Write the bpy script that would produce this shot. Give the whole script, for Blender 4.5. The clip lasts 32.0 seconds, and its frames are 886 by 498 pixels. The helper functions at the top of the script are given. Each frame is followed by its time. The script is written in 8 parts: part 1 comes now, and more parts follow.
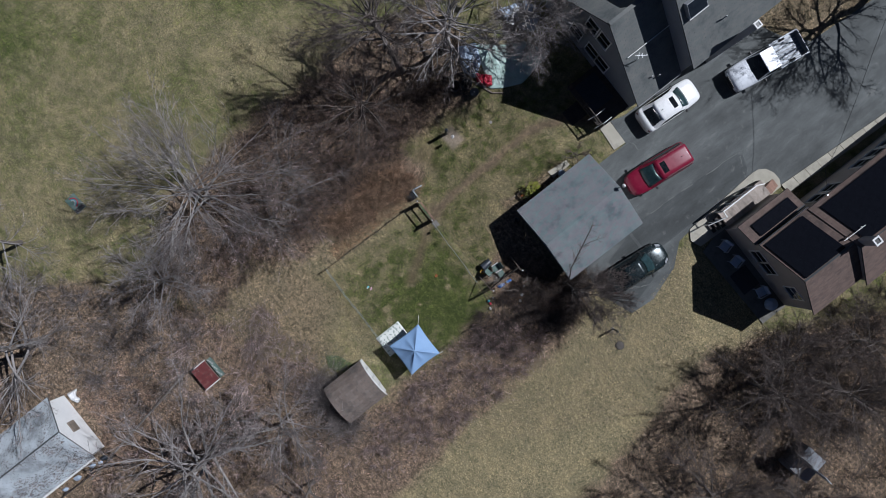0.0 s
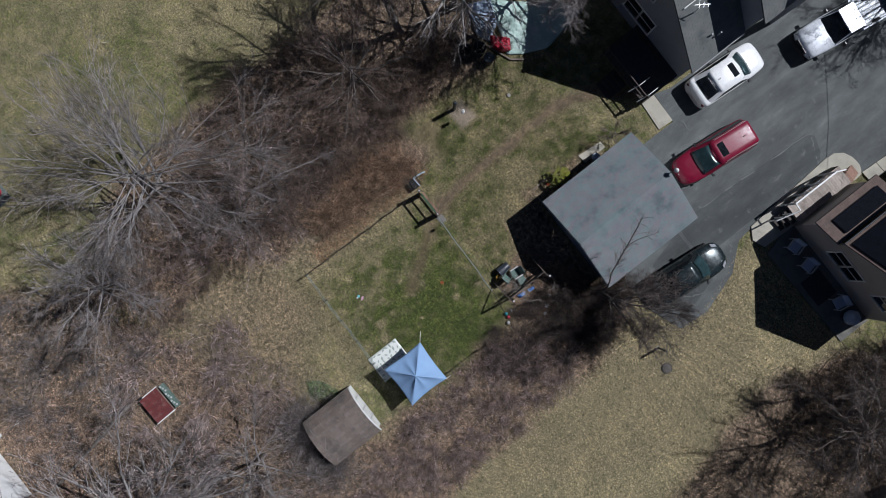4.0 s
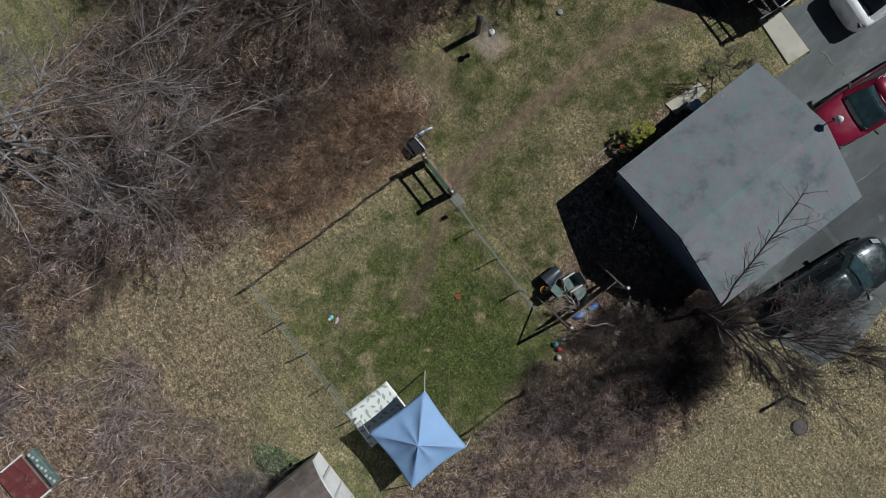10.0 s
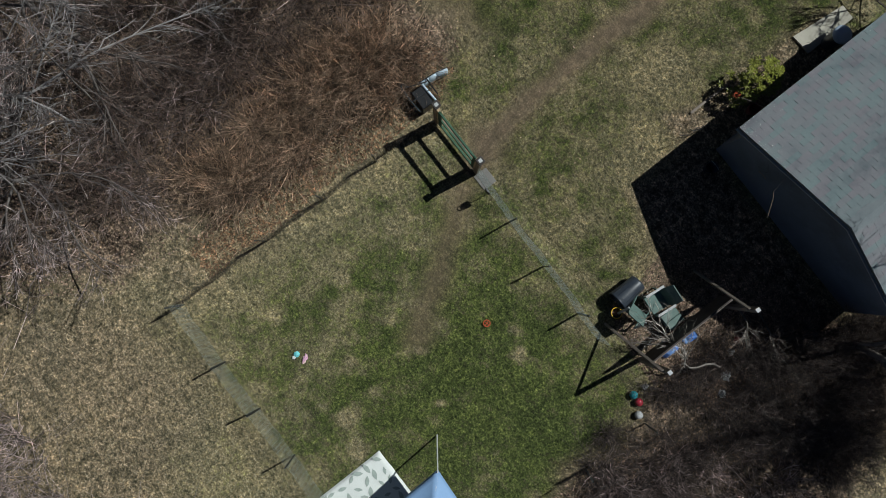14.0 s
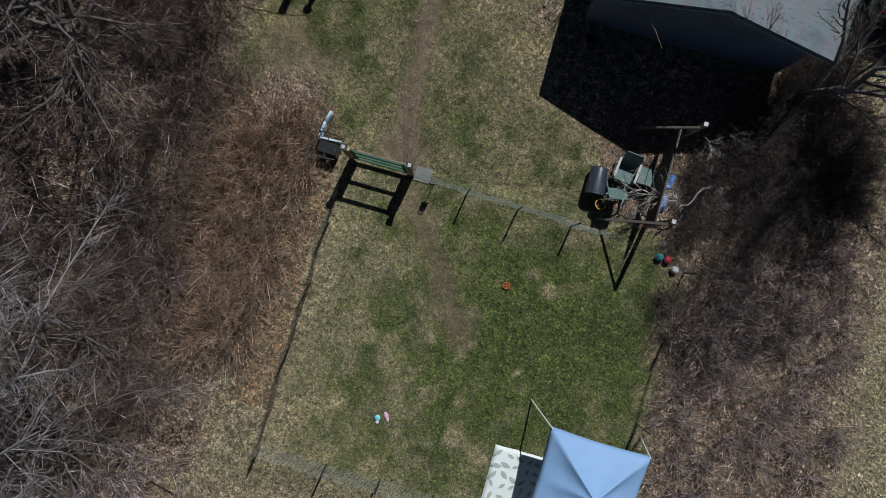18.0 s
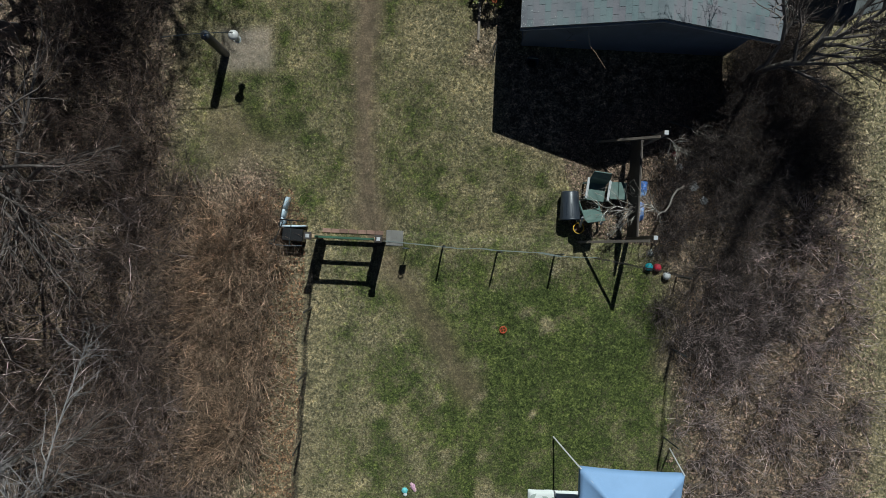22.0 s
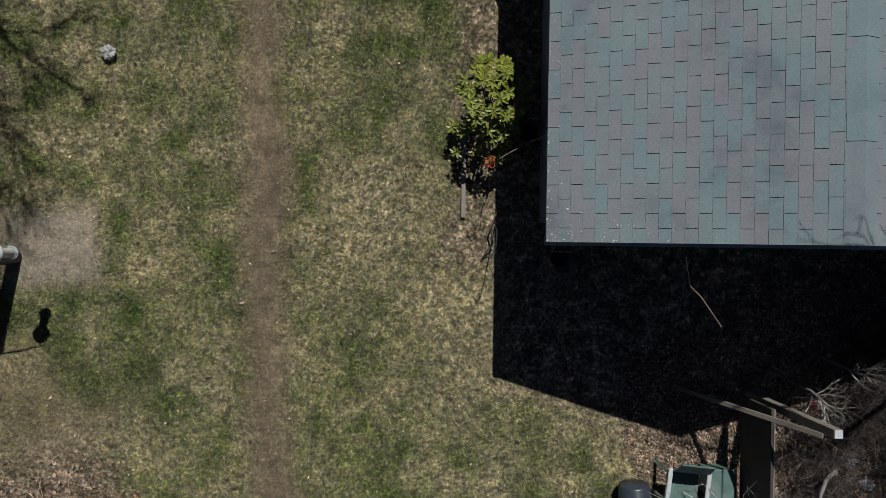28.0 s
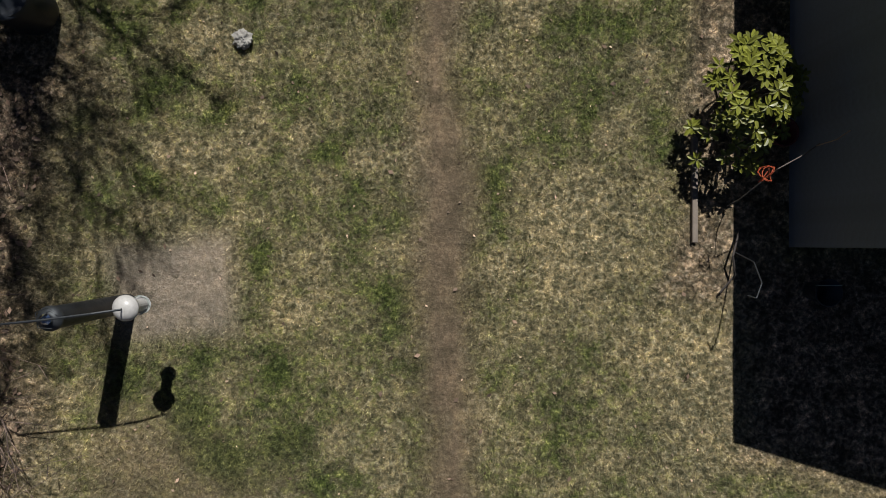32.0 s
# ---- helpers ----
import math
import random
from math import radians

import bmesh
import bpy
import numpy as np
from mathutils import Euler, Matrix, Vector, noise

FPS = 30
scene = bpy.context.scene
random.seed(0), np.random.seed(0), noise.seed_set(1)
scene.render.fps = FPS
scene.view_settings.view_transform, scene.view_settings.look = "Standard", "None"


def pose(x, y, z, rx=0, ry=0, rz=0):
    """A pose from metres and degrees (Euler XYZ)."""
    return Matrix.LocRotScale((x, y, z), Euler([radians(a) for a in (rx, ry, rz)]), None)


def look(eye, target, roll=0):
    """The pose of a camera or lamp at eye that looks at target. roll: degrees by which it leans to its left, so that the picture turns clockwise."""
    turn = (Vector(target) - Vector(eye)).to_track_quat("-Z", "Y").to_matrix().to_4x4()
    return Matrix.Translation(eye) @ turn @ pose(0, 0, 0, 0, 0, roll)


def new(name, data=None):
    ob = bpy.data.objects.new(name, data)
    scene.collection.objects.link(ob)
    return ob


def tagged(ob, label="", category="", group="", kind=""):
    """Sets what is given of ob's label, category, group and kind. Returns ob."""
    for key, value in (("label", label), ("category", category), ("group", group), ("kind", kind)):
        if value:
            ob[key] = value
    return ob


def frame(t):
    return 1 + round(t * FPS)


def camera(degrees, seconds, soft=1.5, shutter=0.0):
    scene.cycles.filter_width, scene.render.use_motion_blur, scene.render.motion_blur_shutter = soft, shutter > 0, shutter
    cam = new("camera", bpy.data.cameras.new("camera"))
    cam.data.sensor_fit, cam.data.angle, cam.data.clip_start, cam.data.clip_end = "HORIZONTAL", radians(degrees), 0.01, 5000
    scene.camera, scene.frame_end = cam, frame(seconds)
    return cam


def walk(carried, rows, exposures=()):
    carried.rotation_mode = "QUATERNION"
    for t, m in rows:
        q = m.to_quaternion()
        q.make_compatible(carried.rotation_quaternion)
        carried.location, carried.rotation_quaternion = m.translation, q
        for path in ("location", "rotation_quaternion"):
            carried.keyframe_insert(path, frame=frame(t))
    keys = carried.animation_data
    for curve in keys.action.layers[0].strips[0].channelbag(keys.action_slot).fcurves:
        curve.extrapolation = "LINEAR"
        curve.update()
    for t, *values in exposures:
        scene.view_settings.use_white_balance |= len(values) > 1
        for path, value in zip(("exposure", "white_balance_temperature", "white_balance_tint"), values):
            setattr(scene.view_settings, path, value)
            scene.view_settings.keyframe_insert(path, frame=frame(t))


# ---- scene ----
cam = camera(66.0, 32.0, soft=0.65)
PATH = [
    (0.0, pose(1.601, -0.246, 45.887, -0.59, -0.15, 51.89)),
    (0.5, pose(1.548, -0.346, 44.806, -0.54, -0.20, 51.93)),
    (1.0, pose(1.553, -0.455, 43.685, -0.54, -0.25, 52.06)),
    (1.5, pose(1.563, -0.495, 42.662, -0.53, -0.23, 52.02)),
    (2.0, pose(1.602, -0.512, 41.583, -0.44, -0.16, 52.00)),
    (2.5, pose(1.665, -0.608, 40.503, -0.24, -0.17, 51.92)),
    (3.0, pose(1.687, -0.788, 39.475, -0.00, -0.27, 51.83)),
    (3.5, pose(1.715, -0.991, 38.492, 0.23, -0.42, 51.93)),
    (5.5, pose(1.613, -1.519, 34.327, 0.46, -0.95, 51.94)),
    (6.0, pose(1.716, -1.600, 33.313, 0.69, -0.94, 51.97)),
    (6.5, pose(1.864, -1.738, 32.189, 0.95, -0.90, 52.13)),
    (7.0, pose(1.858, -1.776, 31.114, 0.94, -0.85, 52.18)),
    (7.5, pose(1.805, -1.731, 30.029, 0.88, -0.78, 52.19)),
    (8.0, pose(1.692, -1.641, 29.000, 0.77, -0.72, 52.21)),
    (8.5, pose(1.676, -1.478, 27.890, 0.54, -0.51, 52.16)),
    (9.0, pose(1.589, -1.423, 26.819, 0.36, -0.38, 52.11)),
    (9.5, pose(1.518, -1.366, 25.776, 0.20, -0.17, 52.04)),
    (10.0, pose(1.432, -1.419, 24.672, 0.10, -0.32, 52.04)),
    (10.5, pose(1.336, -1.499, 23.590, 0.12, -0.37, 52.07)),
    (11.0, pose(1.289, -1.590, 22.450, 0.18, -0.49, 52.07)),
    (11.5, pose(1.271, -1.651, 21.322, 0.26, -0.55, 52.18)),
    (12.0, pose(1.375, -1.747, 20.234, 0.70, -0.34, 52.03)),
    (12.5, pose(1.467, -1.842, 19.227, 0.96, -0.31, 52.09)),
    (13.0, pose(1.469, -1.895, 18.256, 1.16, -0.25, 52.00)),
    (13.5, pose(1.535, -1.934, 17.375, 1.60, -0.24, 52.08)),
    (14.0, pose(1.503, -2.000, 16.521, 1.81, -0.17, 51.98)),
    (14.5, pose(1.479, -2.163, 16.009, 2.10, -0.36, 52.13)),
    (16.5, pose(1.595, -1.913, 16.807, 2.62, -0.60, 59.44)),
    (17.0, pose(1.550, -1.920, 17.004, 2.56, -0.48, 51.02)),
    (17.5, pose(1.466, -1.862, 17.193, 1.92, -0.25, 32.69)),
    (18.0, pose(1.362, -1.702, 17.201, 0.76, -0.33, 15.59)),
    (18.5, pose(1.324, -1.594, 17.215, -0.09, -0.81, 2.68)),
    (19.0, pose(1.277, -1.598, 17.227, -0.47, -1.03, 2.87)),
    (19.5, pose(1.289, -1.605, 17.172, -0.66, -1.03, 2.88)),
    (20.0, pose(1.282, -1.565, 17.138, -0.73, -1.04, 2.95)),
    (20.5, pose(1.251, -1.357, 17.064, -0.79, -1.10, 3.13)),
    (21.0, pose(1.286, -0.929, 17.009, -0.73, -0.91, 3.03)),
    (21.5, pose(1.304, -0.432, 16.899, -0.54, -0.88, 2.85)),
    (22.0, pose(1.313, 0.079, 16.791, -0.32, -1.00, 2.74)),
    (22.5, pose(1.453, 0.629, 16.419, -0.08, -0.76, 2.60)),
    (23.0, pose(1.480, 1.258, 15.994, 0.10, -0.91, 2.28)),
    (23.5, pose(1.525, 1.745, 15.530, 0.83, -1.04, 2.14)),
    (24.0, pose(1.591, 2.430, 14.903, 0.96, -1.08, 1.97)),
    (24.5, pose(1.645, 3.171, 14.295, 0.87, -1.11, 1.84)),
    (25.0, pose(1.709, 3.838, 13.716, 0.66, -1.04, 1.73)),
    (25.5, pose(1.722, 4.243, 12.894, 0.30, -1.26, 1.58)),
    (27.5, pose(1.868, 4.677, 10.120, 0.12, -1.49, 1.10)),
    (28.0, pose(1.719, 4.687, 9.511, 0.13, -1.45, 0.95)),
    (28.5, pose(1.448, 4.714, 8.959, 0.13, -1.46, 0.78)),
    (29.0, pose(1.102, 4.758, 8.513, 0.03, -1.38, 0.57)),
    (29.5, pose(0.625, 4.800, 8.108, -0.00, -1.33, 0.45)),
    (30.0, pose(0.093, 4.849, 7.820, -0.14, -1.48, 0.32)),
    (30.5, pose(-0.358, 4.888, 7.616, -0.27, -1.44, 0.19)),
    (31.0, pose(-0.573, 4.938, 7.555, -0.40, -1.44, 0.19)),
    (31.5, pose(-0.665, 4.976, 7.499, -0.41, -1.51, 0.12)),
    (32.0, pose(-0.725, 5.145, 7.425, -0.50, -1.54, 0.02)),
]
walk(cam, PATH, [(0.0, -0.38, 5720, 11), (7.0, -0.38, 5920, 11), (13.0, -0.46, 6000, 2), (14.5, -0.46, 5960, 2), (17.5, -0.42, 5800, 6), (20.0, -0.4, 5800, 0), (23.0, -0.34, 5850, -2), (25.0, -0.2, 5820, 1), (28.0, -0.25, 6080, 4), (32.0, -0.2, 6400, 8)])

# world and sun: a clear spring midday, sun high over +y
SUN_ELEV, SUN_TURN = radians(50.4), radians(9.8)
world = bpy.data.worlds.new("sky")
scene.world = world
world.use_nodes = True
wn = world.node_tree.nodes
sky = wn.new("ShaderNodeTexSky")
sky.sky_type, sky.sun_disc = "NISHITA", False
sky.sun_elevation, sky.sun_rotation = SUN_ELEV, SUN_TURN
sky.air_density, sky.dust_density, sky.ozone_density = 0.32, 0.1, 1.0
wn["Background"].inputs["Strength"].default_value = 0.05
world.node_tree.links.new(sky.outputs[0], wn["Background"].inputs["Color"])
sun_way = Vector((math.sin(SUN_TURN) * math.cos(SUN_ELEV), math.cos(SUN_TURN) * math.cos(SUN_ELEV), math.sin(SUN_ELEV)))
sun = new("sun", bpy.data.lights.new("sun", "SUN"))
sun.data.energy, sun.data.angle, sun.data.color = 5.0, radians(0.5), (1.0, 0.97, 0.93)
sun.matrix_world = look(sun_way * 80, (0, 0, 0))
tagged(sun, "midday sun", "sun", kind="structure")


# ---------------------------------------------------------------- materials
def nodes_of(name):
    m = bpy.data.materials.new(name)
    m.use_nodes = True
    t = m.node_tree
    return m, t, t.nodes["Principled BSDF"]


def node(t, kind, **values):
    n = t.nodes.new(kind)
    for k, v in values.items():
        n.inputs[k.replace("_", " ")].default_value = v
    return n


def noise_node(t, scale, detail=4.0, rough=0.6):
    n = node(t, "ShaderNodeTexNoise", Scale=scale, Detail=detail, Roughness=rough)
    c = t.nodes.new("ShaderNodeTexCoord")
    t.links.new(c.outputs["Object"], n.inputs["Vector"])
    return n


def ramp(t, fac, stops):
    r = t.nodes.new("ShaderNodeValToRGB")
    e = r.color_ramp.elements
    while len(e) < len(stops):
        e.new(0.5)
    for el, (p, c) in zip(e, stops):
        el.position, el.color = p, (*c, 1)
    t.links.new(fac, r.inputs[0])
    return r.outputs[0]


def mixed(t, fac, a, b, mode="MIX"):
    m = t.nodes.new("ShaderNodeMix")
    m.data_type, m.blend_type = "RGBA", mode
    for v, i in ((fac, 0), (a, 6), (b, 7)):
        if isinstance(v, (int, float)):
            m.inputs[i].default_value = v
        elif isinstance(v, tuple):
            m.inputs[i].default_value = (*v, 1)
        else:
            t.links.new(v, m.inputs[i])
    return m.outputs[2]


def bumped(t, p, height, strength=0.3, distance=0.01):
    b = node(t, "ShaderNodeBump", Strength=strength, Distance=distance)
    t.links.new(height, b.inputs["Height"])
    t.links.new(b.outputs[0], p.inputs["Normal"])


def shades(c, k):
    return tuple(min(1.0, v * k) for v in c)


def surface(name, colour, rough=0.7, metal=0.0, var=0.25, coarse=1.5, fine=30.0, bump=0.15, dist=0.005, island=0.0, each=0.0, coat=0.0, stain=None):
    """Colour with variation at two scales, bump, and optional variation by piece."""
    m, t, p = nodes_of(name)
    a, b = noise_node(t, coarse), noise_node(t, fine, 3)
    col = ramp(t, a.outputs[0], [(0.3, shades(colour, 1 - var)), (0.7, shades(colour, 1 + var))])
    col = mixed(t, 0.5 * var + 0.1, col, ramp(t, b.outputs[0], [(0.3, shades(colour, 0.5)), (0.7, shades(colour, 1.5))]))
    if stain:
        s = noise_node(t, coarse * 0.6, 6, 0.7)
        f = ramp(t, s.outputs[0], [(0.5, (0, 0, 0)), (0.68, (1, 1, 1))])
        col = mixed(t, f, col, stain)
    for amount, kind in ((island, "ShaderNodeNewGeometry"), (each, "ShaderNodeObjectInfo")):
        if amount:
            g = t.nodes.new(kind)
            out = g.outputs["Random Per Island"] if island and kind.endswith("Geometry") else g.outputs["Random"]
            col = mixed(t, 1.0, col, ramp(t, out, [(0, (1 - amount,) * 3), (1, (1 + amount,) * 3)]), "MULTIPLY")
    t.links.new(col, p.inputs["Base Color"])
    rr = ramp(t, b.outputs[0], [(0.2, (max(0.02, rough - 0.12),) * 3), (0.8, (min(1, rough + 0.12),) * 3)])
    t.links.new(rr, p.inputs["Roughness"])
    p.inputs["Metallic"].default_value = metal
    p.inputs["Coat Weight"].default_value = coat
    p.inputs["Coat Roughness"].default_value = 0.05
    if bump:
        bumped(t, p, b.outputs[0], bump, dist)
    return m


def glass_dark(name, tint=(0.01, 0.012, 0.014)):
    m, t, p = nodes_of(name)
    n = noise_node(t, 3.0)
    t.links.new(ramp(t, n.outputs[0], [(0.3, shades(tint, 0.7)), (0.7, shades(tint, 1.6))]), p.inputs["Base Color"])
    p.inputs["Roughness"].default_value = 0.06
    p.inputs["IOR"].default_value = 1.5
    return m


def two_tone(name, a, b, rough=0.85, each=True, fine=60.0, bump=0.4, dist=0.004, flecks=None, split=0.5):
    """Pieces that take one of two colours by chance, with grain."""
    m, t, p = nodes_of(name)
    g = t.nodes.new("ShaderNodeObjectInfo" if each else "ShaderNodeNewGeometry")
    r = g.outputs["Random"] if each else g.outputs["Random Per Island"]
    pick = ramp(t, r, [(0.0, a), (split, tuple((x + y) / 2 for x, y in zip(a, b))), (1.0, b)])
    n1, n2 = noise_node(t, fine, 4), noise_node(t, 0.9, 5, 0.65)
    f = noise_node(t, 14.0, 5, 0.75)
    where = t.nodes.new("ShaderNodeNewGeometry")
    for n in (n1, n2, f):
        t.links.new(where.outputs["Position"], n.inputs["Vector"])
    col = mixed(t, 1.0, pick, ramp(t, n1.outputs[0], [(0.3, (0.86,) * 3), (0.7, (1.12,) * 3)]), "MULTIPLY")
    col = mixed(t, 1.0, col, ramp(t, n2.outputs[0], [(0.3, (0.55, 0.6, 0.63)), (0.46, (0.95,) * 3), (0.7, (1.15, 1.13, 1.1))]), "MULTIPLY")
    if flecks:
        col = mixed(t, ramp(t, f.outputs[0], [(0.68, (0, 0, 0)), (0.75, (0.7,) * 3)]), col, flecks)
    t.links.new(col, p.inputs["Base Color"])
    p.inputs["Roughness"].default_value = rough
    bumped(t, p, n1.outputs[0], bump, dist)
    return m


def cover_material(name, blades=False):
    """Ground and grass: the kind of cover comes with the mesh, the grain from noise."""
    m, t, p = nodes_of(name)
    at = t.nodes.new("ShaderNodeAttribute")
    at.attribute_name = "cover"
    sep = t.nodes.new("ShaderNodeSeparateColor")
    t.links.new(at.outputs["Color"], sep.inputs[0])
    n_big, n_mid, n_fine, n_hair = noise_node(t, 0.55, 5, 0.6), noise_node(t, 4.2, 5, 0.7), noise_node(t, 22, 5, 0.75), noise_node(t, 95, 3, 0.7)
    n_clump, n_two = noise_node(t, 12.0, 4, 0.7), noise_node(t, 1.9, 4, 0.65)
    dry = ramp(t, n_fine.outputs[0], [(0.3, (0.088, 0.074, 0.040)), (0.5, (0.228, 0.190, 0.114)), (0.7, (0.50, 0.445, 0.325))])
    green = ramp(t, n_fine.outputs[0], [(0.3, (0.012, 0.022, 0.004)), (0.5, (0.068, 0.088, 0.025)), (0.72, (0.2, 0.215, 0.085))])
    dirt = ramp(t, n_fine.outputs[0], [(0.25, (0.092, 0.066, 0.044)), (0.5, (0.152, 0.113, 0.077)), (0.8, (0.25, 0.19, 0.135))])
    pale = ramp(t, n_fine.outputs[0], [(0.25, (0.16, 0.128, 0.10)), (0.5, (0.26, 0.212, 0.168)), (0.8, (0.42, 0.355, 0.30))])
    dirt = mixed(t, at.outputs["Alpha"], dirt, pale)
    litter = ramp(t, n_fine.outputs[0], [(0.28, (0.025, 0.017, 0.012)), (0.46, (0.125, 0.09, 0.067)), (0.57, (0.26, 0.196, 0.152)), (0.72, (0.54, 0.44, 0.36))])
    litter = mixed(t, 1.0, litter, ramp(t, n_mid.outputs[0], [(0.36, (0.52, 0.5, 0.5)), (0.5, (1.0,) * 3), (0.64, (1.5, 1.5, 1.5))]), "MULTIPLY")
    # tufts: green comes in patches over the straw, more of them where the cover is greener
    def calc(op, x, y, z=None, clamp=False):
        n = t.nodes.new("ShaderNodeMath")
        n.operation, n.use_clamp = op, clamp
        for i, v in enumerate((x, y, z)):
            if v is None:
                continue
            if isinstance(v, float):
                n.inputs[i].default_value = v
            else:
                t.links.new(v, n.inputs[i])
        return n.outputs[0]
    mix_n = calc("ADD", calc("MULTIPLY", n_mid.outputs[0], 0.42), calc("MULTIPLY", n_clump.outputs[0], 0.58))
    level_n = calc("MULTIPLY_ADD", sep.outputs[0], 0.36, -0.68)
    patch = calc("MULTIPLY_ADD", calc("ADD", mix_n, level_n), 9.5, 0.5, True)
    patch = calc("MULTIPLY", patch, calc("MULTIPLY_ADD", sep.outputs[0], 1.0, 0.3, True))
    col = mixed(t, patch, dry, green)
    col = mixed(t, sep.outputs[1], col, dirt)
    col = mixed(t, sep.outputs[2], col, litter)
    col = mixed(t, 1.0, col, ramp(t, n_big.outputs[0], [(0.3, (0.78, 0.8, 0.8)), (0.7, (1.18, 1.15, 1.1))]), "MULTIPLY")
    col = mixed(t, 1.0, col, ramp(t, n_two.outputs[0], [(0.3, (0.78, 0.8, 0.78)), (0.5, (1.0,) * 3), (0.7, (1.22, 1.2, 1.16))]), "MULTIPLY")
    col = mixed(t, 1.0, col, ramp(t, n_hair.outputs[0], [(0.3, (0.62,) * 3), (0.7, (1.36,) * 3)]), "MULTIPLY")
    col = mixed(t, 1.0, col, ramp(t, n_mid.outputs[0], [(0.32, (0.68, 0.7, 0.66)), (0.5, (1.0,) * 3), (0.68, (1.38, 1.34, 1.3))]), "MULTIPLY")
    even = calc("MULTIPLY_ADD", sep.outputs[1], -0.8, 1.0)
    col = mixed(t, even, col, ramp(t, n_clump.outputs[0], [(0.39, (0.5, 0.54, 0.48)), (0.5, (1.0,) * 3), (0.58, (1.3, 1.27, 1.2)), (0.66, (1.9, 1.82, 1.66))]), "MULTIPLY")
    n_crisp = noise_node(t, 7.5, 9, 0.86)
    col = mixed(t, even, col, ramp(t, n_crisp.outputs[0], [(0.4, (0.48, 0.52, 0.48)), (0.5, (1.0,) * 3), (0.6, (1.55, 1.5, 1.42))]), "MULTIPLY")
    if blades:
        g = t.nodes.new("ShaderNodeNewGeometry")
        col = mixed(t, 1.0, col, ramp(t, g.outputs["Random Per Island"], [(0.0, (0.68, 0.7, 0.64)), (0.6, (1.1, 1.1, 1.05)), (1.0, (1.75, 1.7, 1.55))]), "MULTIPLY")
        p.inputs["Roughness"].default_value = 0.6
    else:
        p.inputs["Roughness"].default_value = 0.95
        bumped(t, p, n_fine.outputs[0], 0.8, 0.03)
    t.links.new(col, p.inputs["Base Color"])
    p.inputs["Specular IOR Level"].default_value = 0.25
    return m


def twig_material(name, dark, light, shine=0.75):
    m, t, p = nodes_of(name)
    g = t.nodes.new("ShaderNodeNewGeometry")
    n = noise_node(t, 2.0, 4, 0.65)
    col = ramp(t, g.outputs["Random Per Island"], [(0, dark), (0.35, shades(light, 0.55)), (0.65, light), (0.86, shades(light, 1.6)), (1.0, shades(light, 2.5))])
    col = mixed(t, 1.0, col, ramp(t, n.outputs[0], [(0.34, (0.5, 0.47, 0.46)), (0.5, (1.0,) * 3), (0.66, (1.55, 1.55, 1.55))]), "MULTIPLY")
    t.links.new(col, p.inputs["Base Color"])
    p.inputs["Roughness"].default_value = shine
    return m


M = {}
M["ground"] = cover_material("ground_cover")
M["blades"] = cover_material("grass_blades", True)
def asphalt_material(name, base, pale):
    m, t, p = nodes_of(name)
    c = t.nodes.new("ShaderNodeTexCoord")
    mp = node(t, "ShaderNodeMapping", Scale=(1.0, 0.28, 1.0), Rotation=(0, 0, 0.12))
    t.links.new(c.outputs["Object"], mp.inputs[0])
    wear = node(t, "ShaderNodeTexNoise", Scale=1.1, Detail=6.0, Roughness=0.62)
    t.links.new(mp.outputs[0], wear.inputs["Vector"])
    spot, grit, wide = noise_node(t, 1.4, 6, 0.7), noise_node(t, 110, 3, 0.7), noise_node(t, 0.25, 4)
    col = ramp(t, wear.outputs[0], [(0.32, shades(base, 0.72)), (0.5, base), (0.62, shades(base, 1.25)), (0.74, pale)])
    col = mixed(t, ramp(t, spot.outputs[0], [(0.60, (0, 0, 0)), (0.72, (0.8,) * 3)]), col, pale)
    col = mixed(t, ramp(t, spot.outputs[0], [(0.27, (0.7,) * 3), (0.36, (0, 0, 0))]), col, shades(base, 0.5))
    col = mixed(t, 1.0, col, ramp(t, wide.outputs[0], [(0.3, (0.8,) * 3), (0.7, (1.2,) * 3)]), "MULTIPLY")
    col = mixed(t, 1.0, col, ramp(t, grit.outputs[0], [(0.3, (0.6,) * 3), (0.7, (1.4,) * 3)]), "MULTIPLY")
    t.links.new(col, p.inputs["Base Color"])
    p.inputs["Roughness"].default_value = 0.85
    bumped(t, p, grit.outputs[0], 0.5, 0.006)
    return m


M["asphalt"] = asphalt_material("asphalt", (0.094, 0.101, 0.1), (0.175, 0.18, 0.172))
M["asphalt_dark"] = asphalt_material("asphalt_patch", (0.066, 0.072, 0.072), (0.17, 0.175, 0.168))
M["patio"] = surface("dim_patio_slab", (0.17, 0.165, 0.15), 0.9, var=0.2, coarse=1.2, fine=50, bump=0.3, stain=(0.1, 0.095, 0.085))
M["concrete"] = surface("concrete", (0.39, 0.365, 0.3), 0.9, var=0.15, coarse=1.2, fine=50, bump=0.3, each=0.08, stain=(0.27, 0.25, 0.21))
M["paver"] = surface("old_paver", (0.19, 0.18, 0.165), 0.9, var=0.2, coarse=4, fine=50, bump=0.4)
M["crack"] = surface("worn_crack", (0.14, 0.145, 0.14), 0.9, var=0.2, coarse=4, fine=50)
M["iron_brown"] = surface("rusted_iron", (0.1, 0.088, 0.078), 0.85, 0.1, var=0.3, coarse=6, fine=40)
M["stone"] = surface("stone", (0.38, 0.36, 0.33), 0.9, var=0.3, coarse=4, fine=40, bump=0.6, dist=0.01)
M["shingle"] = two_tone("grey_shingle", (0.154, 0.198, 0.202), (0.187, 0.178, 0.194), flecks=(0.45, 0.45, 0.43))
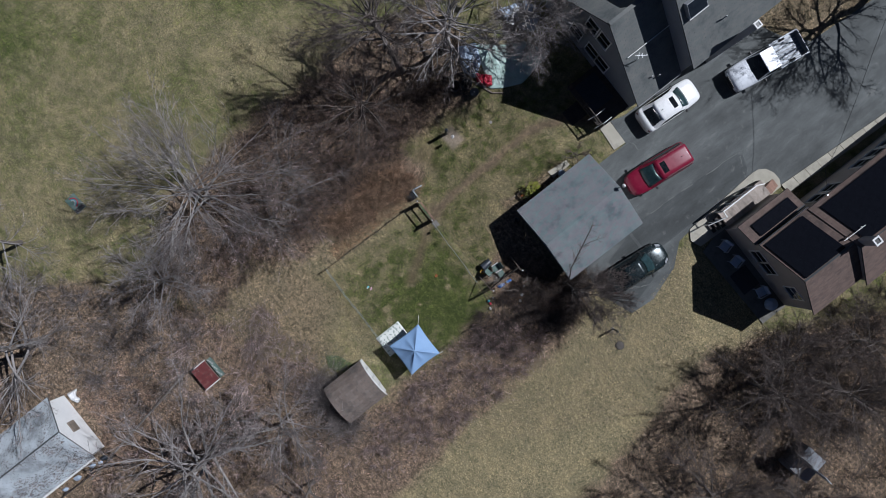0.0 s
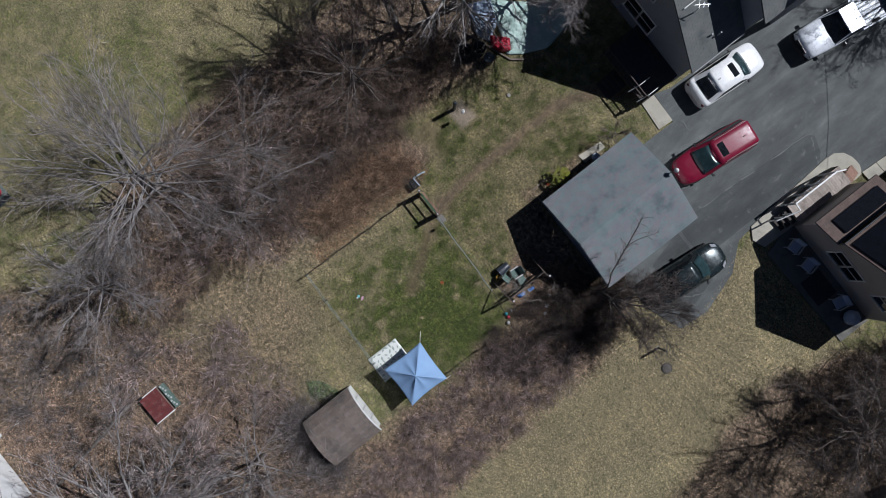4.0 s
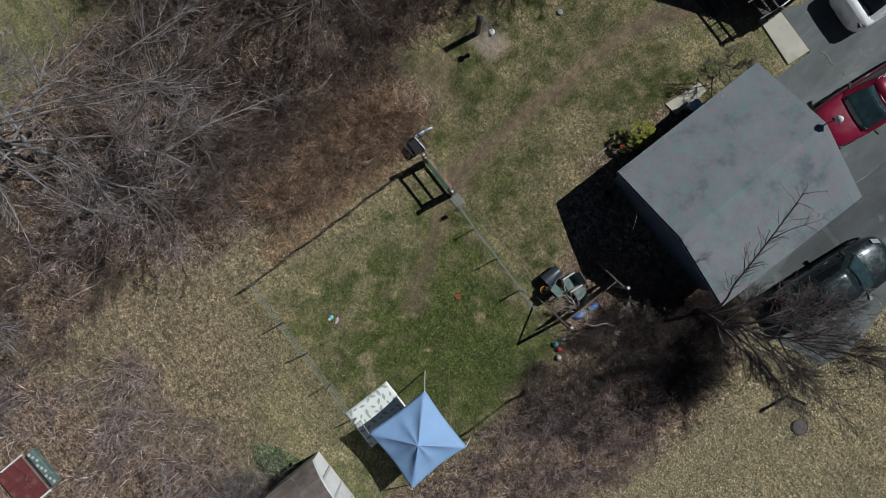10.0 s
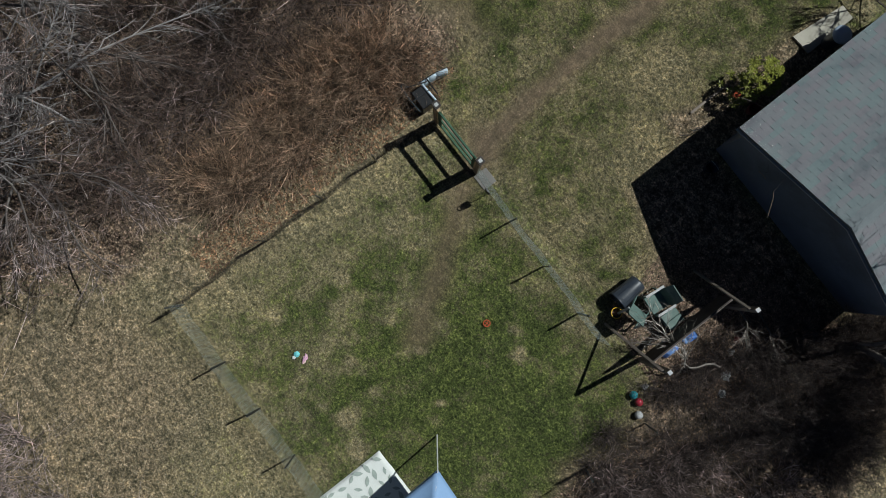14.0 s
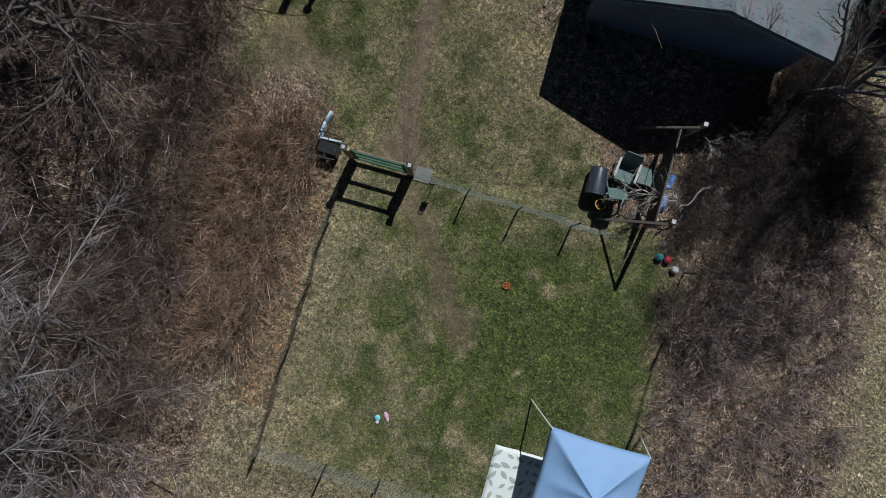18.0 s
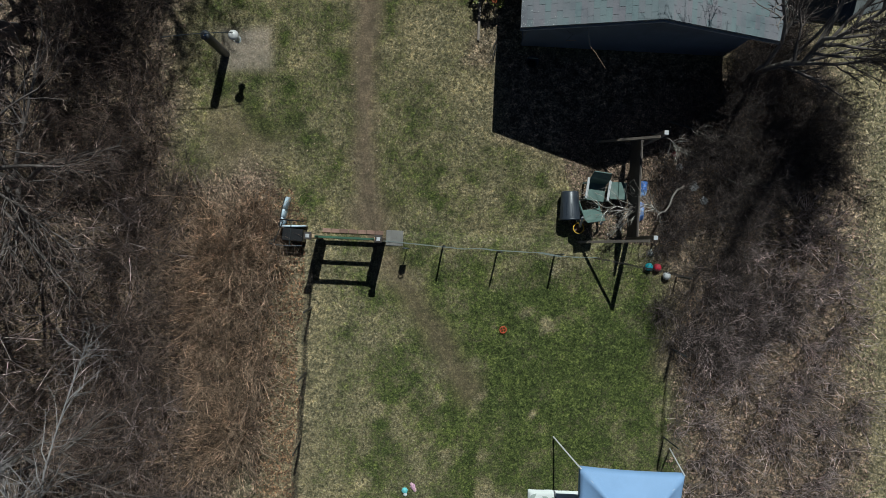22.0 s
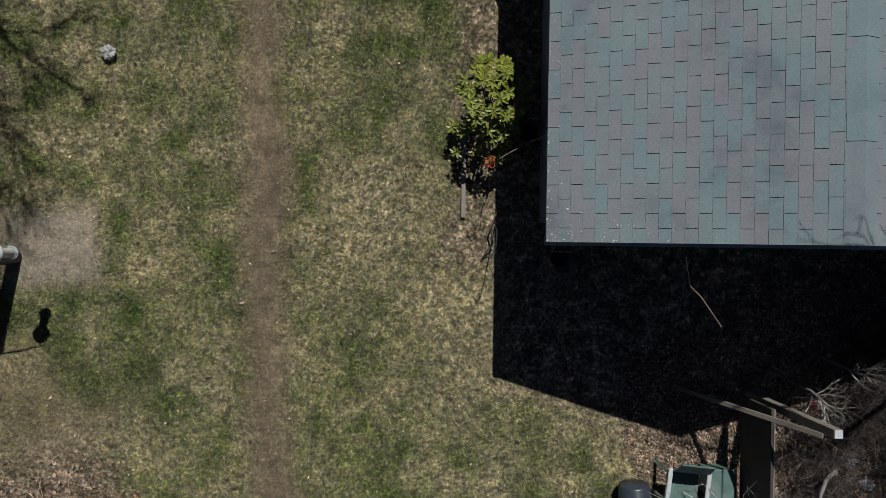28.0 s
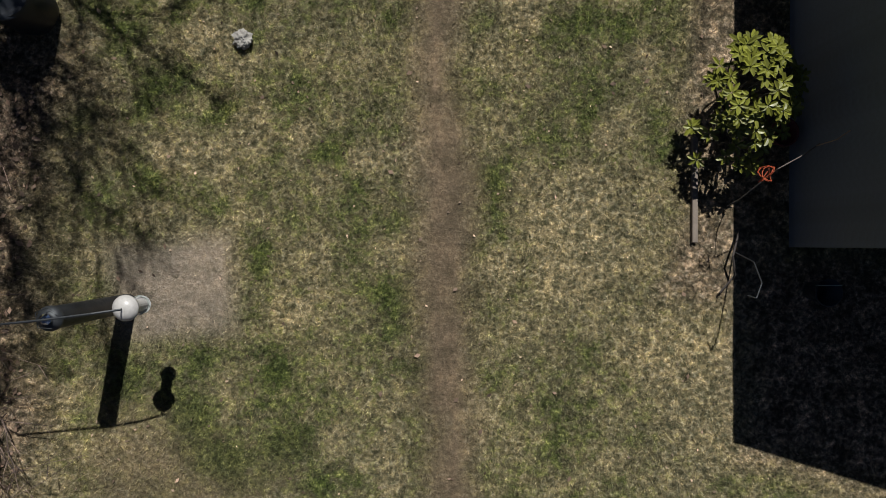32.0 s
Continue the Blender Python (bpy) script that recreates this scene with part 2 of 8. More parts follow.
M["shingle_many"] = two_tone("grey_shingle_field", (0.154, 0.198, 0.202), (0.187, 0.178, 0.194), each=False, flecks=(0.45, 0.45, 0.43))
M["underlay"] = surface("roof_underlay", (0.07, 0.076, 0.079), 0.95)
M["garage_underlay"] = surface("worn_garage_underlay", (0.12, 0.13, 0.135), 0.95)
M["roof_grey"] = two_tone("weathered_grey_shingle", (0.135, 0.148, 0.146), (0.155, 0.16, 0.156), each=False)
M["roof_brown"] = two_tone("brown_shingle", (0.12, 0.085, 0.072), (0.16, 0.115, 0.098), each=False)
M["roof_pale"] = surface("pale_worn_shingle", (0.43, 0.47, 0.5), 0.9, var=0.4, coarse=0.5, fine=25, bump=0.4, stain=(0.13, 0.135, 0.14))
M["membrane"] = surface("white_roof_membrane", (0.8, 0.8, 0.79), 0.6, var=0.06, coarse=1.0, fine=12, bump=0.2)
M["siding_grey"] = surface("grey_siding", (0.25, 0.26, 0.28), 0.75, var=0.1, coarse=0.8, fine=20)
M["siding_taupe"] = surface("taupe_siding", (0.42, 0.38, 0.35), 0.75, var=0.1, coarse=0.8, fine=20)
M["siding_garage"] = surface("garage_clapboard", (0.135, 0.16, 0.2), 0.7, var=0.15, coarse=1.2, fine=25, stain=(0.1, 0.115, 0.14))
M["white_paint"] = surface("white_paint", (0.78, 0.78, 0.76), 0.55, var=0.08, coarse=2, fine=30, stain=(0.6, 0.59, 0.56))
M["grey_paint"] = surface("grey_paint", (0.35, 0.36, 0.37), 0.6, var=0.1)
M["glass"] = glass_dark("window_glass")
M["solar"] = surface("solar_cell", (0.008, 0.009, 0.013), 0.2, var=0.2, coarse=3, fine=12, bump=0.02)
M["solar"].node_tree.nodes["Principled BSDF"].inputs["Specular IOR Level"].default_value = 0.15
M["alu"] = surface("aluminium", (0.55, 0.56, 0.58), 0.35, 1.0, var=0.1)
M["steel_dark"] = surface("dark_steel", (0.06, 0.065, 0.07), 0.45, 0.6, var=0.25)
M["black_plastic"] = surface("black_plastic", (0.018, 0.02, 0.024), 0.42, var=0.25, coarse=4)
M["navy_plastic"] = surface("charcoal_plastic", (0.026, 0.032, 0.043), 0.38, var=0.2, coarse=5, stain=(0.04, 0.047, 0.058))
M["green_plastic"] = surface("faded_green_plastic", (0.10, 0.155, 0.135), 0.55, var=0.25, coarse=5, stain=(0.17, 0.21, 0.19))
M["green_paint"] = surface("green_paint", (0.035, 0.10, 0.055), 0.6, var=0.3, coarse=4)
M["wood_grey"] = surface("weathered_wood", (0.2, 0.165, 0.135), 0.85, var=0.3, coarse=3, fine=45, bump=0.5, each=0.2)
M["wood_tan"] = surface("tan_wood", (0.42, 0.31, 0.19), 0.8, var=0.2, coarse=5, fine=45, bump=0.4, each=0.12)
M["wood_post"] = surface("weathered_tan_post", (0.25, 0.19, 0.125), 0.85, var=0.3, coarse=4, fine=45, bump=0.4)
M["wood_deck"] = surface("bleached_deck_board", (0.36, 0.31, 0.27), 0.85, var=0.25, coarse=3, fine=45, bump=0.4, each=0.2, stain=(0.24, 0.2, 0.17))
M["pink_toy"] = surface("pastel_rag", (0.62, 0.36, 0.5), 0.85, var=0.5, coarse=18, fine=60, stain=(0.75, 0.68, 0.35))
M["cyan_toy"] = surface("cyan_plush", (0.2, 0.6, 0.62), 0.8, var=0.15, coarse=10)
M["wood_dark"] = surface("dark_wood", (0.055, 0.045, 0.04), 0.8, var=0.35, coarse=3, fine=40, bump=0.5)
M["brick"] = surface("red_brick", (0.26, 0.16, 0.12), 0.9, var=0.25, coarse=6, fine=50, bump=0.5, each=0.3)
M["canvas"] = surface("pale_blue_canopy_fabric", (0.245, 0.385, 0.61), 0.7, var=0.05, coarse=2, fine=120, bump=0.1)
M["cloth"] = surface("white_tablecloth", (0.72, 0.74, 0.7), 0.75, var=0.05, coarse=2, fine=60, bump=0.1)
M["leafprint"] = surface("grey_green_print", (0.36, 0.41, 0.37), 0.75, var=0.15, coarse=10, fine=60)
M["bark"] = surface("grey_bark", (0.17, 0.145, 0.125), 0.9, var=0.35, coarse=3, fine=25, bump=0.8, dist=0.02, stain=(0.3, 0.28, 0.26))
M["twig_grey"] = twig_material("grey_twigs", (0.05, 0.043, 0.041), (0.235, 0.208, 0.2))
M["limb_grey"] = surface("pale_grey_limb", (0.3, 0.278, 0.268), 0.85, var=0.3, coarse=2.5, fine=40, bump=0.4, stain=(0.2, 0.18, 0.165))
M["limb_dark"] = surface("dark_limb", (0.12, 0.1, 0.09), 0.85, var=0.3, coarse=2.5, fine=40, bump=0.4, stain=(0.2, 0.175, 0.16))
M["twig_brown"] = twig_material("brown_twigs", (0.025, 0.018, 0.016), (0.12, 0.094, 0.084))
M["twig_pink"] = twig_material("rose_brown_brush", (0.045, 0.034, 0.031), (0.37, 0.30, 0.283))
M["twig_tan"] = twig_material("tan_canes", (0.052, 0.034, 0.022), (0.36, 0.258, 0.18))
M["leaf_rust"] = twig_material("rust_leaves", (0.07, 0.035, 0.018), (0.21, 0.115, 0.06), 0.8)
M["twig_rose"] = twig_material("russet_bramble", (0.036, 0.025, 0.02), (0.185, 0.135, 0.112))
M["leaf_litter"] = twig_material("fallen_leaves", (0.06, 0.038, 0.025), (0.23, 0.155, 0.11), 0.8)
M["wire"] = surface("galvanised_wire", (0.40, 0.45, 0.41), 0.55, 0.2, var=0.3)
M["wire_dark"] = surface("rusty_wire", (0.06, 0.05, 0.045), 0.7, 0.2, var=0.3)
M["tyre"] = surface("tyre_rubber", (0.015, 0.015, 0.016), 0.9, var=0.3)
M["car_white"] = surface("white_car_paint", (0.9, 0.9, 0.9), 0.3, var=0.02, coarse=1, fine=5, bump=0, coat=1.0)
M["car_red"] = surface("red_car_paint", (0.2, 0.006, 0.03), 0.38, 0.0, var=0.08, coarse=1, fine=5, bump=0, coat=0.3)
M["car_dark"] = surface("dark_teal_grey_car_paint", (0.02, 0.03, 0.032), 0.25, 0.3, var=0.1, coarse=1, fine=5, bump=0, coat=1.0)
M["truck_white"] = surface("silver_white_truck_paint", (0.74, 0.77, 0.82), 0.3, 0.1, var=0.05, coarse=1, fine=5, bump=0, coat=1.0)
# bed grey is darkened to take in the tree's shade over it
M["truck_bed"] = surface("shade_grey_truck_bed", (0.2, 0.22, 0.25), 0.4, 0.2, var=0.15, coarse=2, fine=20, stain=(0.14, 0.155, 0.17))
M["lichen"] = surface("lichen_crust", (0.52, 0.53, 0.5), 0.95, var=0.2, coarse=20, fine=80)
M["black_trim"] = surface("black_trim", (0.012, 0.012, 0.013), 0.4, var=0.2)
M["chrome"] = surface("chrome", (0.7, 0.7, 0.72), 0.12, 1.0, var=0.03, bump=0)
# teal of the reflected sky is put into the windscreen's base colour
M["screen"] = glass_dark("windscreen_sky_tint", (0.022, 0.042, 0.046))
M["lamp_clear"] = surface("headlamp_lens", (0.3, 0.31, 0.33), 0.1, var=0.1, bump=0, coat=1.0)
M["lamp_red"] = surface("tail_lamp_lens", (0.13, 0.006, 0.007), 0.15, var=0.1, bump=0, coat=1.0)
M["orange"] = surface("orange_plastic", (0.5, 0.1, 0.04), 0.5, var=0.15)
M["red_plastic"] = surface("red_plastic", (0.45, 0.02, 0.045), 0.4, var=0.15, coarse=5)
M["dark_red"] = surface("dark_red_board", (0.14, 0.03, 0.03), 0.75, var=0.3, coarse=3, stain=(0.2, 0.1, 0.09))
M["teal"] = surface("teal_plastic", (0.03, 0.28, 0.33), 0.4, var=0.15, coarse=5)
M["pale_grey"] = surface("pale_grey_plastic", (0.5, 0.5, 0.5), 0.5, var=0.15, coarse=5)
M["yellow"] = surface("yellow_plastic", (0.65, 0.4, 0.03), 0.45, var=0.2, coarse=6)
M["blue_tarp"] = surface("blue_tarpaulin", (0.09, 0.2, 0.55), 0.45, var=0.35, coarse=5, fine=18, bump=0.6, dist=0.02, stain=(0.35, 0.5, 0.75))
M["mint_tarp"] = surface("pale_mint_tarpaulin", (0.42, 0.56, 0.5), 0.5, var=0.15, coarse=2, fine=12, bump=0.6, dist=0.02, stain=(0.6, 0.66, 0.62))
M["blue_pad"] = surface("pale_blue_cushion", (0.42, 0.5, 0.62), 0.75, var=0.1, coarse=4)
M["chair_pad"] = surface("pale_blue_pad", (0.56, 0.66, 0.74), 0.7, var=0.08, coarse=6, fine=60, bump=0.2)
M["dome"] = surface("frosted_plastic_dome", (0.52, 0.5, 0.48), 0.35, var=0.1, coarse=6)
M["leaf_bright"] = surface("yellow_green_leaf", (0.175, 0.185, 0.026), 0.45, var=0.15, coarse=6, fine=30, bump=0.1, each=0.0, island=0.35)


# ---------------------------------------------------------------- mesh helpers
def big_mesh(name, verts, faces, material, smooth=False):
    """Many faces of one size, from arrays."""
    verts, faces = np.asarray(verts, np.float32), np.asarray(faces, np.int32)
    me = bpy.data.meshes.new(name)
    k = faces.shape[1]
    me.vertices.add(len(verts))
    me.vertices.foreach_set("co", verts.ravel())
    me.loops.add(faces.size)
    me.loops.foreach_set("vertex_index", faces.ravel())
    me.polygons.add(len(faces))
    me.polygons.foreach_set("loop_start", np.arange(len(faces), dtype=np.int32) * k)
    me.polygons.foreach_set("loop_total", np.full(len(faces), k, np.int32))
    me.update()
    me.materials.append(material)
    if smooth:
        me.shade_smooth()
    else:
        me.shade_flat()
    return me


def thing(name, label, category, at=None, group="", kind=""):
    ob = new(name)
    ob.matrix_world = at if at is not None else Matrix.Identity(4)
    return tagged(ob, label, category, group, kind)


def part(name, bm, material, parent, label="", smooth=False, place=None):
    """Links a bmesh (or a mesh) as one mesh object under a thing or a part."""
    if isinstance(bm, bmesh.types.BMesh):
        me = bpy.data.meshes.new(name)
        bmesh.ops.recalc_face_normals(bm, faces=bm.faces)
        bm.to_mesh(me)
        bm.free()
        me.materials.append(material)
        if smooth:
            me.shade_smooth()
    else:
        me = bm
    ob = new(name, me)
    ob.parent = parent
    if place is not None:
        ob.matrix_local = place
    if label:
        tagged(ob, label)
    return ob


def single(name, bm, material, label, category, group="", kind="", smooth=False, at=None):
    ob = part(name, bm, material, None, "", smooth)
    if at is not None:
        ob.matrix_world = at
    return tagged(ob, label, category, group, kind)


def add_box(bm, lo, hi, bevel=0.0, turn=None):
    lo, hi = Vector(lo), Vector(hi)
    c = (lo + hi) / 2
    r = bmesh.ops.create_cube(bm, size=1.0, matrix=Matrix.Translation(c) @ (turn or Matrix.Identity(4)) @ Matrix.Diagonal((*(hi - lo), 1)))
    if bevel:
        edges = {e for v in r["verts"] for e in v.link_edges}
        bmesh.ops.bevel(bm, geom=list(edges), offset=bevel, segments=1, affect="EDGES")
    return bm


def box(lo, hi, bevel=0.0):
    return add_box(bmesh.new(), lo, hi, bevel)


def add_bar(bm, a, b, w, h=None, bevel=0.0):
    """A bar of rectangular section from a to b."""
    a, b = Vector(a), Vector(b)
    q = (b - a).to_track_quat("Z", "Y").to_matrix().to_4x4()
    m = Matrix.Translation((a + b) / 2) @ q @ Matrix.Diagonal((w, h or w, (b - a).length, 1))
    r = bmesh.ops.create_cube(bm, size=1.0, matrix=m)
    if bevel:
        bmesh.ops.bevel(bm, geom=list({e for v in r["verts"] for e in v.link_edges}), offset=bevel, segments=1, affect="EDGES")
    return bm


def bar(a, b, w, h=None, bevel=0.0):
    return add_bar(bmesh.new(), a, b, w, h, bevel)


def add_tube(bm, a, b, r, r2=None, n=10, caps=True):
    a, b = Vector(a), Vector(b)
    q = (b - a).to_track_quat("Z", "Y").to_matrix().to_4x4()
    bmesh.ops.create_cone(bm, cap_ends=caps, segments=n, radius1=r, radius2=r if r2 is None else r2, depth=(b - a).length, matrix=Matrix.Translation((a + b) / 2) @ q)
    return bm


def tube(a, b, r, r2=None, n=10, caps=True):
    return add_tube(bmesh.new(), a, b, r, r2, n, caps)


def add_ring(bm, profile, n=20, at=(0, 0, 0), turn=None):
    """Revolves a profile of (radius, height) about z."""
    m = Matrix.Translation(at) @ (turn or Matrix.Identity(4))
    rows = []
    for r, z in profile:
        rows.append([bm.verts.new(m @ Vector((r * math.cos(i / n * math.tau), r * math.sin(i / n * math.tau), z))) for i in range(n)])
    for a, b in zip(rows, rows[1:]):
        for i in range(n):
            bm.faces.new((a[i], a[(i + 1) % n], b[(i + 1) % n], b[i]))
    return bm


def ring(profile, n=20, at=(0, 0, 0), turn=None):
    return add_ring(bmesh.new(), profile, n, at, turn)


def loft(sections, caps=True):
    """Skins rows of points of equal length, each a closed loop."""
    bm = bmesh.new()
    rows = [[bm.verts.new(p) for p in s] for s in sections]
    n = len(rows[0])
    for a, b in zip(rows, rows[1:]):
        for i in range(n):
            bm.faces.new((a[i], a[(i + 1) % n], b[(i + 1) % n], b[i]))
    if caps:
        bm.faces.new(rows[0][::-1])
        bm.faces.new(rows[-1])
    return bm


def path_tube(points, r, n=5, r2=None):
    pts = [Vector(p) for p in points]
    bm = bmesh.new()
    r2 = r if r2 is None else r2
    for i, (a, b) in enumerate(zip(pts, pts[1:])):
        k = len(pts) - 1
        add_tube(bm, a, b, r + (r2 - r) * i / k, r + (r2 - r) * (i + 1) / k, n)
    return bm


def skin(points, radii, n=8):
    """One bent, tapering limb: rings of corners along a line, skinned."""
    pts = [Vector(p) for p in points]
    rows = []
    for i, (p, r) in enumerate(zip(pts, radii)):
        d = (pts[min(i + 1, len(pts) - 1)] - pts[max(i - 1, 0)]).normalized()
        u = d.cross(Vector((0.31, 0.95, 0.02))).normalized()
        v = d.cross(u)
        rows.append([p + (u * math.cos(k / n * math.tau) + v * math.sin(k / n * math.tau)) * r for k in range(n)])
    return loft(rows)


def slab(poly, z0, z1):
    """An upright prism on a plan polygon."""
    bm = bmesh.new()
    low, high = [bm.verts.new((x, y, z0)) for x, y in poly], [bm.verts.new((x, y, z1)) for x, y in poly]
    n = len(poly)
    bm.faces.new(high)
    bm.faces.new(low[::-1])
    for i in range(n):
        bm.faces.new((low[i], low[(i + 1) % n], high[(i + 1) % n], high[i]))
    return bm


# ---------------------------------------------------------------- noise and regions
def value_noise(x, y, scale, seed):
    """Smooth noise in 0..1 over arrays."""
    rng = np.random.default_rng(seed)
    table = rng.random((256, 256))
    u, v = x / scale + 1000.0, y / scale + 1000.0
    i, j = np.floor(u).astype(int), np.floor(v).astype(int)
    f, g = u - i, v - j
    f, g = f * f * (3 - 2 * f), g * g * (3 - 2 * g)
    a, b = table[i % 256, j % 256], table[(i + 1) % 256, j % 256]
    c, d = table[i % 256, (j + 1) % 256], table[(i + 1) % 256, (j + 1) % 256]
    return (a * (1 - f) + b * f) * (1 - g) + (c * (1 - f) + d * f) * g


def fractal(x, y, scale, seed, octaves=4):
    out, total = 0.0, 0.0
    for k in range(octaves):
        out = out + value_noise(x, y, scale / 2**k, seed + k) * 0.6**k
        total += 0.6**k
    return out / total


def inside(x, y, poly):
    """Signed distance to a polygon: positive inside."""
    x, y = np.asarray(x, float), np.asarray(y, float)
    d, hit = np.full(x.shape, 1e9), np.zeros(x.shape, bool)
    n = len(poly)
    for k in range(n):
        (ax, ay), (bx, by) = poly[k], poly[(k + 1) % n]
        ex, ey = bx - ax, by - ay
        s = np.clip(((x - ax) * ex + (y - ay) * ey) / (ex * ex + ey * ey + 1e-12), 0, 1)
        d = np.minimum(d, np.hypot(x - ax - s * ex, y - ay - s * ey))
        cross = ((ay > y) != (by > y)) & (x < (bx - ax) * (y - ay) / (by - ay + 1e-12) + ax)
        hit ^= cross
    return np.where(hit, d, -d)


def soft(d, width):
    return np.clip(d / width + 0.5, 0, 1)


WOOD_WEST = [(-5.4, -11.7), (-2.9, -8.5), (-2.45, -3), (-2.3, 0), (-2.7, 1.6), (-5.2, 1.4), (-5.0, 3.5), (-4.6, 6.8), (-7.1, 9.4), (-11.6, 9.1), (-12.6, 3.6), (-12.6, -3.9), (-12.0, -12.5), (-7.9, -18), (-3.5, -15.2)]
WOOD_SOUTH = [(-16, -27), (-8.5, -17.5), (-3.5, -15.2), (0.1, -14.9), (2.2, -11.5), (4.2, -12.3), (7.4, -12.2), (7.6, -5), (7.3, -1.2), (6.2, 0.6), (5.0, 0.5), (4.6, 1.9), (4.9, 3.2), (8.6, 4.6), (11, 4.9), (11.9, 2.3), (12.3, -4.4), (13.3, -13.3), (14, -45), (-16, -45)]
WOOD_EAST = [(22, -8), (19.6, 4.5), (18.4, 9.4), (20.5, 14.2), (24, 21), (45, 30), (60, -8)]
YARD = [(-1.6, 0.0), (7.4, -0.3), (7.3, -7.4), (-1.7, -7.4)]
PATH_LINE = [(0.0, 0.2), (-0.35, 1.6), (-0.55, 4.4), (-0.68, 8.9), (0.2, 11.5), (1.5, 12.8)]


def near_line(x, y, pts):
    d = np.full(np.shape(x), 1e9)
    for (ax, ay), (bx, by) in zip(pts, pts[1:]):
        ex, ey = bx - ax, by - ay
        s = np.clip(((x - ax) * ex + (y - ay) * ey) / (ex * ex + ey * ey), 0, 1)
        d = np.minimum(d, np.hypot(x - ax - s * ex, y - ay - s * ey))
    return d


def cover_at(x, y):
    """Green, bare earth and leaf litter at places of the ground, each 0..1."""
    wob = (fractal(x, y, 1.6, 11) - 0.5) * 1.6
    n1, n2 = fractal(x, y, 2.6, 21), fractal(x, y, 0.9, 31)
    n3 = fractal(x, y, 0.36, 51, 3)
    far = soft(inside(x, y, [(-60, -20), (-14, -24), (-10, -8), (-12, 6), (-9, 12), (-14, 60), (-60, 60)]), 3)
    meadow = soft(inside(x, y, [(7, -30), (9, 6), (13, 13), (22, 13), (22, -30)]), 2)
    open_field = np.maximum(far, meadow)
    green = 0.45 + 0.12 * (n1 - 0.5) + (0.14 * (n2 - 0.5) + 0.7 * (n3 - 0.5)) * (1 - 0.45 * open_field) + 0.5 * (fractal(x, y, 7.0, 61, 3) - 0.5) * open_field
    yard = soft(inside(x, y, YARD), 0.6)
    mid = np.exp(-(((x - 4.6) / 2.6) ** 2 + ((y + 2.9) / 2.4) ** 2))
    green = green + yard * (0.12 + 0.28 * mid) - 0.2 * yard * np.clip((0.6 - x) / 2.0, 0, 1)
    lawn = soft(inside(x, y, [(-5, 0.4), (4.8, 0.6), (3, 4), (3, 10.5), (4, 12.6), (-3, 11.5)]), 1.5)
    green = green + 0.03 * lawn + 0.12 * lawn * np.exp(-(((x - 2.0) / 1.2) ** 2 + ((y - 8.2) / 1.2) ** 2))
    green = green + 0.02 * far - 0.33 * meadow
    dry_spot = np.exp(-(((x - 1.0) / 0.5) ** 2 + ((y - 5.2) / 0.62) ** 2))
    green = green - 0.3 * np.exp(-(((x - 2.2) / 0.9) ** 2 + ((y - 3.3) / 1.0) ** 2)) - 0.85 * dry_spot - 0.17 * soft(inside(x, y, [(-5, -7.2), (4.4, -7.6), (4.2, -13), (0, -15.5), (-5, -15)]), 1.5)
    green = green - 0.25 * soft(inside(x, y, [(-3.2, -7.5), (-1.3, -7.5), (-1.2, 0.5), (-3.2, 1)]), 0.9)
    tuft = random.Random(64)
    for _ in range(90):
        cx, cy, cr = tuft.uniform(-5, 4.5), tuft.uniform(-6.5, 10.5), tuft.uniform(0.06, 0.17)
        green = green - 0.8 * np.exp(-((x - cx) ** 2 + (y - cy) ** 2) / cr**2)
    for _ in range(110):
        cx, cy, cr = tuft.uniform(-5, 6.5), tuft.uniform(-7, 10.5), tuft.uniform(0.1, 0.22)
        green = green + 0.24 * np.exp(-((x - cx) ** 2 + (y - cy) ** 2) / cr**2)
    dirt = 0.97 * np.clip(1.5 - near_line(x, y, PATH_LINE) / 0.34 + 1.6 * (n2 - 0.5), 0, 1)
    dirt = np.maximum(dirt, 0.75 * np.clip(1.15 - near_line(x, y, [(0.3, -0.3), (1.2, -1.7), (2.4, -3.4)]) / 0.5 + (n2 - 0.5), 0, 1))
    gate = np.clip(1.3 - np.hypot((x + 0.25) / 0.75, (y - 0.75) / 0.6) + 0.6 * (n2 - 0.5), 0, 1)
    dirt = np.maximum(dirt, gate)
    pad = soft(inside(x, y, [(-4.15, 5.15), (-2.85, 5.2), (-2.8, 4.2), (-4.0, 4.1)]) + 0.35 * (n2 - 0.5), 0.22)
    dirt = np.maximum(dirt, 0.95 * pad)
    bare = soft(inside(x, y, [(-4.6, 1.6), (-2.4, 1.9), (-2.3, 2.7), (-4.0, 3.2)]) + 1.2 * (n2 - 0.5), 1.0)
    dirt = np.maximum(dirt, 0.6 * bare)
    litter = np.zeros(np.shape(x))
    for region in (WOOD_WEST, WOOD_SOUTH, WOOD_EAST):
        litter = np.maximum(litter, soft(inside(x, y, region) + wob, 0.9))
    litter = np.maximum(litter, 0.6 * soft(inside(x, y, [(-6, -7.2), (1, -9), (3.4, -12), (0, -15.5), (-6, -15)]) + 1.5 * wob, 2.5))
    litter = np.maximum(litter, 0.5 * soft(inside(x, y, [(-3.4, -7.5), (-1.75, -7.5), (-1.6, 0.2), (-3.0, 0.8)]) + 0.4 * wob, 0.8))
    strip = soft(inside(x, y, [(1.9, 4.6), (2.3, 9.5), (3.3, 9.5), (3.3, 4.6)]) + 0.5 * (n2 - 0.5), 0.3)
    litter = np.maximum(litter, 0.8 * strip)
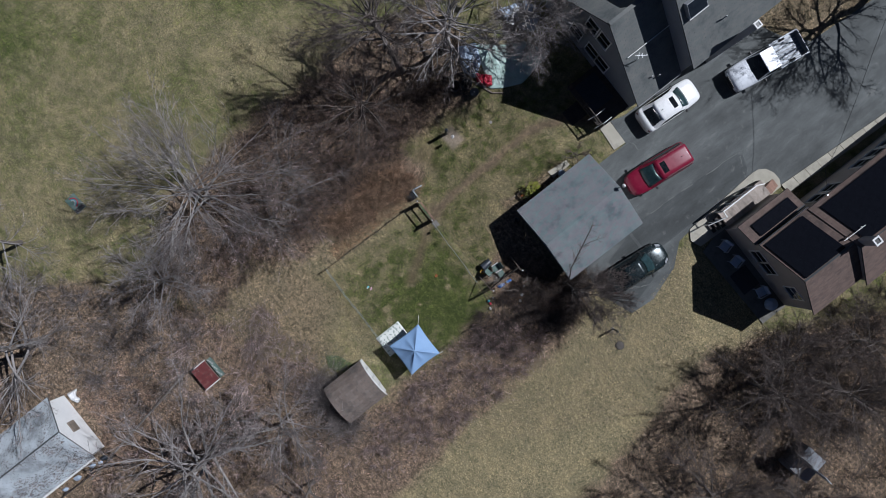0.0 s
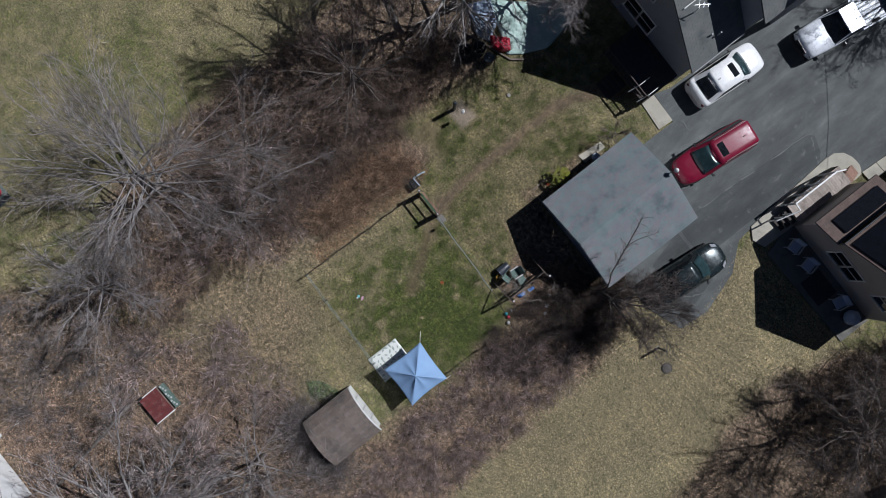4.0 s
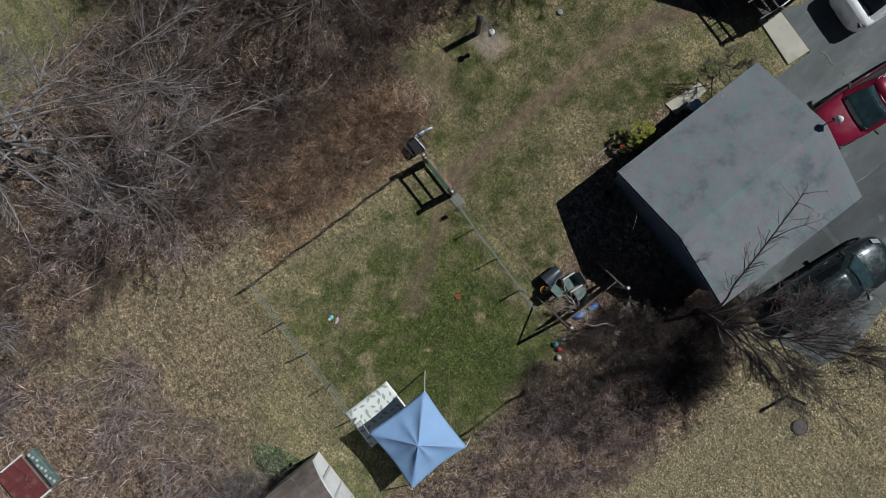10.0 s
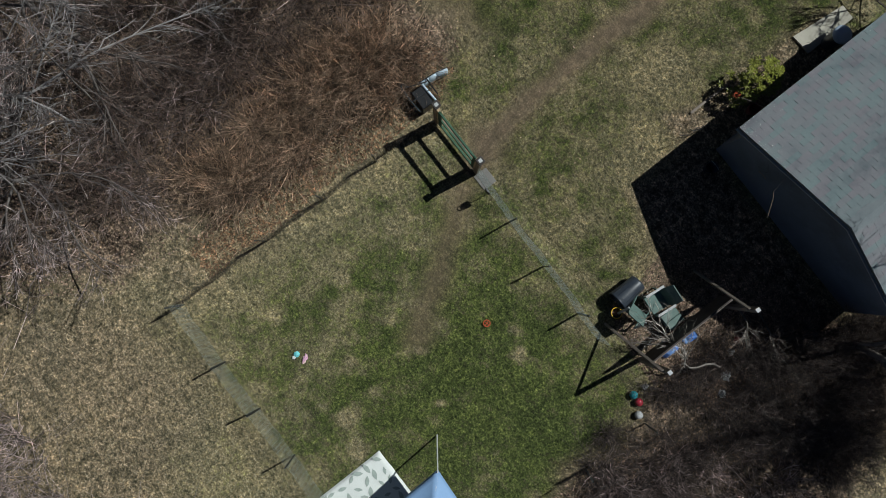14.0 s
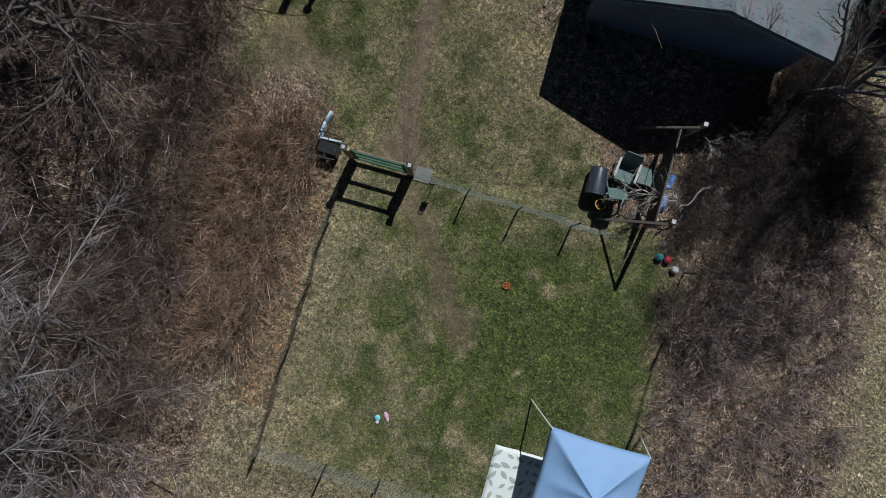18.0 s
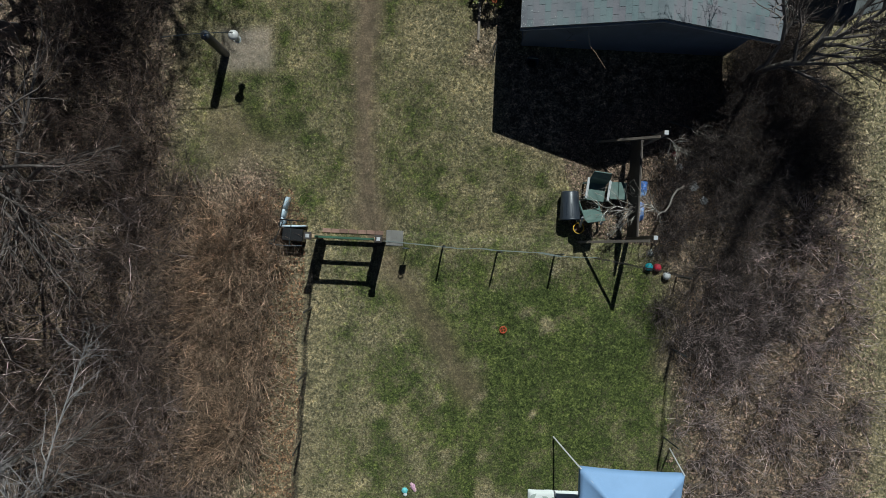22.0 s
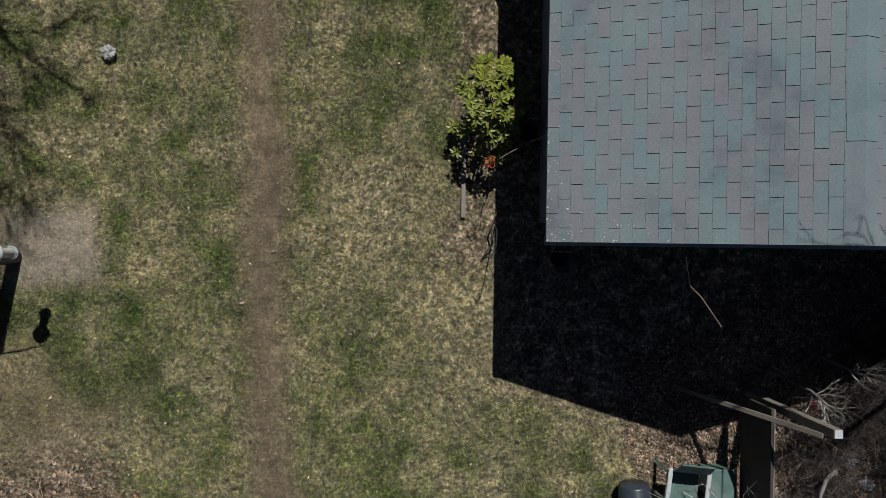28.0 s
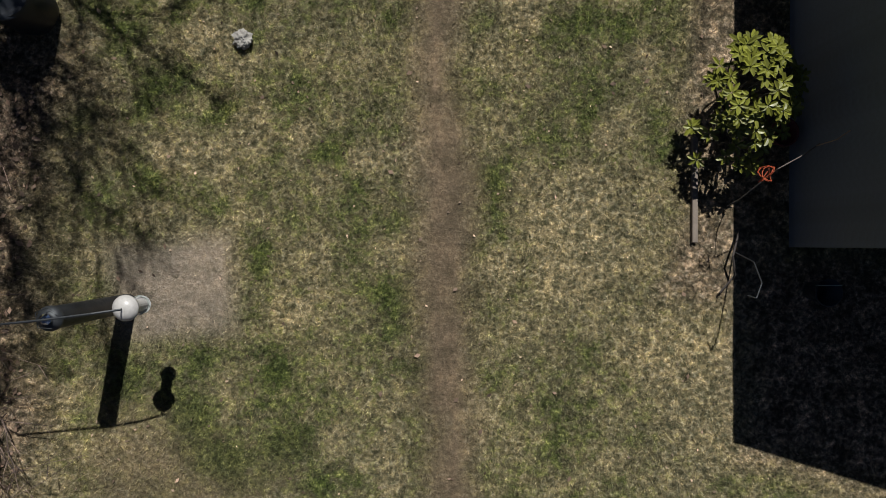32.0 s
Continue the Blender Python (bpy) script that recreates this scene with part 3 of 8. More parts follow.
    litter = np.maximum(litter, soft(inside(x, y, [(2.8, 2.8), (2.8, 5), (8.3, 5), (8.6, 6.4), (10.3, 6.2), (11, 5), (10.6, 2.4), (4.6, 2.2)]) + 0.3 * (n2 - 0.5), 0.6))
    litter = np.maximum(litter, 0.7 * soft(inside(x, y, [(2.5, 25.0), (4.9, 26.0), (6.6, 27.6), (7.2, 36), (2.5, 36)]) + 0.5 * wob, 0.8))
    near = np.clip((75 - np.hypot(x, y)) / 35, 0, 1)
    green, litter = 0.4 + (green - 0.4) * near, litter * near
    return np.clip(green, 0, 1), np.clip(dirt, 0, 1), np.clip(litter, 0, 1)


def ground_height(x, y):
    """Slight unevenness, a few centimetres at most, none under the paving."""
    return (fractal(x, y, 2.2, 41, 3) - 0.5) * 0.05


def put_cover(me, xy):
    g, d, l = cover_at(xy[:, 0], xy[:, 1])
    pad = soft(inside(xy[:, 0], xy[:, 1], [(-4.3, 5.3), (-2.7, 5.4), (-2.6, 4.0), (-4.2, 3.9)]), 0.3)
    col = np.stack([g, d, l, pad], 1).astype(np.float32)
    at = me.color_attributes.new("cover", "FLOAT_COLOR", "POINT")
    at.data.foreach_set("color", col.ravel())


# ---------------------------------------------------------------- ground
def axis(lo, hi, step, reach):
    inner = np.arange(lo, hi + step / 2, step)
    out = np.cumsum(step * 1.35 ** np.arange(1, 40))
    out = out[out < reach]
    return np.concatenate([lo - out[::-1], inner, hi + out])


gx, gy = axis(-34, 30, 0.21, 1500), axis(-34, 34, 0.21, 1500)
X, Y = np.meshgrid(gx, gy)
PAVED = [(4.0, 10.0), (4.05, 13.6), (2.2, 13.7), (2.5, 14.6), (2.7, 25.2), (4.7, 26.2), (6.3, 27.6), (6.9, 36), (40, 36), (40, 30.5), (14.0, 29.2), (13.2, 28.5), (12.75, 20.4), (12.5, 19.0), (11.3, 19.0), (11.3, 13.6), (11.45, 12.4), (12.65, 11.0), (13.45, 8.6), (13.3, 6.9), (11.2, 6.1), (9.4, 6.1), (8.6, 6.6), (8.3, 9.0), (8.3, 10.0)]
level = np.clip(1 - soft(inside(X, Y, PAVED) + 0.4, 0.8), 0, 1) * np.clip(1 - np.hypot(X, Y) / 400, 0, 1)
Z = ground_height(X, Y) * level - 0.012 * (1 - level)
ny, nx = X.shape
idx = np.arange(nx * ny).reshape(ny, nx)
quads = np.stack([idx[:-1, :-1], idx[:-1, 1:], idx[1:, 1:], idx[1:, :-1]], -1).reshape(-1, 4)
gm = big_mesh("ground", np.stack([X, Y, Z], -1).reshape(-1, 3), quads, M["ground"], True)
put_cover(gm, np.stack([X, Y], -1).reshape(-1, 2))
tagged(new("ground", gm), "spring lawn, dry grass, bare earth and leaf litter", "ground", kind="structure")

road = single("road", slab(PAVED, -0.2, 0.02), M["asphalt"], "worn grey asphalt driveway with patches and cracks", "driveway", kind="structure")
part("patch", slab([(8.7, 10.2), (11.0, 10.2), (11.0, 18.4), (10.4, 19.0), (9.5, 19.3), (9.1, 18.9)], 0.0, 0.026), M["asphalt_dark"], road, "darker asphalt patch")
part("patch", slab([(9.6, 7.8), (12.9, 7.6), (12.2, 10.0), (9.0, 10.0)], 0.0, 0.026), M["asphalt_dark"], road)
crack_rng = random.Random(5)
for start, end in (((9.2, 19.2), (10.9, 18.5)), ((4.2, 13.9), (6.2, 14.3)), ((11.6, 7.2), (12.5, 9.0)), ((12.2, 7.0), (11.2, 8.2)), ((8.8, 12.0), (9.15, 19.0))):
    bm = bmesh.new()
    a, b = Vector((*start, 0.028)), Vector((*end, 0.028))
    n = 14
    pts = [a.lerp(b, i / n) + Vector((crack_rng.uniform(-0.06, 0.06), crack_rng.uniform(-0.06, 0.06), 0)) for i in range(n + 1)]
    for p, q in zip(pts, pts[1:]):
        if crack_rng.random() < 0.3:
            continue
        add_bar(bm, p, q, crack_rng.uniform(0.03, 0.09), 0.006)
    part("crack_filler", bm, M["crack"], road, "pale worn crack")


# ---------------------------------------------------------------- roofs, walls, windows
def tab_field(origin, along, up, length, rise, tab=0.305, course=0.14, thick=0.006, seed=1, skip=None, gap=0.009, loose=0.003):
    """Rows of shingle tabs on a slope as arrays of corners and quads: along the eave, up the slope."""
    rng = np.random.default_rng(seed)
    o, a, u = np.array(origin, float), np.array(along, float), np.array(up, float)
    n = np.cross(a, u)
    n = n / np.linalg.norm(n)
    if n[2] < 0:
        n = -n
    rows, cols = int(rise / course), int(length / tab) + 2
    r, c = np.meshgrid(np.arange(rows), np.arange(cols), indexing="ij")
    s0 = (c - (r % 2) * 0.5) * tab + rng.normal(0, loose, r.shape)
    s1 = s0 + tab - gap
    s0, s1 = np.clip(s0, 0, length), np.clip(s1, 0, length)
    keep = s1 - s0 > 0.03
    if skip is not None:
        keep &= ~skip(r, (s0 + s1) / 2)
    r, c, s0, s1 = r[keep], c[keep], s0[keep], s1[keep]
    v0 = r * course + rng.normal(0, loose * 0.6, r.shape)
    v1 = np.minimum(v0 + course * 1.08, rise)
    lift = thick + rng.uniform(0, 0.003, r.shape)
    P = lambda s, v, h: o + s[:, None] * a + v[:, None] * u + h[:, None] * n
    zero = np.full(r.shape, 0.001)
    corners = np.stack([P(s0, v0, zero), P(s1, v0, zero), P(s1, v1, zero), P(s0, v1, zero), P(s0, v0, lift), P(s1, v0, lift), P(s1, v1, zero + 0.002), P(s0, v1, zero + 0.002)], 1)
    k = np.arange(len(r))[:, None, None] * 8
    quads = (np.array([[4, 5, 6, 7], [0, 1, 5, 4], [1, 2, 6, 5], [3, 0, 4, 7]])[None] + k).reshape(-1, 4)
    return corners.reshape(-1, 3), quads


def roof_slope(parent, x_eave, z_eave, x_ridge, z_ridge, y0, y1, material, base, seed, thick=0.12, shingles=True):
    """One slope of a gable roof whose ridge runs along y."""
    bm = bmesh.new()
    pts = [(x_eave, z_eave), (x_ridge, z_ridge), (x_ridge, z_ridge - thick), (x_eave, z_eave - thick)]
    a, b = [bm.verts.new((x, y0, z)) for x, z in pts], [bm.verts.new((x, y1, z)) for x, z in pts]
    bm.faces.new(a)
    bm.faces.new(b[::-1])
    for i in range(4):
        bm.faces.new((a[i], a[(i + 1) % 4], b[(i + 1) % 4], b[i]))
    deck = part("roof_slope", bm, base, parent)
    if shingles:
        run = Vector((x_ridge - x_eave, 0, z_ridge - z_eave))
        v, f = tab_field((x_eave, y0, z_eave), (0, 1, 0), run.normalized(), y1 - y0, run.length, seed=seed)
        tagged(part("shingle_field", big_mesh("shingle_field", v, f, material), material, deck), kind="stuff")
    return deck


def gable_wall(parent, y, out, x0, x1, eave, xr, zr, material, name="wall"):
    """An end wall with its gable at y; out is +1 or -1, the way it faces."""
    t = 0.16
    bm = bmesh.new()
    pts = [(x0, -0.1), (x1, -0.1), (x1, eave), (xr, zr), (x0, eave)]
    a, b = [bm.verts.new((x, y, z)) for x, z in pts], [bm.verts.new((x, y - out * t, z)) for x, z in pts]
    bm.faces.new(a)
    bm.faces.new(b[::-1])
    for i in range(5):
        bm.faces.new((a[i], a[(i + 1) % 5], b[(i + 1) % 5], b[i]))
    return part(name, bm, material, parent)


def side_wall(parent, x, out, y0, y1, top, material, base=-0.1):
    t = 0.16
    return part("wall", box((min(x, x - out * t), y0, base), (max(x, x - out * t), y1, top)), material, parent)


def clapboards(wall, x, out, y0, y1, z0, z1, material, step=0.11):
    """Lapped boards on a wall that faces along x, each a piece of its own."""
    me = None
    for k in range(int((z1 - z0) / step)):
        if me is None:
            bm = bmesh.new()
            add_box(bm, (0, y0, 0), (0.014 * out, y1, step * 0.96))
            for v in bm.verts:
                if v.co.z > step * 0.5 and abs(v.co.x) > 0.001:
                    v.co.x *= 0.3
            me = bpy.data.meshes.new("clapboard")
            bmesh.ops.recalc_face_normals(bm, faces=bm.faces)
            bm.to_mesh(me)
            bm.free()
            me.materials.append(material)
        part("clapboard", me, material, wall, place=Matrix.Translation((x, 0, z0 + k * step)))


def window(parent, at, face, w, h, frame_mat=None, panes=2):
    """A window on a wall that faces 'x', '-x', 'y' or '-y': frame, sill and panes."""
    turn = {"-y": 0, "x": 90, "y": 180, "-x": 270}[face]
    m = Matrix.Translation(at) @ pose(0, 0, 0, 0, 0, turn)
    frame_mat = frame_mat or M["white_paint"]
    bm = bmesh.new()
    for lo, hi in (((-w / 2 - 0.08, -0.05, h / 2), (w / 2 + 0.08, 0.01, h / 2 + 0.09)), ((-w / 2 - 0.08, -0.05, -h / 2 - 0.06), (-w / 2, 0.01, h / 2)), ((w / 2, -0.05, -h / 2 - 0.06), (w / 2 + 0.08, 0.01, h / 2))):
        add_box(bm, lo, hi)
    for i in range(1, panes):
        z = -h / 2 + h * i / panes
        add_box(bm, (-w / 2, -0.04, z - 0.025), (w / 2, 0.01, z + 0.025))
    fr = part("window", bm, frame_mat, parent, "white-framed sash window", place=m)
    part("sill", box((-w / 2 - 0.1, -0.1, -h / 2 - 0.11), (w / 2 + 0.1, 0.01, -h / 2 - 0.06)), frame_mat, fr)
    for i in range(panes):
        z0 = -h / 2 + h * i / panes + (0.025 if i else -0.05)
        z1 = -h / 2 + h * (i + 1) / panes - (0.025 if i < panes - 1 else 0)
        part("pane", box((-w / 2, -0.022, z0), (w / 2, -0.01, z1)), M["glass"], fr, "dark window glass")
    return fr


def solar_panel(house, o, along, up, w, h):
    """A framed panel on a slope, its corner at o."""
    a, u = Vector(along).normalized(), Vector(up).normalized()
    n = a.cross(u)
    if n.z < 0:
        n = -n
    m = Matrix((a, u, n)).transposed().to_4x4()
    m.translation = Vector(o) + n * 0.06
    p = part("solar_panel", box((0, 0, 0), (w, h, 0.03)), M["solar"], house, "black framed solar panel", place=m)
    for i in range(2):
        part("cell_sheet", box((0.03 + i * w / 2, 0.03, 0.03), (w / 2 - 0.01 + i * (w / 2 - 0.02), h - 0.03, 0.034)), M["solar"], p)
    return p


# ---------------------------------------------------------------- garage
GX0, GX1, GY0, GY1, GE, GR, GRX = 3.0, 8.62, 4.8, 10.65, 2.27, 3.28, 5.78
garage = thing("garage", "small grey clapboard garage with a worn grey-green shingle roof", "garage")
gable_wall(garage, GY0 + 0.3, -1, GX0 + 0.3, GX1 - 0.3, GE + 0.03, GRX, GR - 0.1, M["siding_garage"])
gable_wall(garage, GY1 - 0.14, 1, GX0 + 0.3, GX1 - 0.3, GE + 0.03, GRX, GR - 0.1, M["siding_garage"])
gw = side_wall(garage, GX0 + 0.3, -1, GY0 + 0.46, GY1 - 0.3, GE - 0.06, M["siding_garage"])
clapboards(gw, GX0 + 0.3, -1, GY0 + 0.31, GY1 - 0.15, 0.12, GE - 0.12, M["siding_garage"])
side_wall(garage, GX1 - 0.3, 1, GY0 + 0.46, GY1 - 0.3, GE - 0.06, M["siding_garage"])
west_slope = roof_slope(garage, GX0, GE, GRX, GR, GY0, GY1, M["shingle"], M["garage_underlay"], 3, 0.07, False)
east_slope = roof_slope(garage, GX1, GE, GRX, GR, GY0, GY1, M["shingle_many"], M["garage_underlay"], 4, 0.07, False)
east_run = Vector((GRX - GX1, 0, GR - GE))
ev, ef = tab_field((GX1, GY0, GE), (0, 1, 0), east_run.normalized(), GY1 - GY0, east_run.length, 0.305, 0.1268, seed=4, gap=0.005, loose=0.001)
tagged(part("shingle_field", big_mesh("shingle_field", ev, ef, M["shingle_many"]), None, east_slope), kind="stuff")
for x, y in ((GX0 + 0.02, -1), (GX1 - 0.02, 1)):
    part("fascia", box((min(x, x - 0.03 * y), GY0 + 0.01, GE - 0.17), (max(x, x - 0.03 * y), GY1 - 0.01, GE - 0.075)), M["siding_garage"], garage)
for y in (GY0, GY1 - 0.03):
    for xe in (GX0, GX1):
        part("rake_board", bar((xe, y + 0.015, GE - 0.115), (GRX, y + 0.015, GR - 0.115), 0.1, 0.028), M["grey_paint"], garage)
gdoor = part("garage_door", box((GX0 + 1.0, GY1 - 0.14, 0.02), (GX1 - 1.0, GY1 - 0.1, 2.05)), M["white_paint"], garage, "white panelled overhead door")
for k in range(4):
    part("panel", box((GX0 + 1.1, GY1 - 0.1, 0.08 + k * 0.5), (GX1 - 1.1, GY1 - 0.085, 0.5 + k * 0.5)), M["white_paint"], gdoor)
side_door = part("side_door", box((GX0 + 0.26, 8.6, 0.05), (GX0 + 0.302, 9.45, 2.05)), M["grey_paint"], garage, "plain grey side door")
part("door_handle", tube((GX0 + 0.2, 9.35, 1.0), (GX0 + 0.26, 9.35, 1.0), 0.03), M["chrome"], side_door)
lamp_arm = part("gable_lamp", path_tube([(5.8, GY1 - 0.02, 2.9), (5.8, GY1 + 0.05, 3.45), (5.82, GY1 + 0.1, 3.72)], 0.022, 6), M["steel_dark"], garage, "dark mast with a white yard lamp on the gable")
part("shade", ring([(0.0, 0.12), (0.06, 0.1), (0.1, 0.04), (0.13, -0.04), (0.12, -0.05)], 14, (5.83, GY1 + 0.12, 3.78)), M["white_paint"], lamp_arm, "white enamel shade", True)
part("bracket", bar((5.7, GY1 + 0.05, 3.6), (5.98, GY1 + 0.12, 3.66), 0.05), M["steel_dark"], lamp_arm)

# ---------------------------------------------------------------- dark grey house beside the drive
dark_house = thing("house", "dark grey house with a weathered grey shingle roof", "house")
gable_wall(dark_house, 15.0, -1, -6.6, 2.3, 2.95, -2.2, 7.1, M["siding_grey"])
side_wall(dark_house, 2.3, 1, 15.16, 32, 2.95, M["siding_grey"])
side_wall(dark_house, -6.6, -1, 15.16, 32, 2.95, M["siding_grey"])
roof_slope(dark_house, 2.55, 2.92, -2.2, 7.42, 14.75, 18.2, M["roof_grey"], M["underlay"], 11)
roof_slope(dark_house, -6.95, 2.92, -2.2, 7.42, 14.75, 18.2, M["roof_grey"], M["underlay"], 12)
gable_wall(dark_house, 18.2, -1, -6.55, 2.5, 4.9, -2.2, 9.35, M["siding_grey"])
side_wall(dark_house, 2.5, 1, 18.36, 32, 4.9, M["siding_grey"], 2.9)
roof_slope(dark_house, 2.8, 4.95, -2.2, 9.68, 18.05, 32.3, M["roof_grey"], M["underlay"], 13)
roof_slope(dark_house, -7.0, 5.0, -2.2, 9.68, 18.05, 32.3, M["roof_grey"], M["underlay"], 14)
side_wall(dark_house, -6.6, -1, 18.36, 32, 4.9, M["siding_grey"], 2.9)
gable_wall(dark_house, 32.0, 1, -6.6, 2.5, 4.9, -2.2, 9.35, M["siding_grey"])
part("ridge_cap", box((-2.32, 14.75, 7.36), (-2.08, 18.05, 7.48)), M["roof_grey"], dark_house)
for x in (-3.0, -1.9):
    window(dark_house, (x, 15.0, 4.6), "-y", 0.85, 1.3)
for x in (-3.7, -2.1, -1.05):
    window(dark_house, (x, 15.0, 1.8), "-y", 0.95, 1.3)
part("gutter", tube((2.56, 14.8, 2.86), (2.56, 18.1, 2.86), 0.06), M["alu"], dark_house)
part("conduit", path_tube([(-0.15, 15.1, 5.6), (-0.15, 18.3, 5.62)], 0.03, 6), M["white_paint"], dark_house, "white conduit across the slope")
antenna = part("antenna", tube((0.25, 15.6, 4.9), (0.25, 15.6, 6.2), 0.025), M["alu"], dark_house, "pale metal roof antenna")
part("boom", bar((0.05, 15.3, 6.15), (0.45, 15.9, 6.15), 0.025), M["alu"], antenna)
for k in range(3):
    part("element", bar((0.02 + k * 0.18, 15.62 + k * 0.1, 6.17), (0.3 + k * 0.1, 15.35 + k * 0.2, 6.17), 0.014), M["alu"], antenna)
chim = part("chimney", box((2.78, 21.2, 0.0), (3.16, 21.58, 7.3), 0.02), M["siding_grey"], dark_house, "tall dark outside chimney with a white cap")
for lo, hi in (((2.76, 21.18, 7.3), (2.85, 21.6, 7.36)), ((3.09, 21.18, 7.3), (3.18, 21.6, 7.36)), ((2.85, 21.18, 7.3), (3.09, 21.27, 7.36)), ((2.85, 21.51, 7.3), (3.09, 21.6, 7.36))):
    part("cap", box(lo, hi, 0.01), M["white_paint"], chim, "white chimney cap")
part("flue", box((2.86, 21.28, 7.3), (3.08, 21.5, 7.32)), M["black_trim"], chim)
skyl = part("skylight", box((0, 0, 0.0), (1.0, 1.3, 0.35), 0.02), M["siding_grey"], dark_house, "raised dark roof window with a pale edge", place=Matrix.Translation((-0.55, 18.4, 8.05)) @ pose(0, 0, 0, 0, 43.4, 0))
part("pane", box((0.05, 0.05, 0.35), (0.95, 1.25, 0.36)), M["glass"], skyl)
part("edge", box((1.0, -0.03, 0.28), (1.05, 1.33, 0.36)), M["white_paint"], skyl, "white edge strip")
for y, x in ((20.6, 1.5), (16.2, 1.6), (16.6, 1.8)):
    part("vent_pipe", tube((x, y, 3.4), (x, y, 6.8 if y > 18 else 4.1), 0.04), M["grey_paint"], dark_house)

porch = thing("porch", "dark open back porch with a railing and steps behind the house", "porch")
part("deck", box((-1.3, 12.6, 0.75), (2.2, 15.0, 0.85)), M["wood_dark"], porch)
part("mat", box((-1.0, 12.9, 0.85), (1.1, 14.6, 0.87), 0.004), M["navy_plastic"], porch, "dark blue mat over the boards")
for x in (-1.2, 0.4, 2.1):
    part("post", box((x - 0.05, 12.65, -0.05), (x + 0.05, 12.75, 1.85)), M["wood_dark"], porch)
for z in (1.2, 1.7):
    part("rail", box((-1.25, 12.62, z), (2.2, 12.68, z + 0.06)), M["wood_dark"], porch)
for k in range(14):
    part("baluster", box((-1.1 + k * 0.24, 12.63, 0.85), (-1.07 + k * 0.24, 12.67, 1.7)), M["wood_dark"], porch)
for k in range(4):
    part("step", box((-0.2, 12.3 - k * 0.27, 0.55 - k * 0.18), (0.9, 12.6 - k * 0.27, 0.6 - k * 0.18)), M["wood_dark"], porch)
for x in (1.35, 2.05):
    part("handrail", path_tube([(x, 13.4, 1.75), (x, 12.7, 1.75), (x - 0.1, 12.2, 1.3)], 0.025, 6), M["white_paint"], porch, "white metal handrail")

# ---------------------------------------------------------------- brown house with solar panels
brown = thing("house", "taupe house with a brown shingle roof carrying solar panels", "house")
gable_wall(brown, 15.3, -1, 14.1, 19.2, 3.75, 16.6, 5.8, M["siding_taupe"])
lean = box((12.7, 15.3, -0.1), (14.1, 15.46, 2.7))
part("wall", lean, M["siding_taupe"], brown)
side_wall(brown, 12.7, -1, 15.46, 19.0, 2.75, M["siding_taupe"])
side_wall(brown, 19.2, 1, 15.46, 18.3, 3.75, M["siding_taupe"])
side_wall(brown, 14.25, -1, 19.06, 32, 3.9, M["siding_taupe"])
side_wall(brown, 19.6, 1, 19.06, 32, 3.8, M["siding_taupe"])
gable_wall(brown, 18.9, -1, 14.25, 19.6, 3.9, 16.95, 6.1, M["siding_taupe"])
gable_wall(brown, 32, 1, 14.25, 19.6, 3.9, 16.95, 6.1, M["siding_taupe"])
roof_slope(brown, 13.9, 3.82, 16.6, 6.0, 15.1, 18.9, M["roof_brown"], M["underlay"], 21)
roof_slope(brown, 19.4, 3.8, 16.6, 6.0, 15.1, 18.9, M["roof_brown"], M["underlay"], 22)
roof_slope(brown, 13.95, 3.95, 16.95, 6.35, 18.75, 32.3, M["roof_brown"], M["underlay"], 23)
roof_slope(brown, 19.9, 3.95, 16.95, 6.35, 18.75, 32.3, M["roof_brown"], M["underlay"], 24)
roof_slope(brown, 12.45, 2.75, 13.9, 3.25, 15.1, 19.1, M["roof_brown"], M["underlay"], 25)
for i in range(3):
    for k in range(2):
        d = 0.22 + i * 1.05
        solar_panel(brown, (13.9 + 0.778 * d, 15.28 + k * 1.46, 3.82 + 0.628 * d), (0, 1, 0), (2.7, 0, 2.18), 1.459, 1.047)
    for k in range(6):
        d = 0.4 + i * 1.1
        solar_panel(brown, (13.95 + 0.781 * d, 19.3 + k * 1.66, 3.95 + 0.625 * d), (0, 1, 0), (3.0, 0, 2.4), 1.658, 1.097)
for i in range(2):
    solar_panel(brown, (12.85, 15.75 + i * 1.45, 2.9), (0, 1, 0), (1.45, 0, 0.5), 1.448, 0.9)
bch = part("chimney", box((16.55, 18.97, 5.7), (16.97, 19.39, 7.4), 0.02), M["siding_taupe"], brown, "square taupe chimney with a white cap")
for lo, hi in (((16.52, 18.94, 7.4), (16.62, 19.42, 7.48)), ((16.9, 18.94, 7.4), (17.0, 19.42, 7.48)), ((16.62, 18.94, 7.4), (16.9, 19.04, 7.48)), ((16.62, 19.32, 7.4), (16.9, 19.42, 7.48))):
    part("cap", box(lo, hi, 0.01), M["white_paint"], bch, "white chimney cap")
part("flue", box((16.63, 19.05, 7.4), (16.89, 19.31, 7.42)), M["black_trim"], bch)
part("conduit", tube((16.15, 18.4, 5.92), (16.17, 19.95, 5.95), 0.022), M["white_paint"], brown, "white pipe over the step of the roofs")
for y in (18.6, 19.7):
    part("pipe_strap", box((16.1, y, 5.6), (16.2, y + 0.05, 5.93)), M["alu"], brown)
window(brown, (15.0, 15.3, 2.0), "-y", 0.9, 1.2)
window(brown, (15.95, 15.3, 2.0), "-y", 0.9, 1.2)
window(brown, (17.9, 15.3, 2.9), "-y", 0.95, 1.15)
for y in (20.4, 21.5, 24.0, 25.1, 26.2, 28.5):
    window(brown, (14.25, y, 2.3), "-x", 0.8, 1.3)
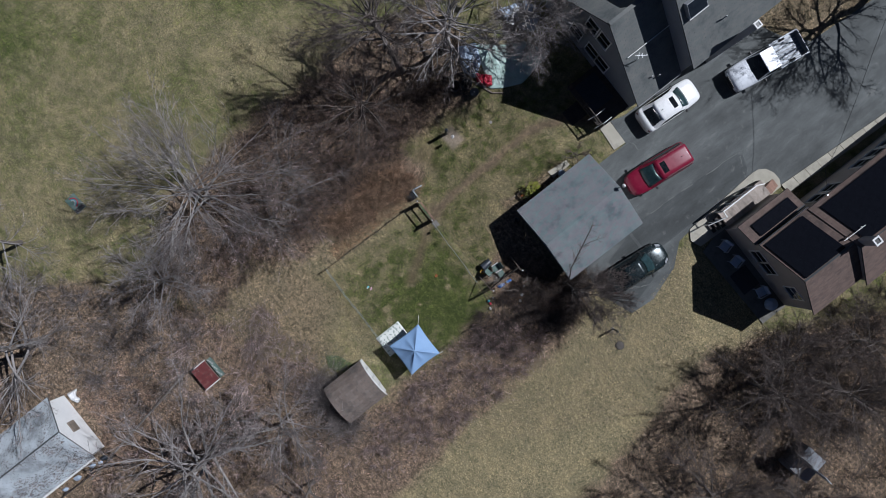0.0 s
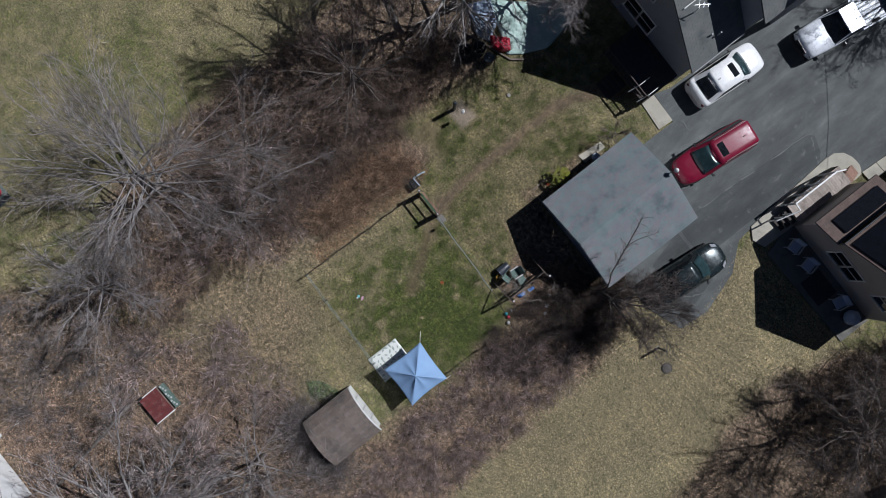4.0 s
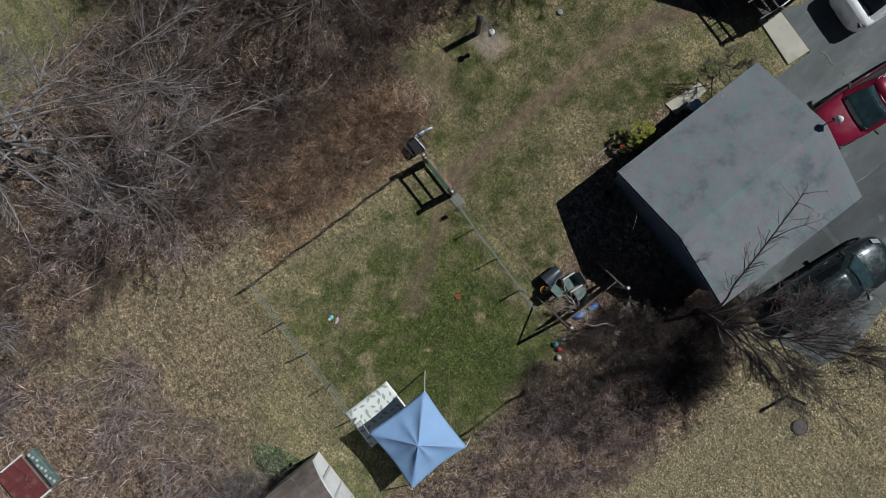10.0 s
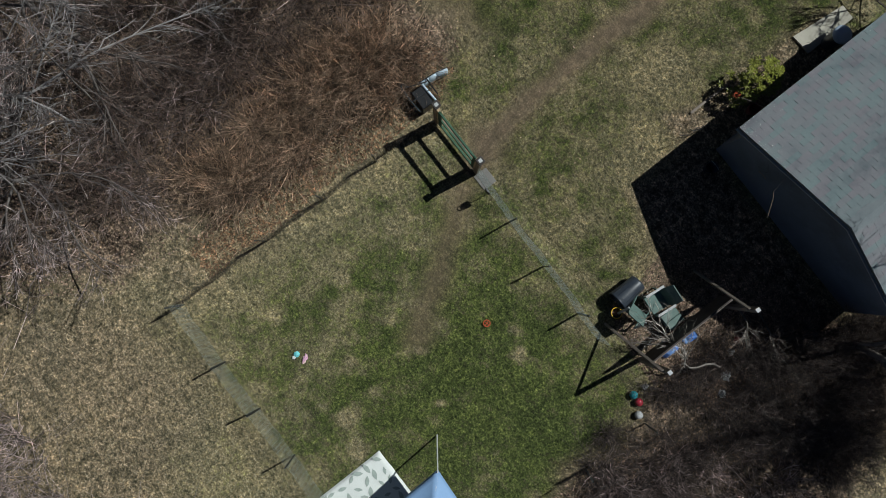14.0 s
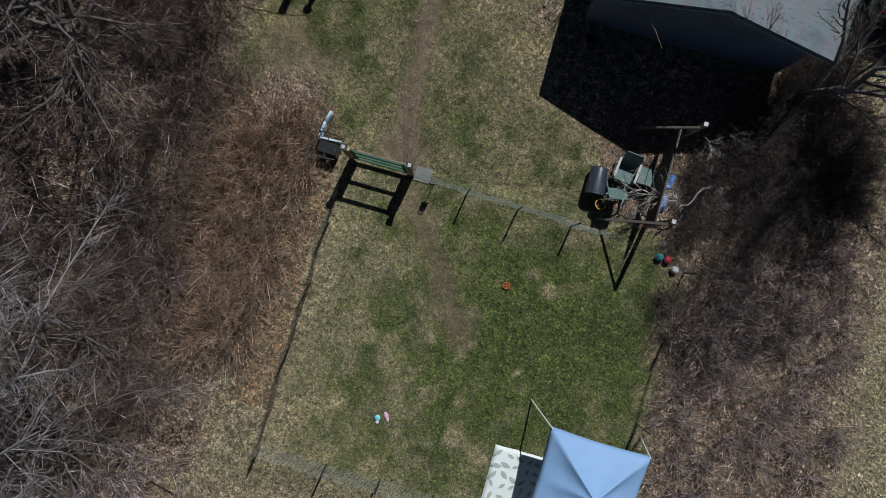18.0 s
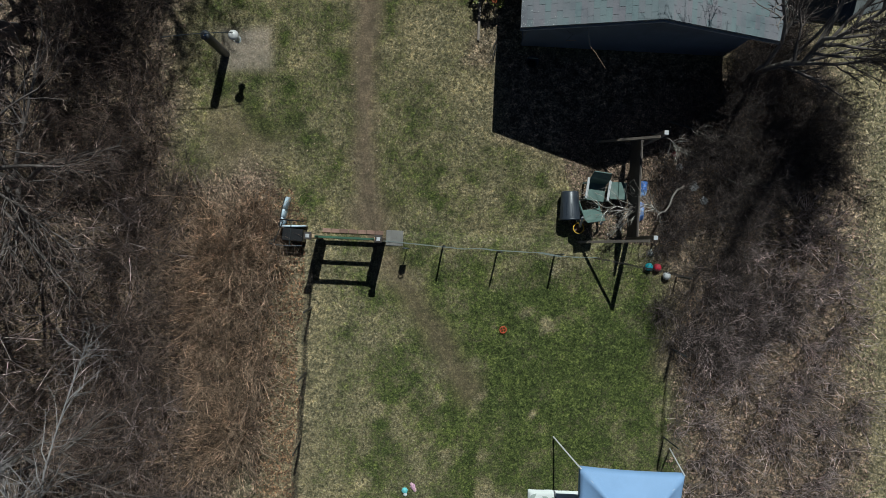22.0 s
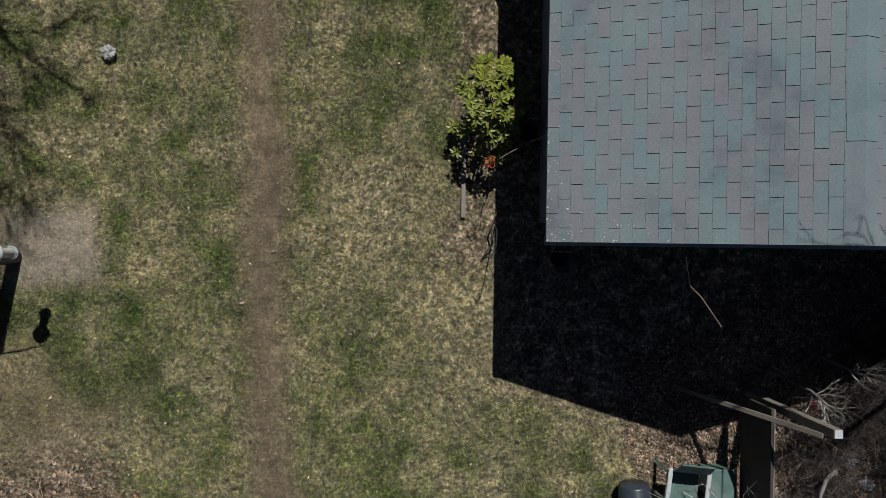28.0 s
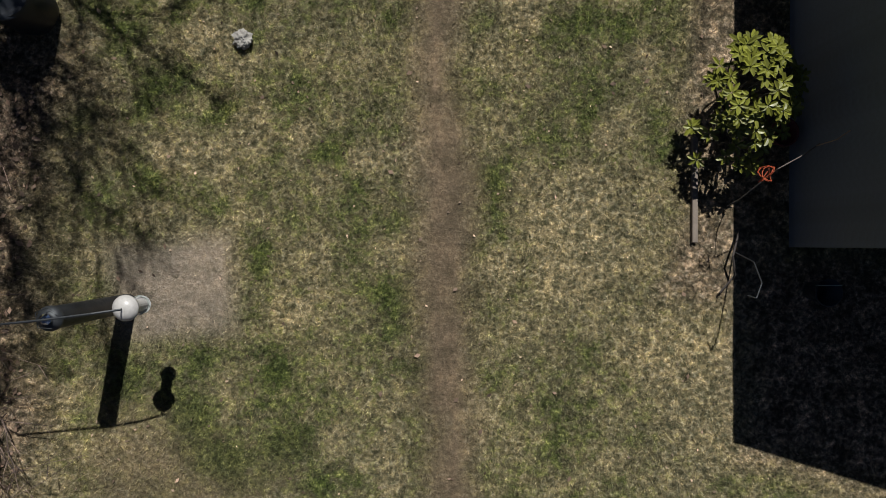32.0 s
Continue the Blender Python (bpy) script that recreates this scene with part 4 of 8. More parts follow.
part("gutter", tube((13.88, 15.1, 3.76), (13.88, 18.9, 3.76), 0.05), M["steel_dark"], brown)

deck = thing("deck", "narrow weathered plank deck with a white railing along the house", "deck")
for k in range(25):
    part("plank", box((11.4, 15.32 + k * 0.142, 0.82), (12.5, 15.32 + k * 0.142 + 0.132, 0.85)), M["wood_deck"], deck)
part("skirt", box((11.4, 15.32, 0.0), (11.43, 18.86, 0.8)), M["wood_dark"], deck)
for y in (15.32, 16.2, 17.1, 18.0):
    part("post", box((11.29, y, 0.0), (11.37, y + 0.08, 1.8)), M["white_paint"], deck)
part("top_rail", box((11.28, 15.3, 1.8), (11.36, 18.1, 1.85)), M["white_paint"], deck, "white top rail")
part("low_rail", box((11.3, 15.4, 0.98), (11.35, 18.0, 1.03)), M["white_paint"], deck)
for k in range(20):
    part("baluster", box((11.315, 15.45 + k * 0.13, 1.03), (11.34, 15.475 + k * 0.13, 1.8)), M["wood_grey"], deck)
part("end_rail", bar((11.32, 18.06, 1.82), (11.56, 18.55, 1.78), 0.06, 0.05), M["white_paint"], deck)
part("end_rail", bar((11.32, 15.33, 1.82), (11.76, 15.3, 1.82), 0.06, 0.05), M["white_paint"], deck)
part("stair_rail", bar((11.76, 15.3, 1.8), (11.56, 14.2, 1.25), 0.06, 0.05), M["white_paint"], deck, "white sloping stair rail")
for k in range(3):
    part("stair_post", box((11.54 + k * 0.06, 14.25 + k * 0.35, 0.1 + k * 0.2), (11.6 + k * 0.06, 14.31 + k * 0.35, 1.28 + k * 0.17)), M["white_paint"], deck)
for k in range(4):
    part("step", box((11.6, 15.02 - k * 0.28, 0.62 - k * 0.2), (12.4, 15.3 - k * 0.28, 0.66 - k * 0.2)), M["wood_dark"], deck)
    part("step", box((12.0, 18.88 + k * 0.25, 0.02), (12.6, 19.12 + k * 0.25, 0.68 - k * 0.18)), M["brick"], deck, "red brick step")

walkway = single("pavement", slab([(11.25, 13.4), (10.85, 18.9), (10.9, 19.5), (11.2, 19.95), (11.7, 20.2), (12.3, 20.25), (12.75, 20.0), (12.8, 19.0), (12.6, 13.3), (11.9, 13.0)], -0.1, 0.09), M["concrete"], "pale concrete apron and walk beside the deck", "pavement", kind="structure")
for k in range(9):
    part("paving_slab", slab([(12.68 + k * 0.055, 20.1 + k * 0.95), (13.42 + k * 0.04, 20.15 + k * 0.95), (13.46 + k * 0.04, 21.07 + k * 0.95), (12.735 + k * 0.055, 21.02 + k * 0.95)], -0.1, 0.1 + 0.004 * (k % 3)), M["concrete"], walkway)
step_slab = single("pavement", slab([(1.95, 12.85), (3.9, 12.7), (3.98, 13.6), (2.2, 13.65)], -0.1, 0.06), M["concrete"], "pale concrete path slab between lawn and drive", "path slab", kind="structure")
slab_w = single("pavement", slab([(2.3, 8.3), (2.85, 8.35), (2.85, 9.75), (2.45, 9.75)], -0.1, 0.05), M["concrete"], "pale concrete slab beside the garage wall", "path slab", kind="structure")

# ---------------------------------------------------------------- white-roofed house to the south-west
white_house = thing("house", "low house with a bright white gable and pale worn shingles", "house")
gable_wall(white_house, -26.6, 1, -5.95, -1.55, 1.95, -3.8, 3.1, M["membrane"])
side_wall(white_house, -5.95, -1, -40, -26.76, 1.95, M["white_paint"])
side_wall(white_house, -1.55, 1, -40, -26.76, 1.95, M["white_paint"])
roof_slope(white_house, -6.2, 1.9, -3.8, 3.25, -40, -26.45, M["roof_pale"], M["underlay"], 31)
roof_slope(white_house, -1.3, 1.9, -3.8, 3.25, -40, -26.45, M["roof_pale"], M["underlay"], 32)
part("gutter", box((-1.3, -40, 1.8), (-1.18, -26.5, 1.92)), M["white_paint"], white_house)
shutter = part("window", box((-4.15, -26.6, 1.0), (-3.4, -26.54, 1.75)), M["wood_grey"], white_house, "boarded wooden window in the white gable")
for k in range(5):
    part("slat", box((-4.1 + k * 0.14, -26.54, 1.04), (-3.99 + k * 0.14, -26.52, 1.71)), M["wood_grey"], shutter)
single("fallen_trunk", path_tube([(-2.05, -19.3, 0.35), (-1.5, -22.3, 0.3), (-1.0, -25.2, 0.25), (-0.35, -28.6, 0.1)], 0.09, 7, 0.06), M["bark"], "long straight fallen trunk beside the white gable", "log")


# ---------------------------------------------------------------- barn shed
def barn_shed():
    x0, x1, y0, y1 = 4.4, 7.25, -12.2, -9.2
    shed = thing("shed", "small barn shed with brown shingles and a white gable end", "shed")
    half = (x1 - x0) / 2
    prof = [((x0 + x1) / 2 + half * f, 1.5 + 0.72 * (1 - abs(f) ** 2.2)) for f in (-1, -0.86, -0.62, -0.34, 0, 0.34, 0.62, 0.86, 1)]
    for y, out in ((y1 - 0.12, 1), (y0 + 0.12, -1)):
        bm = bmesh.new()
        pts = [(x0 + 0.08, -0.05), (x1 - 0.08, -0.05), (x1 - 0.08, 1.42), (x1 - 0.5, 1.86), ((x0 + x1) / 2, 2.14), (x0 + 0.5, 1.86), (x0 + 0.08, 1.42)]
        a, b = [bm.verts.new((x, y, z)) for x, z in pts], [bm.verts.new((x, y - 0.1 * out, z)) for x, z in pts]
        bm.faces.new(a), bm.faces.new(b[::-1])
        for i in range(7):
            bm.faces.new((a[i], a[(i + 1) % 7], b[(i + 1) % 7], b[i]))
        part("gable_wall", bm, M["white_paint"], shed, "white painted board end wall")
    for x in (x0 + 0.08, x1 - 0.16):
        part("side_wall", box((x, y0 + 0.2, -0.05), (x + 0.08, y1 - 0.2, 1.3)), M["white_paint"], shed)
    door = part("door", box((5.1, y1 - 0.12, 0.1), (6.5, y1 - 0.08, 1.85)), M["white_paint"], shed, "white double door")
    for x in (5.1, 5.78, 6.42):
        part("trim", box((x, y1 - 0.08, 0.1), (x + 0.08, y1 - 0.06, 1.85)), M["pale_grey"], door)
    for (xa, za), (xb, zb) in zip(prof, prof[1:]):
        run = Vector((xb - xa, 0, zb - za))
        bm = bmesh.new()
        n = Vector((-run.z, 0, run.x)).normalized() * 0.05
        q = [(xa, za), (xb, zb), (xb - n.x, zb - n.z), (xa - n.x, za - n.z)]
        a, b = [bm.verts.new((x, y0, z)) for x, z in q], [bm.verts.new((x, y1, z)) for x, z in q]
        bm.faces.new(a), bm.faces.new(b[::-1])
        for i in range(4):
            bm.faces.new((a[i], a[(i + 1) % 4], b[(i + 1) % 4], b[i]))
        slope = part("roof_slope", bm, M["underlay"], shed)
        up = run.normalized()
        low = Vector((xa, y0, za))
        if run.z < 0:
            up, low = -up, Vector((xb, y0, zb))
        v, f = tab_field(low, (0, 1, 0), up, y1 - y0, run.length, 0.305, run.length / max(1, round(run.length / 0.14)) - 1e-4, seed=int(xa * 10))
        tagged(part("shingle_field", big_mesh("shingle_field", v, f, M["roof_shed_many"]), None, slope), kind="stuff")
    for (xa, za), (xb, zb) in zip(prof, prof[1:]):
        part("rake_board", bar((xa, y1 + 0.015, za - 0.03), (xb, y1 + 0.015, zb - 0.03), 0.1, 0.03), M["white_paint"], shed, "white rake trim")


M["roof_shed_many"] = two_tone("brown_shed_shingle_field", (0.15, 0.118, 0.1), (0.2, 0.165, 0.145), each=False)
barn_shed()


# ---------------------------------------------------------------- vehicles
def eased(stations, steps=4):
    """Stations joined by a smooth curve."""
    p = [Vector(v) for v in stations]
    out = []
    for i in range(len(p) - 1):
        a, b, c, d = p[max(i - 1, 0)], p[i], p[i + 1], p[min(i + 2, len(p) - 1)]
        for k in range(steps):
            t = k / steps
            out.append(0.5 * (2 * b + (c - a) * t + (2 * a - 5 * b + 4 * c - d) * t * t + (3 * b - a - 3 * c + d) * t ** 3))
    return out + [p[-1]]


def pane(point, n=7, m=4):
    """A curved sheet of glass over point(u, v), u in -1..1 and v in 0..1."""
    bm = bmesh.new()
    g = [[bm.verts.new(point(-1 + 2 * i / n, j / m)) for i in range(n + 1)] for j in range(m + 1)]
    for a, b in zip(g, g[1:]):
        for i in range(n):
            bm.faces.new((a[i], a[i + 1], b[i + 1], b[i]))
    ext = bmesh.ops.extrude_face_region(bm, geom=list(bm.faces))
    for v in ext["geom"]:
        if isinstance(v, bmesh.types.BMVert):
            v.co.z -= 0.008
    return bm


def hull(stations, low=0.22):
    """A car body skinned over stations of (x, half width, top)."""
    rows = []
    for x, w, z in eased(stations):
        ring_pts = [(-0.86 * w, low), (-0.98 * w, low + 0.12), (-w, 0.5 * (low + z) + 0.06), (-0.97 * w, z - 0.1), (-0.88 * w, z - 0.015), (-0.45 * w, z + 0.02), (0, z + 0.03)]
        loop = ring_pts + [(-y, zz) for y, zz in ring_pts[-2::-1]]
        rows.append([(x, y, zz) for y, zz in loop])
    return loft(rows)


def cabin(belt, top, zb, zr, wb, wr):
    """Glass house: belt and top are (rear x, front x)."""
    bm = bmesh.new()
    rows = []
    for f in (0.0, 0.3, 0.6, 0.85, 1.0):
        xr, xf = belt[0] + (top[0] - belt[0]) * f, belt[1] + (top[1] - belt[1]) * f
        w, z = wb + (wr - wb) * f ** 1.3, zb + (zr - zb) * f
        rows.append([bm.verts.new(p) for p in ((xr, -w * 0.86, z), (xr - 0.05, 0, z), (xr, w * 0.86, z), (xr + 0.15, w, z), (xf - 0.25, w, z), (xf - 0.02, w * 0.84, z), (xf + 0.07, 0, z), (xf - 0.02, -w * 0.84, z), (xf - 0.25, -w, z), (xr + 0.15, -w, z))])
    for a, b in zip(rows, rows[1:]):
        for i in range(10):
            bm.faces.new((a[i], a[(i + 1) % 10], b[(i + 1) % 10], b[i]))
    bm.faces.new(rows[-1])
    return bm


def wheel(car, x, y, r=0.33):
    s = 1 if y > 0 else -1
    w = part("wheel", ring([(r * 0.62, -0.1), (r * 0.93, -0.11), (r, -0.07), (r, 0.07), (r * 0.93, 0.11), (r * 0.62, 0.1)], 20, (x, y, r), pose(0, 0, 0, 90, 0, 0)), M["tyre"], car, "black tyre on an alloy rim", True)
    part("rim", ring([(0.0, 0.07), (0.06, 0.08), (r * 0.3, 0.05), (r * 0.62, 0.09), (r * 0.64, 0.0)], 20, (x, y, r), pose(0, 0, 0, -90 * s, 0, 0)), M["alu"], w, "", True)


def make_car(label, m, paint, L, W, stations, cab, roof_label="", extras=(), rear=0.8):
    """Body, glass, roof, pillars, wheels, lamps and mirrors; the front looks along +x."""
    car = thing("car", label, "car", m)
    part("body", hull(stations), paint, car, "", True)
    belt, top, zb, zr, wb, wr = cab
    part("glasshouse", cabin(belt, top, zb - 0.03, zr - 0.01, wb, wr), paint, car)
    rx0, rx1 = top
    mix = lambda a, b, f: a + (b - a) * f
    wide = lambda v: wb + (wr - wb) * v ** 1.3

    def front(u, v):
        v = 0.04 + 0.9 * v
        return (mix(belt[1], top[1], v) + 0.085 - 0.085 * u * u, u * 0.82 * wide(v), mix(zb, zr, v) + 0.012)

    def back(u, v):
        v = 0.1 + 0.8 * v
        return (mix(belt[0], top[0], v) - 0.06 + 0.04 * u * u, u * rear * wide(v), mix(zb, zr, v) + 0.012)

    part("windscreen", pane(front), M["screen"], car, "dark curved windscreen", True)
    part("rear_window", pane(back), M["glass"], car, "dark tinted rear window", True)
    for s in (-1, 1):
        def side(u, v):
            v = 0.08 + 0.8 * v
            return (mix(mix(belt[0], top[0], v) + 0.22, mix(belt[1], top[1], v) - 0.3, (u + 1) / 2), s * (wide(v) + 0.012), mix(zb, zr, v))
        part("side_window", pane(side), M["glass"], car, "dark side glass")
    rows = []
    for x, k in ((rx0 - 0.04, 0.86), (rx0 + 0.12, 0.98), ((rx0 + rx1) / 2, 1.02), (rx1 - 0.25, 1.0), (rx1 + 0.02, 0.88)):
        e = 0.0 if 0.9 < k else -0.02
        rows.append([(x, -wr * k, zr - 0.035 + e), (x, -wr * k * 0.96, zr + 0.01 + e), (x, -wr * 0.5, zr + 0.035 + e), (x, wr * 0.5, zr + 0.035 + e), (x, wr * k * 0.96, zr + 0.01 + e), (x, wr * k, zr - 0.035 + e)])
    roof = part("roof", loft(rows), paint, car, roof_label, True)
    for s in (-1, 1):
        part("middle_pillar", bar(((belt[0] + belt[1]) / 2, s * wb * 0.995, zb), ((top[0] + top[1]) / 2, s * wr * 0.99, zr), 0.03, 0.07), M["black_trim"], car)
        mir = part("mirror", loft([[(belt[1] - 0.42, s * (wb + 0.02), zb + 0.02), (belt[1] - 0.34, s * (wb + 0.02), zb + 0.02), (belt[1] - 0.34, s * (wb + 0.02), zb + 0.1), (belt[1] - 0.42, s * (wb + 0.02), zb + 0.1)], [(belt[1] - 0.5, s * (wb + 0.2), zb), (belt[1] - 0.38, s * (wb + 0.22), zb), (belt[1] - 0.38, s * (wb + 0.22), zb + 0.15), (belt[1] - 0.5, s * (wb + 0.2), zb + 0.15)]]), M["black_trim"], car, "black door mirror")
        part("headlamp", loft([[(L / 2 - 0.5, s * W * 0.33, 0.68), (L / 2 - 0.5, s * W * 0.43, 0.68), (L / 2 - 0.5, s * W * 0.43, 0.84), (L / 2 - 0.5, s * W * 0.33, 0.875)], [(L / 2 - 0.18, s * W * 0.24, 0.58), (L / 2 - 0.2, s * W * 0.335, 0.58), (L / 2 - 0.2, s * W * 0.335, 0.72), (L / 2 - 0.18, s * W * 0.24, 0.755)]]), M["lamp_clear"], car, "clear headlamp")
        part("tail_lamp", box((-L / 2 + 0.02, s * W * 0.36 - 0.1, 0.72), (-L / 2 + 0.12, s * W * 0.36 + 0.1, 0.9), 0.02), M["lamp_red"], car, "red tail lamp")
        part("door_handle", box((-0.2, s * W * 0.497 - 0.012, 0.86), (0.0, s * W * 0.497 + 0.012, 0.89)), M["black_trim"], car)
        part("rocker", box((-L * 0.28, s * W * 0.47 - 0.02, 0.2), (L * 0.28, s * W * 0.47 + 0.02, 0.32)), M["black_trim"], car)
        for x in (-L * 0.3, L * 0.305):
            wheel(car, x, s * (W / 2 - 0.12))
    for s in (-0.3, 0.25):
        part("wiper", bar((belt[1] + 0.02, s, zb + 0.03), (belt[1] - 0.12, s + 0.45, zb + 0.09), 0.02, 0.015), M["black_trim"], car)
    part("grille", box((L / 2 - 0.09, -W * 0.24, 0.42), (L / 2 - 0.03, W * 0.24, 0.62), 0.02), M["black_trim"], car)
    part("number_plate", box((-L / 2 - 0.005, -0.16, 0.62), (-L / 2 + 0.03, 0.16, 0.74)), M["pale_grey"], car, "plain plate")
    for kind, *v in extras:
        if kind == "sunroof":
            x0, x1, w = v
            part("sunroof", box((x0, -w, zr + 0.022), (x1, w, zr + 0.042), 0.008), M["glass"], roof, "dark glass sunroof")
        elif kind == "rails":
            for s in (-1, 1):
                part("roof_rail", bar((rx0 + 0.1, s * wr * 0.92, zr + 0.07), (rx1 - 0.3, s * wr * 0.92, zr + 0.07), 0.035), v[0], roof)
        elif kind == "fin":
            part("aerial", loft([[(v[0], -0.02, zr + 0.03), (v[0] + 0.16, -0.02, zr + 0.03), (v[0] + 0.16, 0.02, zr + 0.03), (v[0], 0.02, zr + 0.03)], [(v[0], -0.01, zr + 0.1), (v[0] + 0.03, -0.01, zr + 0.1), (v[0] + 0.03, 0.01, zr + 0.1), (v[0], 0.01, zr + 0.1)]]), M["black_trim"], roof)
        elif kind == "creases":
            for s in (-1, 1):
                part("hood_crease", bar((belt[1] + 0.08, s * W * 0.27, zb - 0.0), (L / 2 - 0.35, s * W * 0.2, v[0]), 0.03, 0.014), paint, car)
        elif kind == "badge":
            part("badge", box((L / 2 - 0.06, -0.06, 0.62), (L / 2 - 0.02, 0.06, 0.7), 0.01), M["chrome"], car, "plain chrome badge")
    return car


suv = [(-2.32, 0.5, 0.7), (-2.28, 0.70, 0.86), (-2.18, 0.83, 0.98), (-1.9, 0.905, 1.05), (-0.6, 0.92, 1.03), (0.9, 0.92, 1.02), (1.35, 0.9, 1.0), (1.8, 0.86, 0.93), (2.08, 0.78, 0.84), (2.24, 0.62, 0.72), (2.3, 0.42, 0.62)]
make_car("white crossover car with black sunroof and tinted rear glass, parked", pose(3.76, 17.2, 0.02, 0, 0, 86) @ Matrix.Diagonal((0.93, 0.99, 0.95, 1)), M["car_white"], 4.6, 1.84, suv, ((-1.95, 1.1), (-1.2, 0.35), 1.03, 1.58, 0.85, 0.72), "white roof", (("sunroof", -0.15, 0.2, 0.38), ("fin", -1.0), ("badge",)), 0.72)
van = [(-2.38, 0.55, 0.75), (-2.34, 0.76, 0.9), (-2.24, 0.87, 1.05), (-1.9, 0.93, 1.12), (-0.5, 0.94, 1.06), (1.0, 0.93, 1.03), (1.5, 0.9, 0.98), (1.95, 0.84, 0.88), (2.2, 0.74, 0.76), (2.36, 0.5, 0.64)]
make_car("dark red crossover car with a sunroof, parked facing the garage", pose(6.7, 14.0, 0.02, 0, 0, -96.5) @ Matrix.Scale(0.95, 4), M["car_red"], 4.72, 1.88, van, ((-2.28, 1.25), (-2.12, 0.35), 1.06, 1.68, 0.87, 0.74), "dark red roof", (("sunroof", -0.35, 0.05, 0.4), ("rails", M["black_trim"]), ("fin", -1.6), ("badge",)))
sedan = [(-2.2, 0.62, 0.78), (-2.1, 0.8, 0.92), (-1.6, 0.87, 0.96), (-0.4, 0.885, 0.92), (0.9, 0.88, 0.9), (1.3, 0.86, 0.88), (1.75, 0.8, 0.8), (2.02, 0.68, 0.72), (2.18, 0.44, 0.62)]
make_car("dark grey-green compact car with a glossy bonnet, parked under twigs", pose(10.98, 8.95, 0.02, 0, 0, 84), M["car_dark"], 4.38, 1.77, sedan, ((-1.75, 0.95), (-1.0, 0.2), 0.92, 1.43, 0.78, 0.57), "dark roof", (("creases", 0.8), ("badge",)))


def pickup(m):
    paint = M["truck_white"]
    truck = thing("pickup_truck", "white pickup truck with an open bed, parked on the drive", "truck", m)
    part("cab_body", hull([(-0.55, 0.9, 1.12), (0.9, 0.95, 1.14), (1.3, 0.95, 1.13), (1.9, 0.93, 1.1), (2.5, 0.88, 1.03), (2.7, 0.78, 0.92), (2.8, 0.55, 0.75)], 0.35), paint, truck, "", True)
    part("glasshouse", cabin((-0.5, 1.35), (-0.25, 0.6), 1.1, 1.78, 0.88, 0.72), M["glass"], truck, "dark cab glass")
    part("roof", box((-0.35, -0.74, 1.76), (0.65, 0.74, 1.82), 0.025), paint, truck, "pale roof with worn sheen")
    for s in (-1, 1):
        part("pillar", bar((1.25, s * 0.84, 1.12), (0.58, s * 0.7, 1.78), 0.06), paint, truck)
        part("pillar", bar((-0.45, s * 0.84, 1.12), (-0.28, s * 0.7, 1.78), 0.08), paint, truck)
        part("bed_side", box((-2.8, s * 0.9 - 0.06, 0.45), (-0.55, s * 0.9 + 0.06, 1.12), 0.02), M["truck_bed"], truck)
        part("mirror", box((0.85, s * 1.05 - 0.1, 1.15), (0.95, s * 1.05 + 0.1, 1.4), 0.02), M["black_trim"], truck)
        part("headlamp", box((2.58, s * 0.68 - 0.13, 0.72), (2.72, s * 0.68 + 0.13, 0.9), 0.02), M["lamp_clear"], truck)
        part("tail_lamp", box((-2.84, s * 0.86 - 0.06, 0.75), (-2.79, s * 0.86 + 0.06, 1.05)), M["lamp_red"], truck)
        for x in (-1.75, 1.8):
            wheel(truck, x, s * 0.82, 0.38)
    part("bed_floor", box((-2.75, -0.85, 0.6), (-0.55, 0.85, 0.66)), M["truck_bed"], truck, "scuffed grey bed floor, darkened for the branch shade")
    part("headboard", box((-0.6, -0.86, 0.6), (-0.54, 0.86, 1.12)), paint, truck)
    part("tailgate", box((-2.82, -0.86, 0.5), (-2.76, 0.86, 1.1), 0.015), M["truck_bed"], truck)
    for k in range(7):
        part("bed_rib", box((-2.7, -0.75 + k * 0.24, 0.66), (-0.62, -0.67 + k * 0.24, 0.675)), M["grey_paint"], truck)
    part("bumper", box((2.7, -0.85, 0.42), (2.88, 0.85, 0.62), 0.04), M["black_trim"], truck)
    part("grille", box((2.72, -0.45, 0.62), (2.82, 0.45, 0.86), 0.02), M["black_trim"], truck)
    return truck


pickup(pose(5.47, 23.95, 0.02, 0, 0, -98) @ Matrix.Scale(0.96, 4))


# ---------------------------------------------------------------- branches
def prisms(p0, p1, r0, r1, sides=3, shown=None):
    """Tapered prisms between pairs of points, as arrays of corners and quads; fine twigs leave out the lowest face."""
    d = p1 - p0
    d = d / (np.linalg.norm(d, axis=1, keepdims=True) + 1e-9)
    ref = np.where(np.abs(d[:, 2:3]) > 0.9, np.array([[1.0, 0, 0]]), np.array([[0, 0, 1.0]]))
    u = np.cross(d, ref)
    u = u / (np.linalg.norm(u, axis=1, keepdims=True) + 1e-9)
    v = np.cross(d, u)
    ring_a, ring_b = [], []
    for k in range(sides):
        c, s = math.cos(k / sides * math.tau), math.sin(k / sides * math.tau)
        o = c * u + s * v
        ring_a.append(p0 + o * r0[:, None])
        ring_b.append(p1 + o * r1[:, None])
    verts = np.stack(ring_a + ring_b, 1).reshape(-1, 3)
    base = np.arange(len(p0))[:, None] * (2 * sides)
    quads = np.concatenate([np.stack([base[:, 0] + k, base[:, 0] + (k + 1) % sides, base[:, 0] + sides + (k + 1) % sides, base[:, 0] + sides + k], 1) for k in range(shown or sides)])
    return verts, quads


def unit(v):
    return v / (np.linalg.norm(v, axis=-1, keepdims=True) + 1e-9)


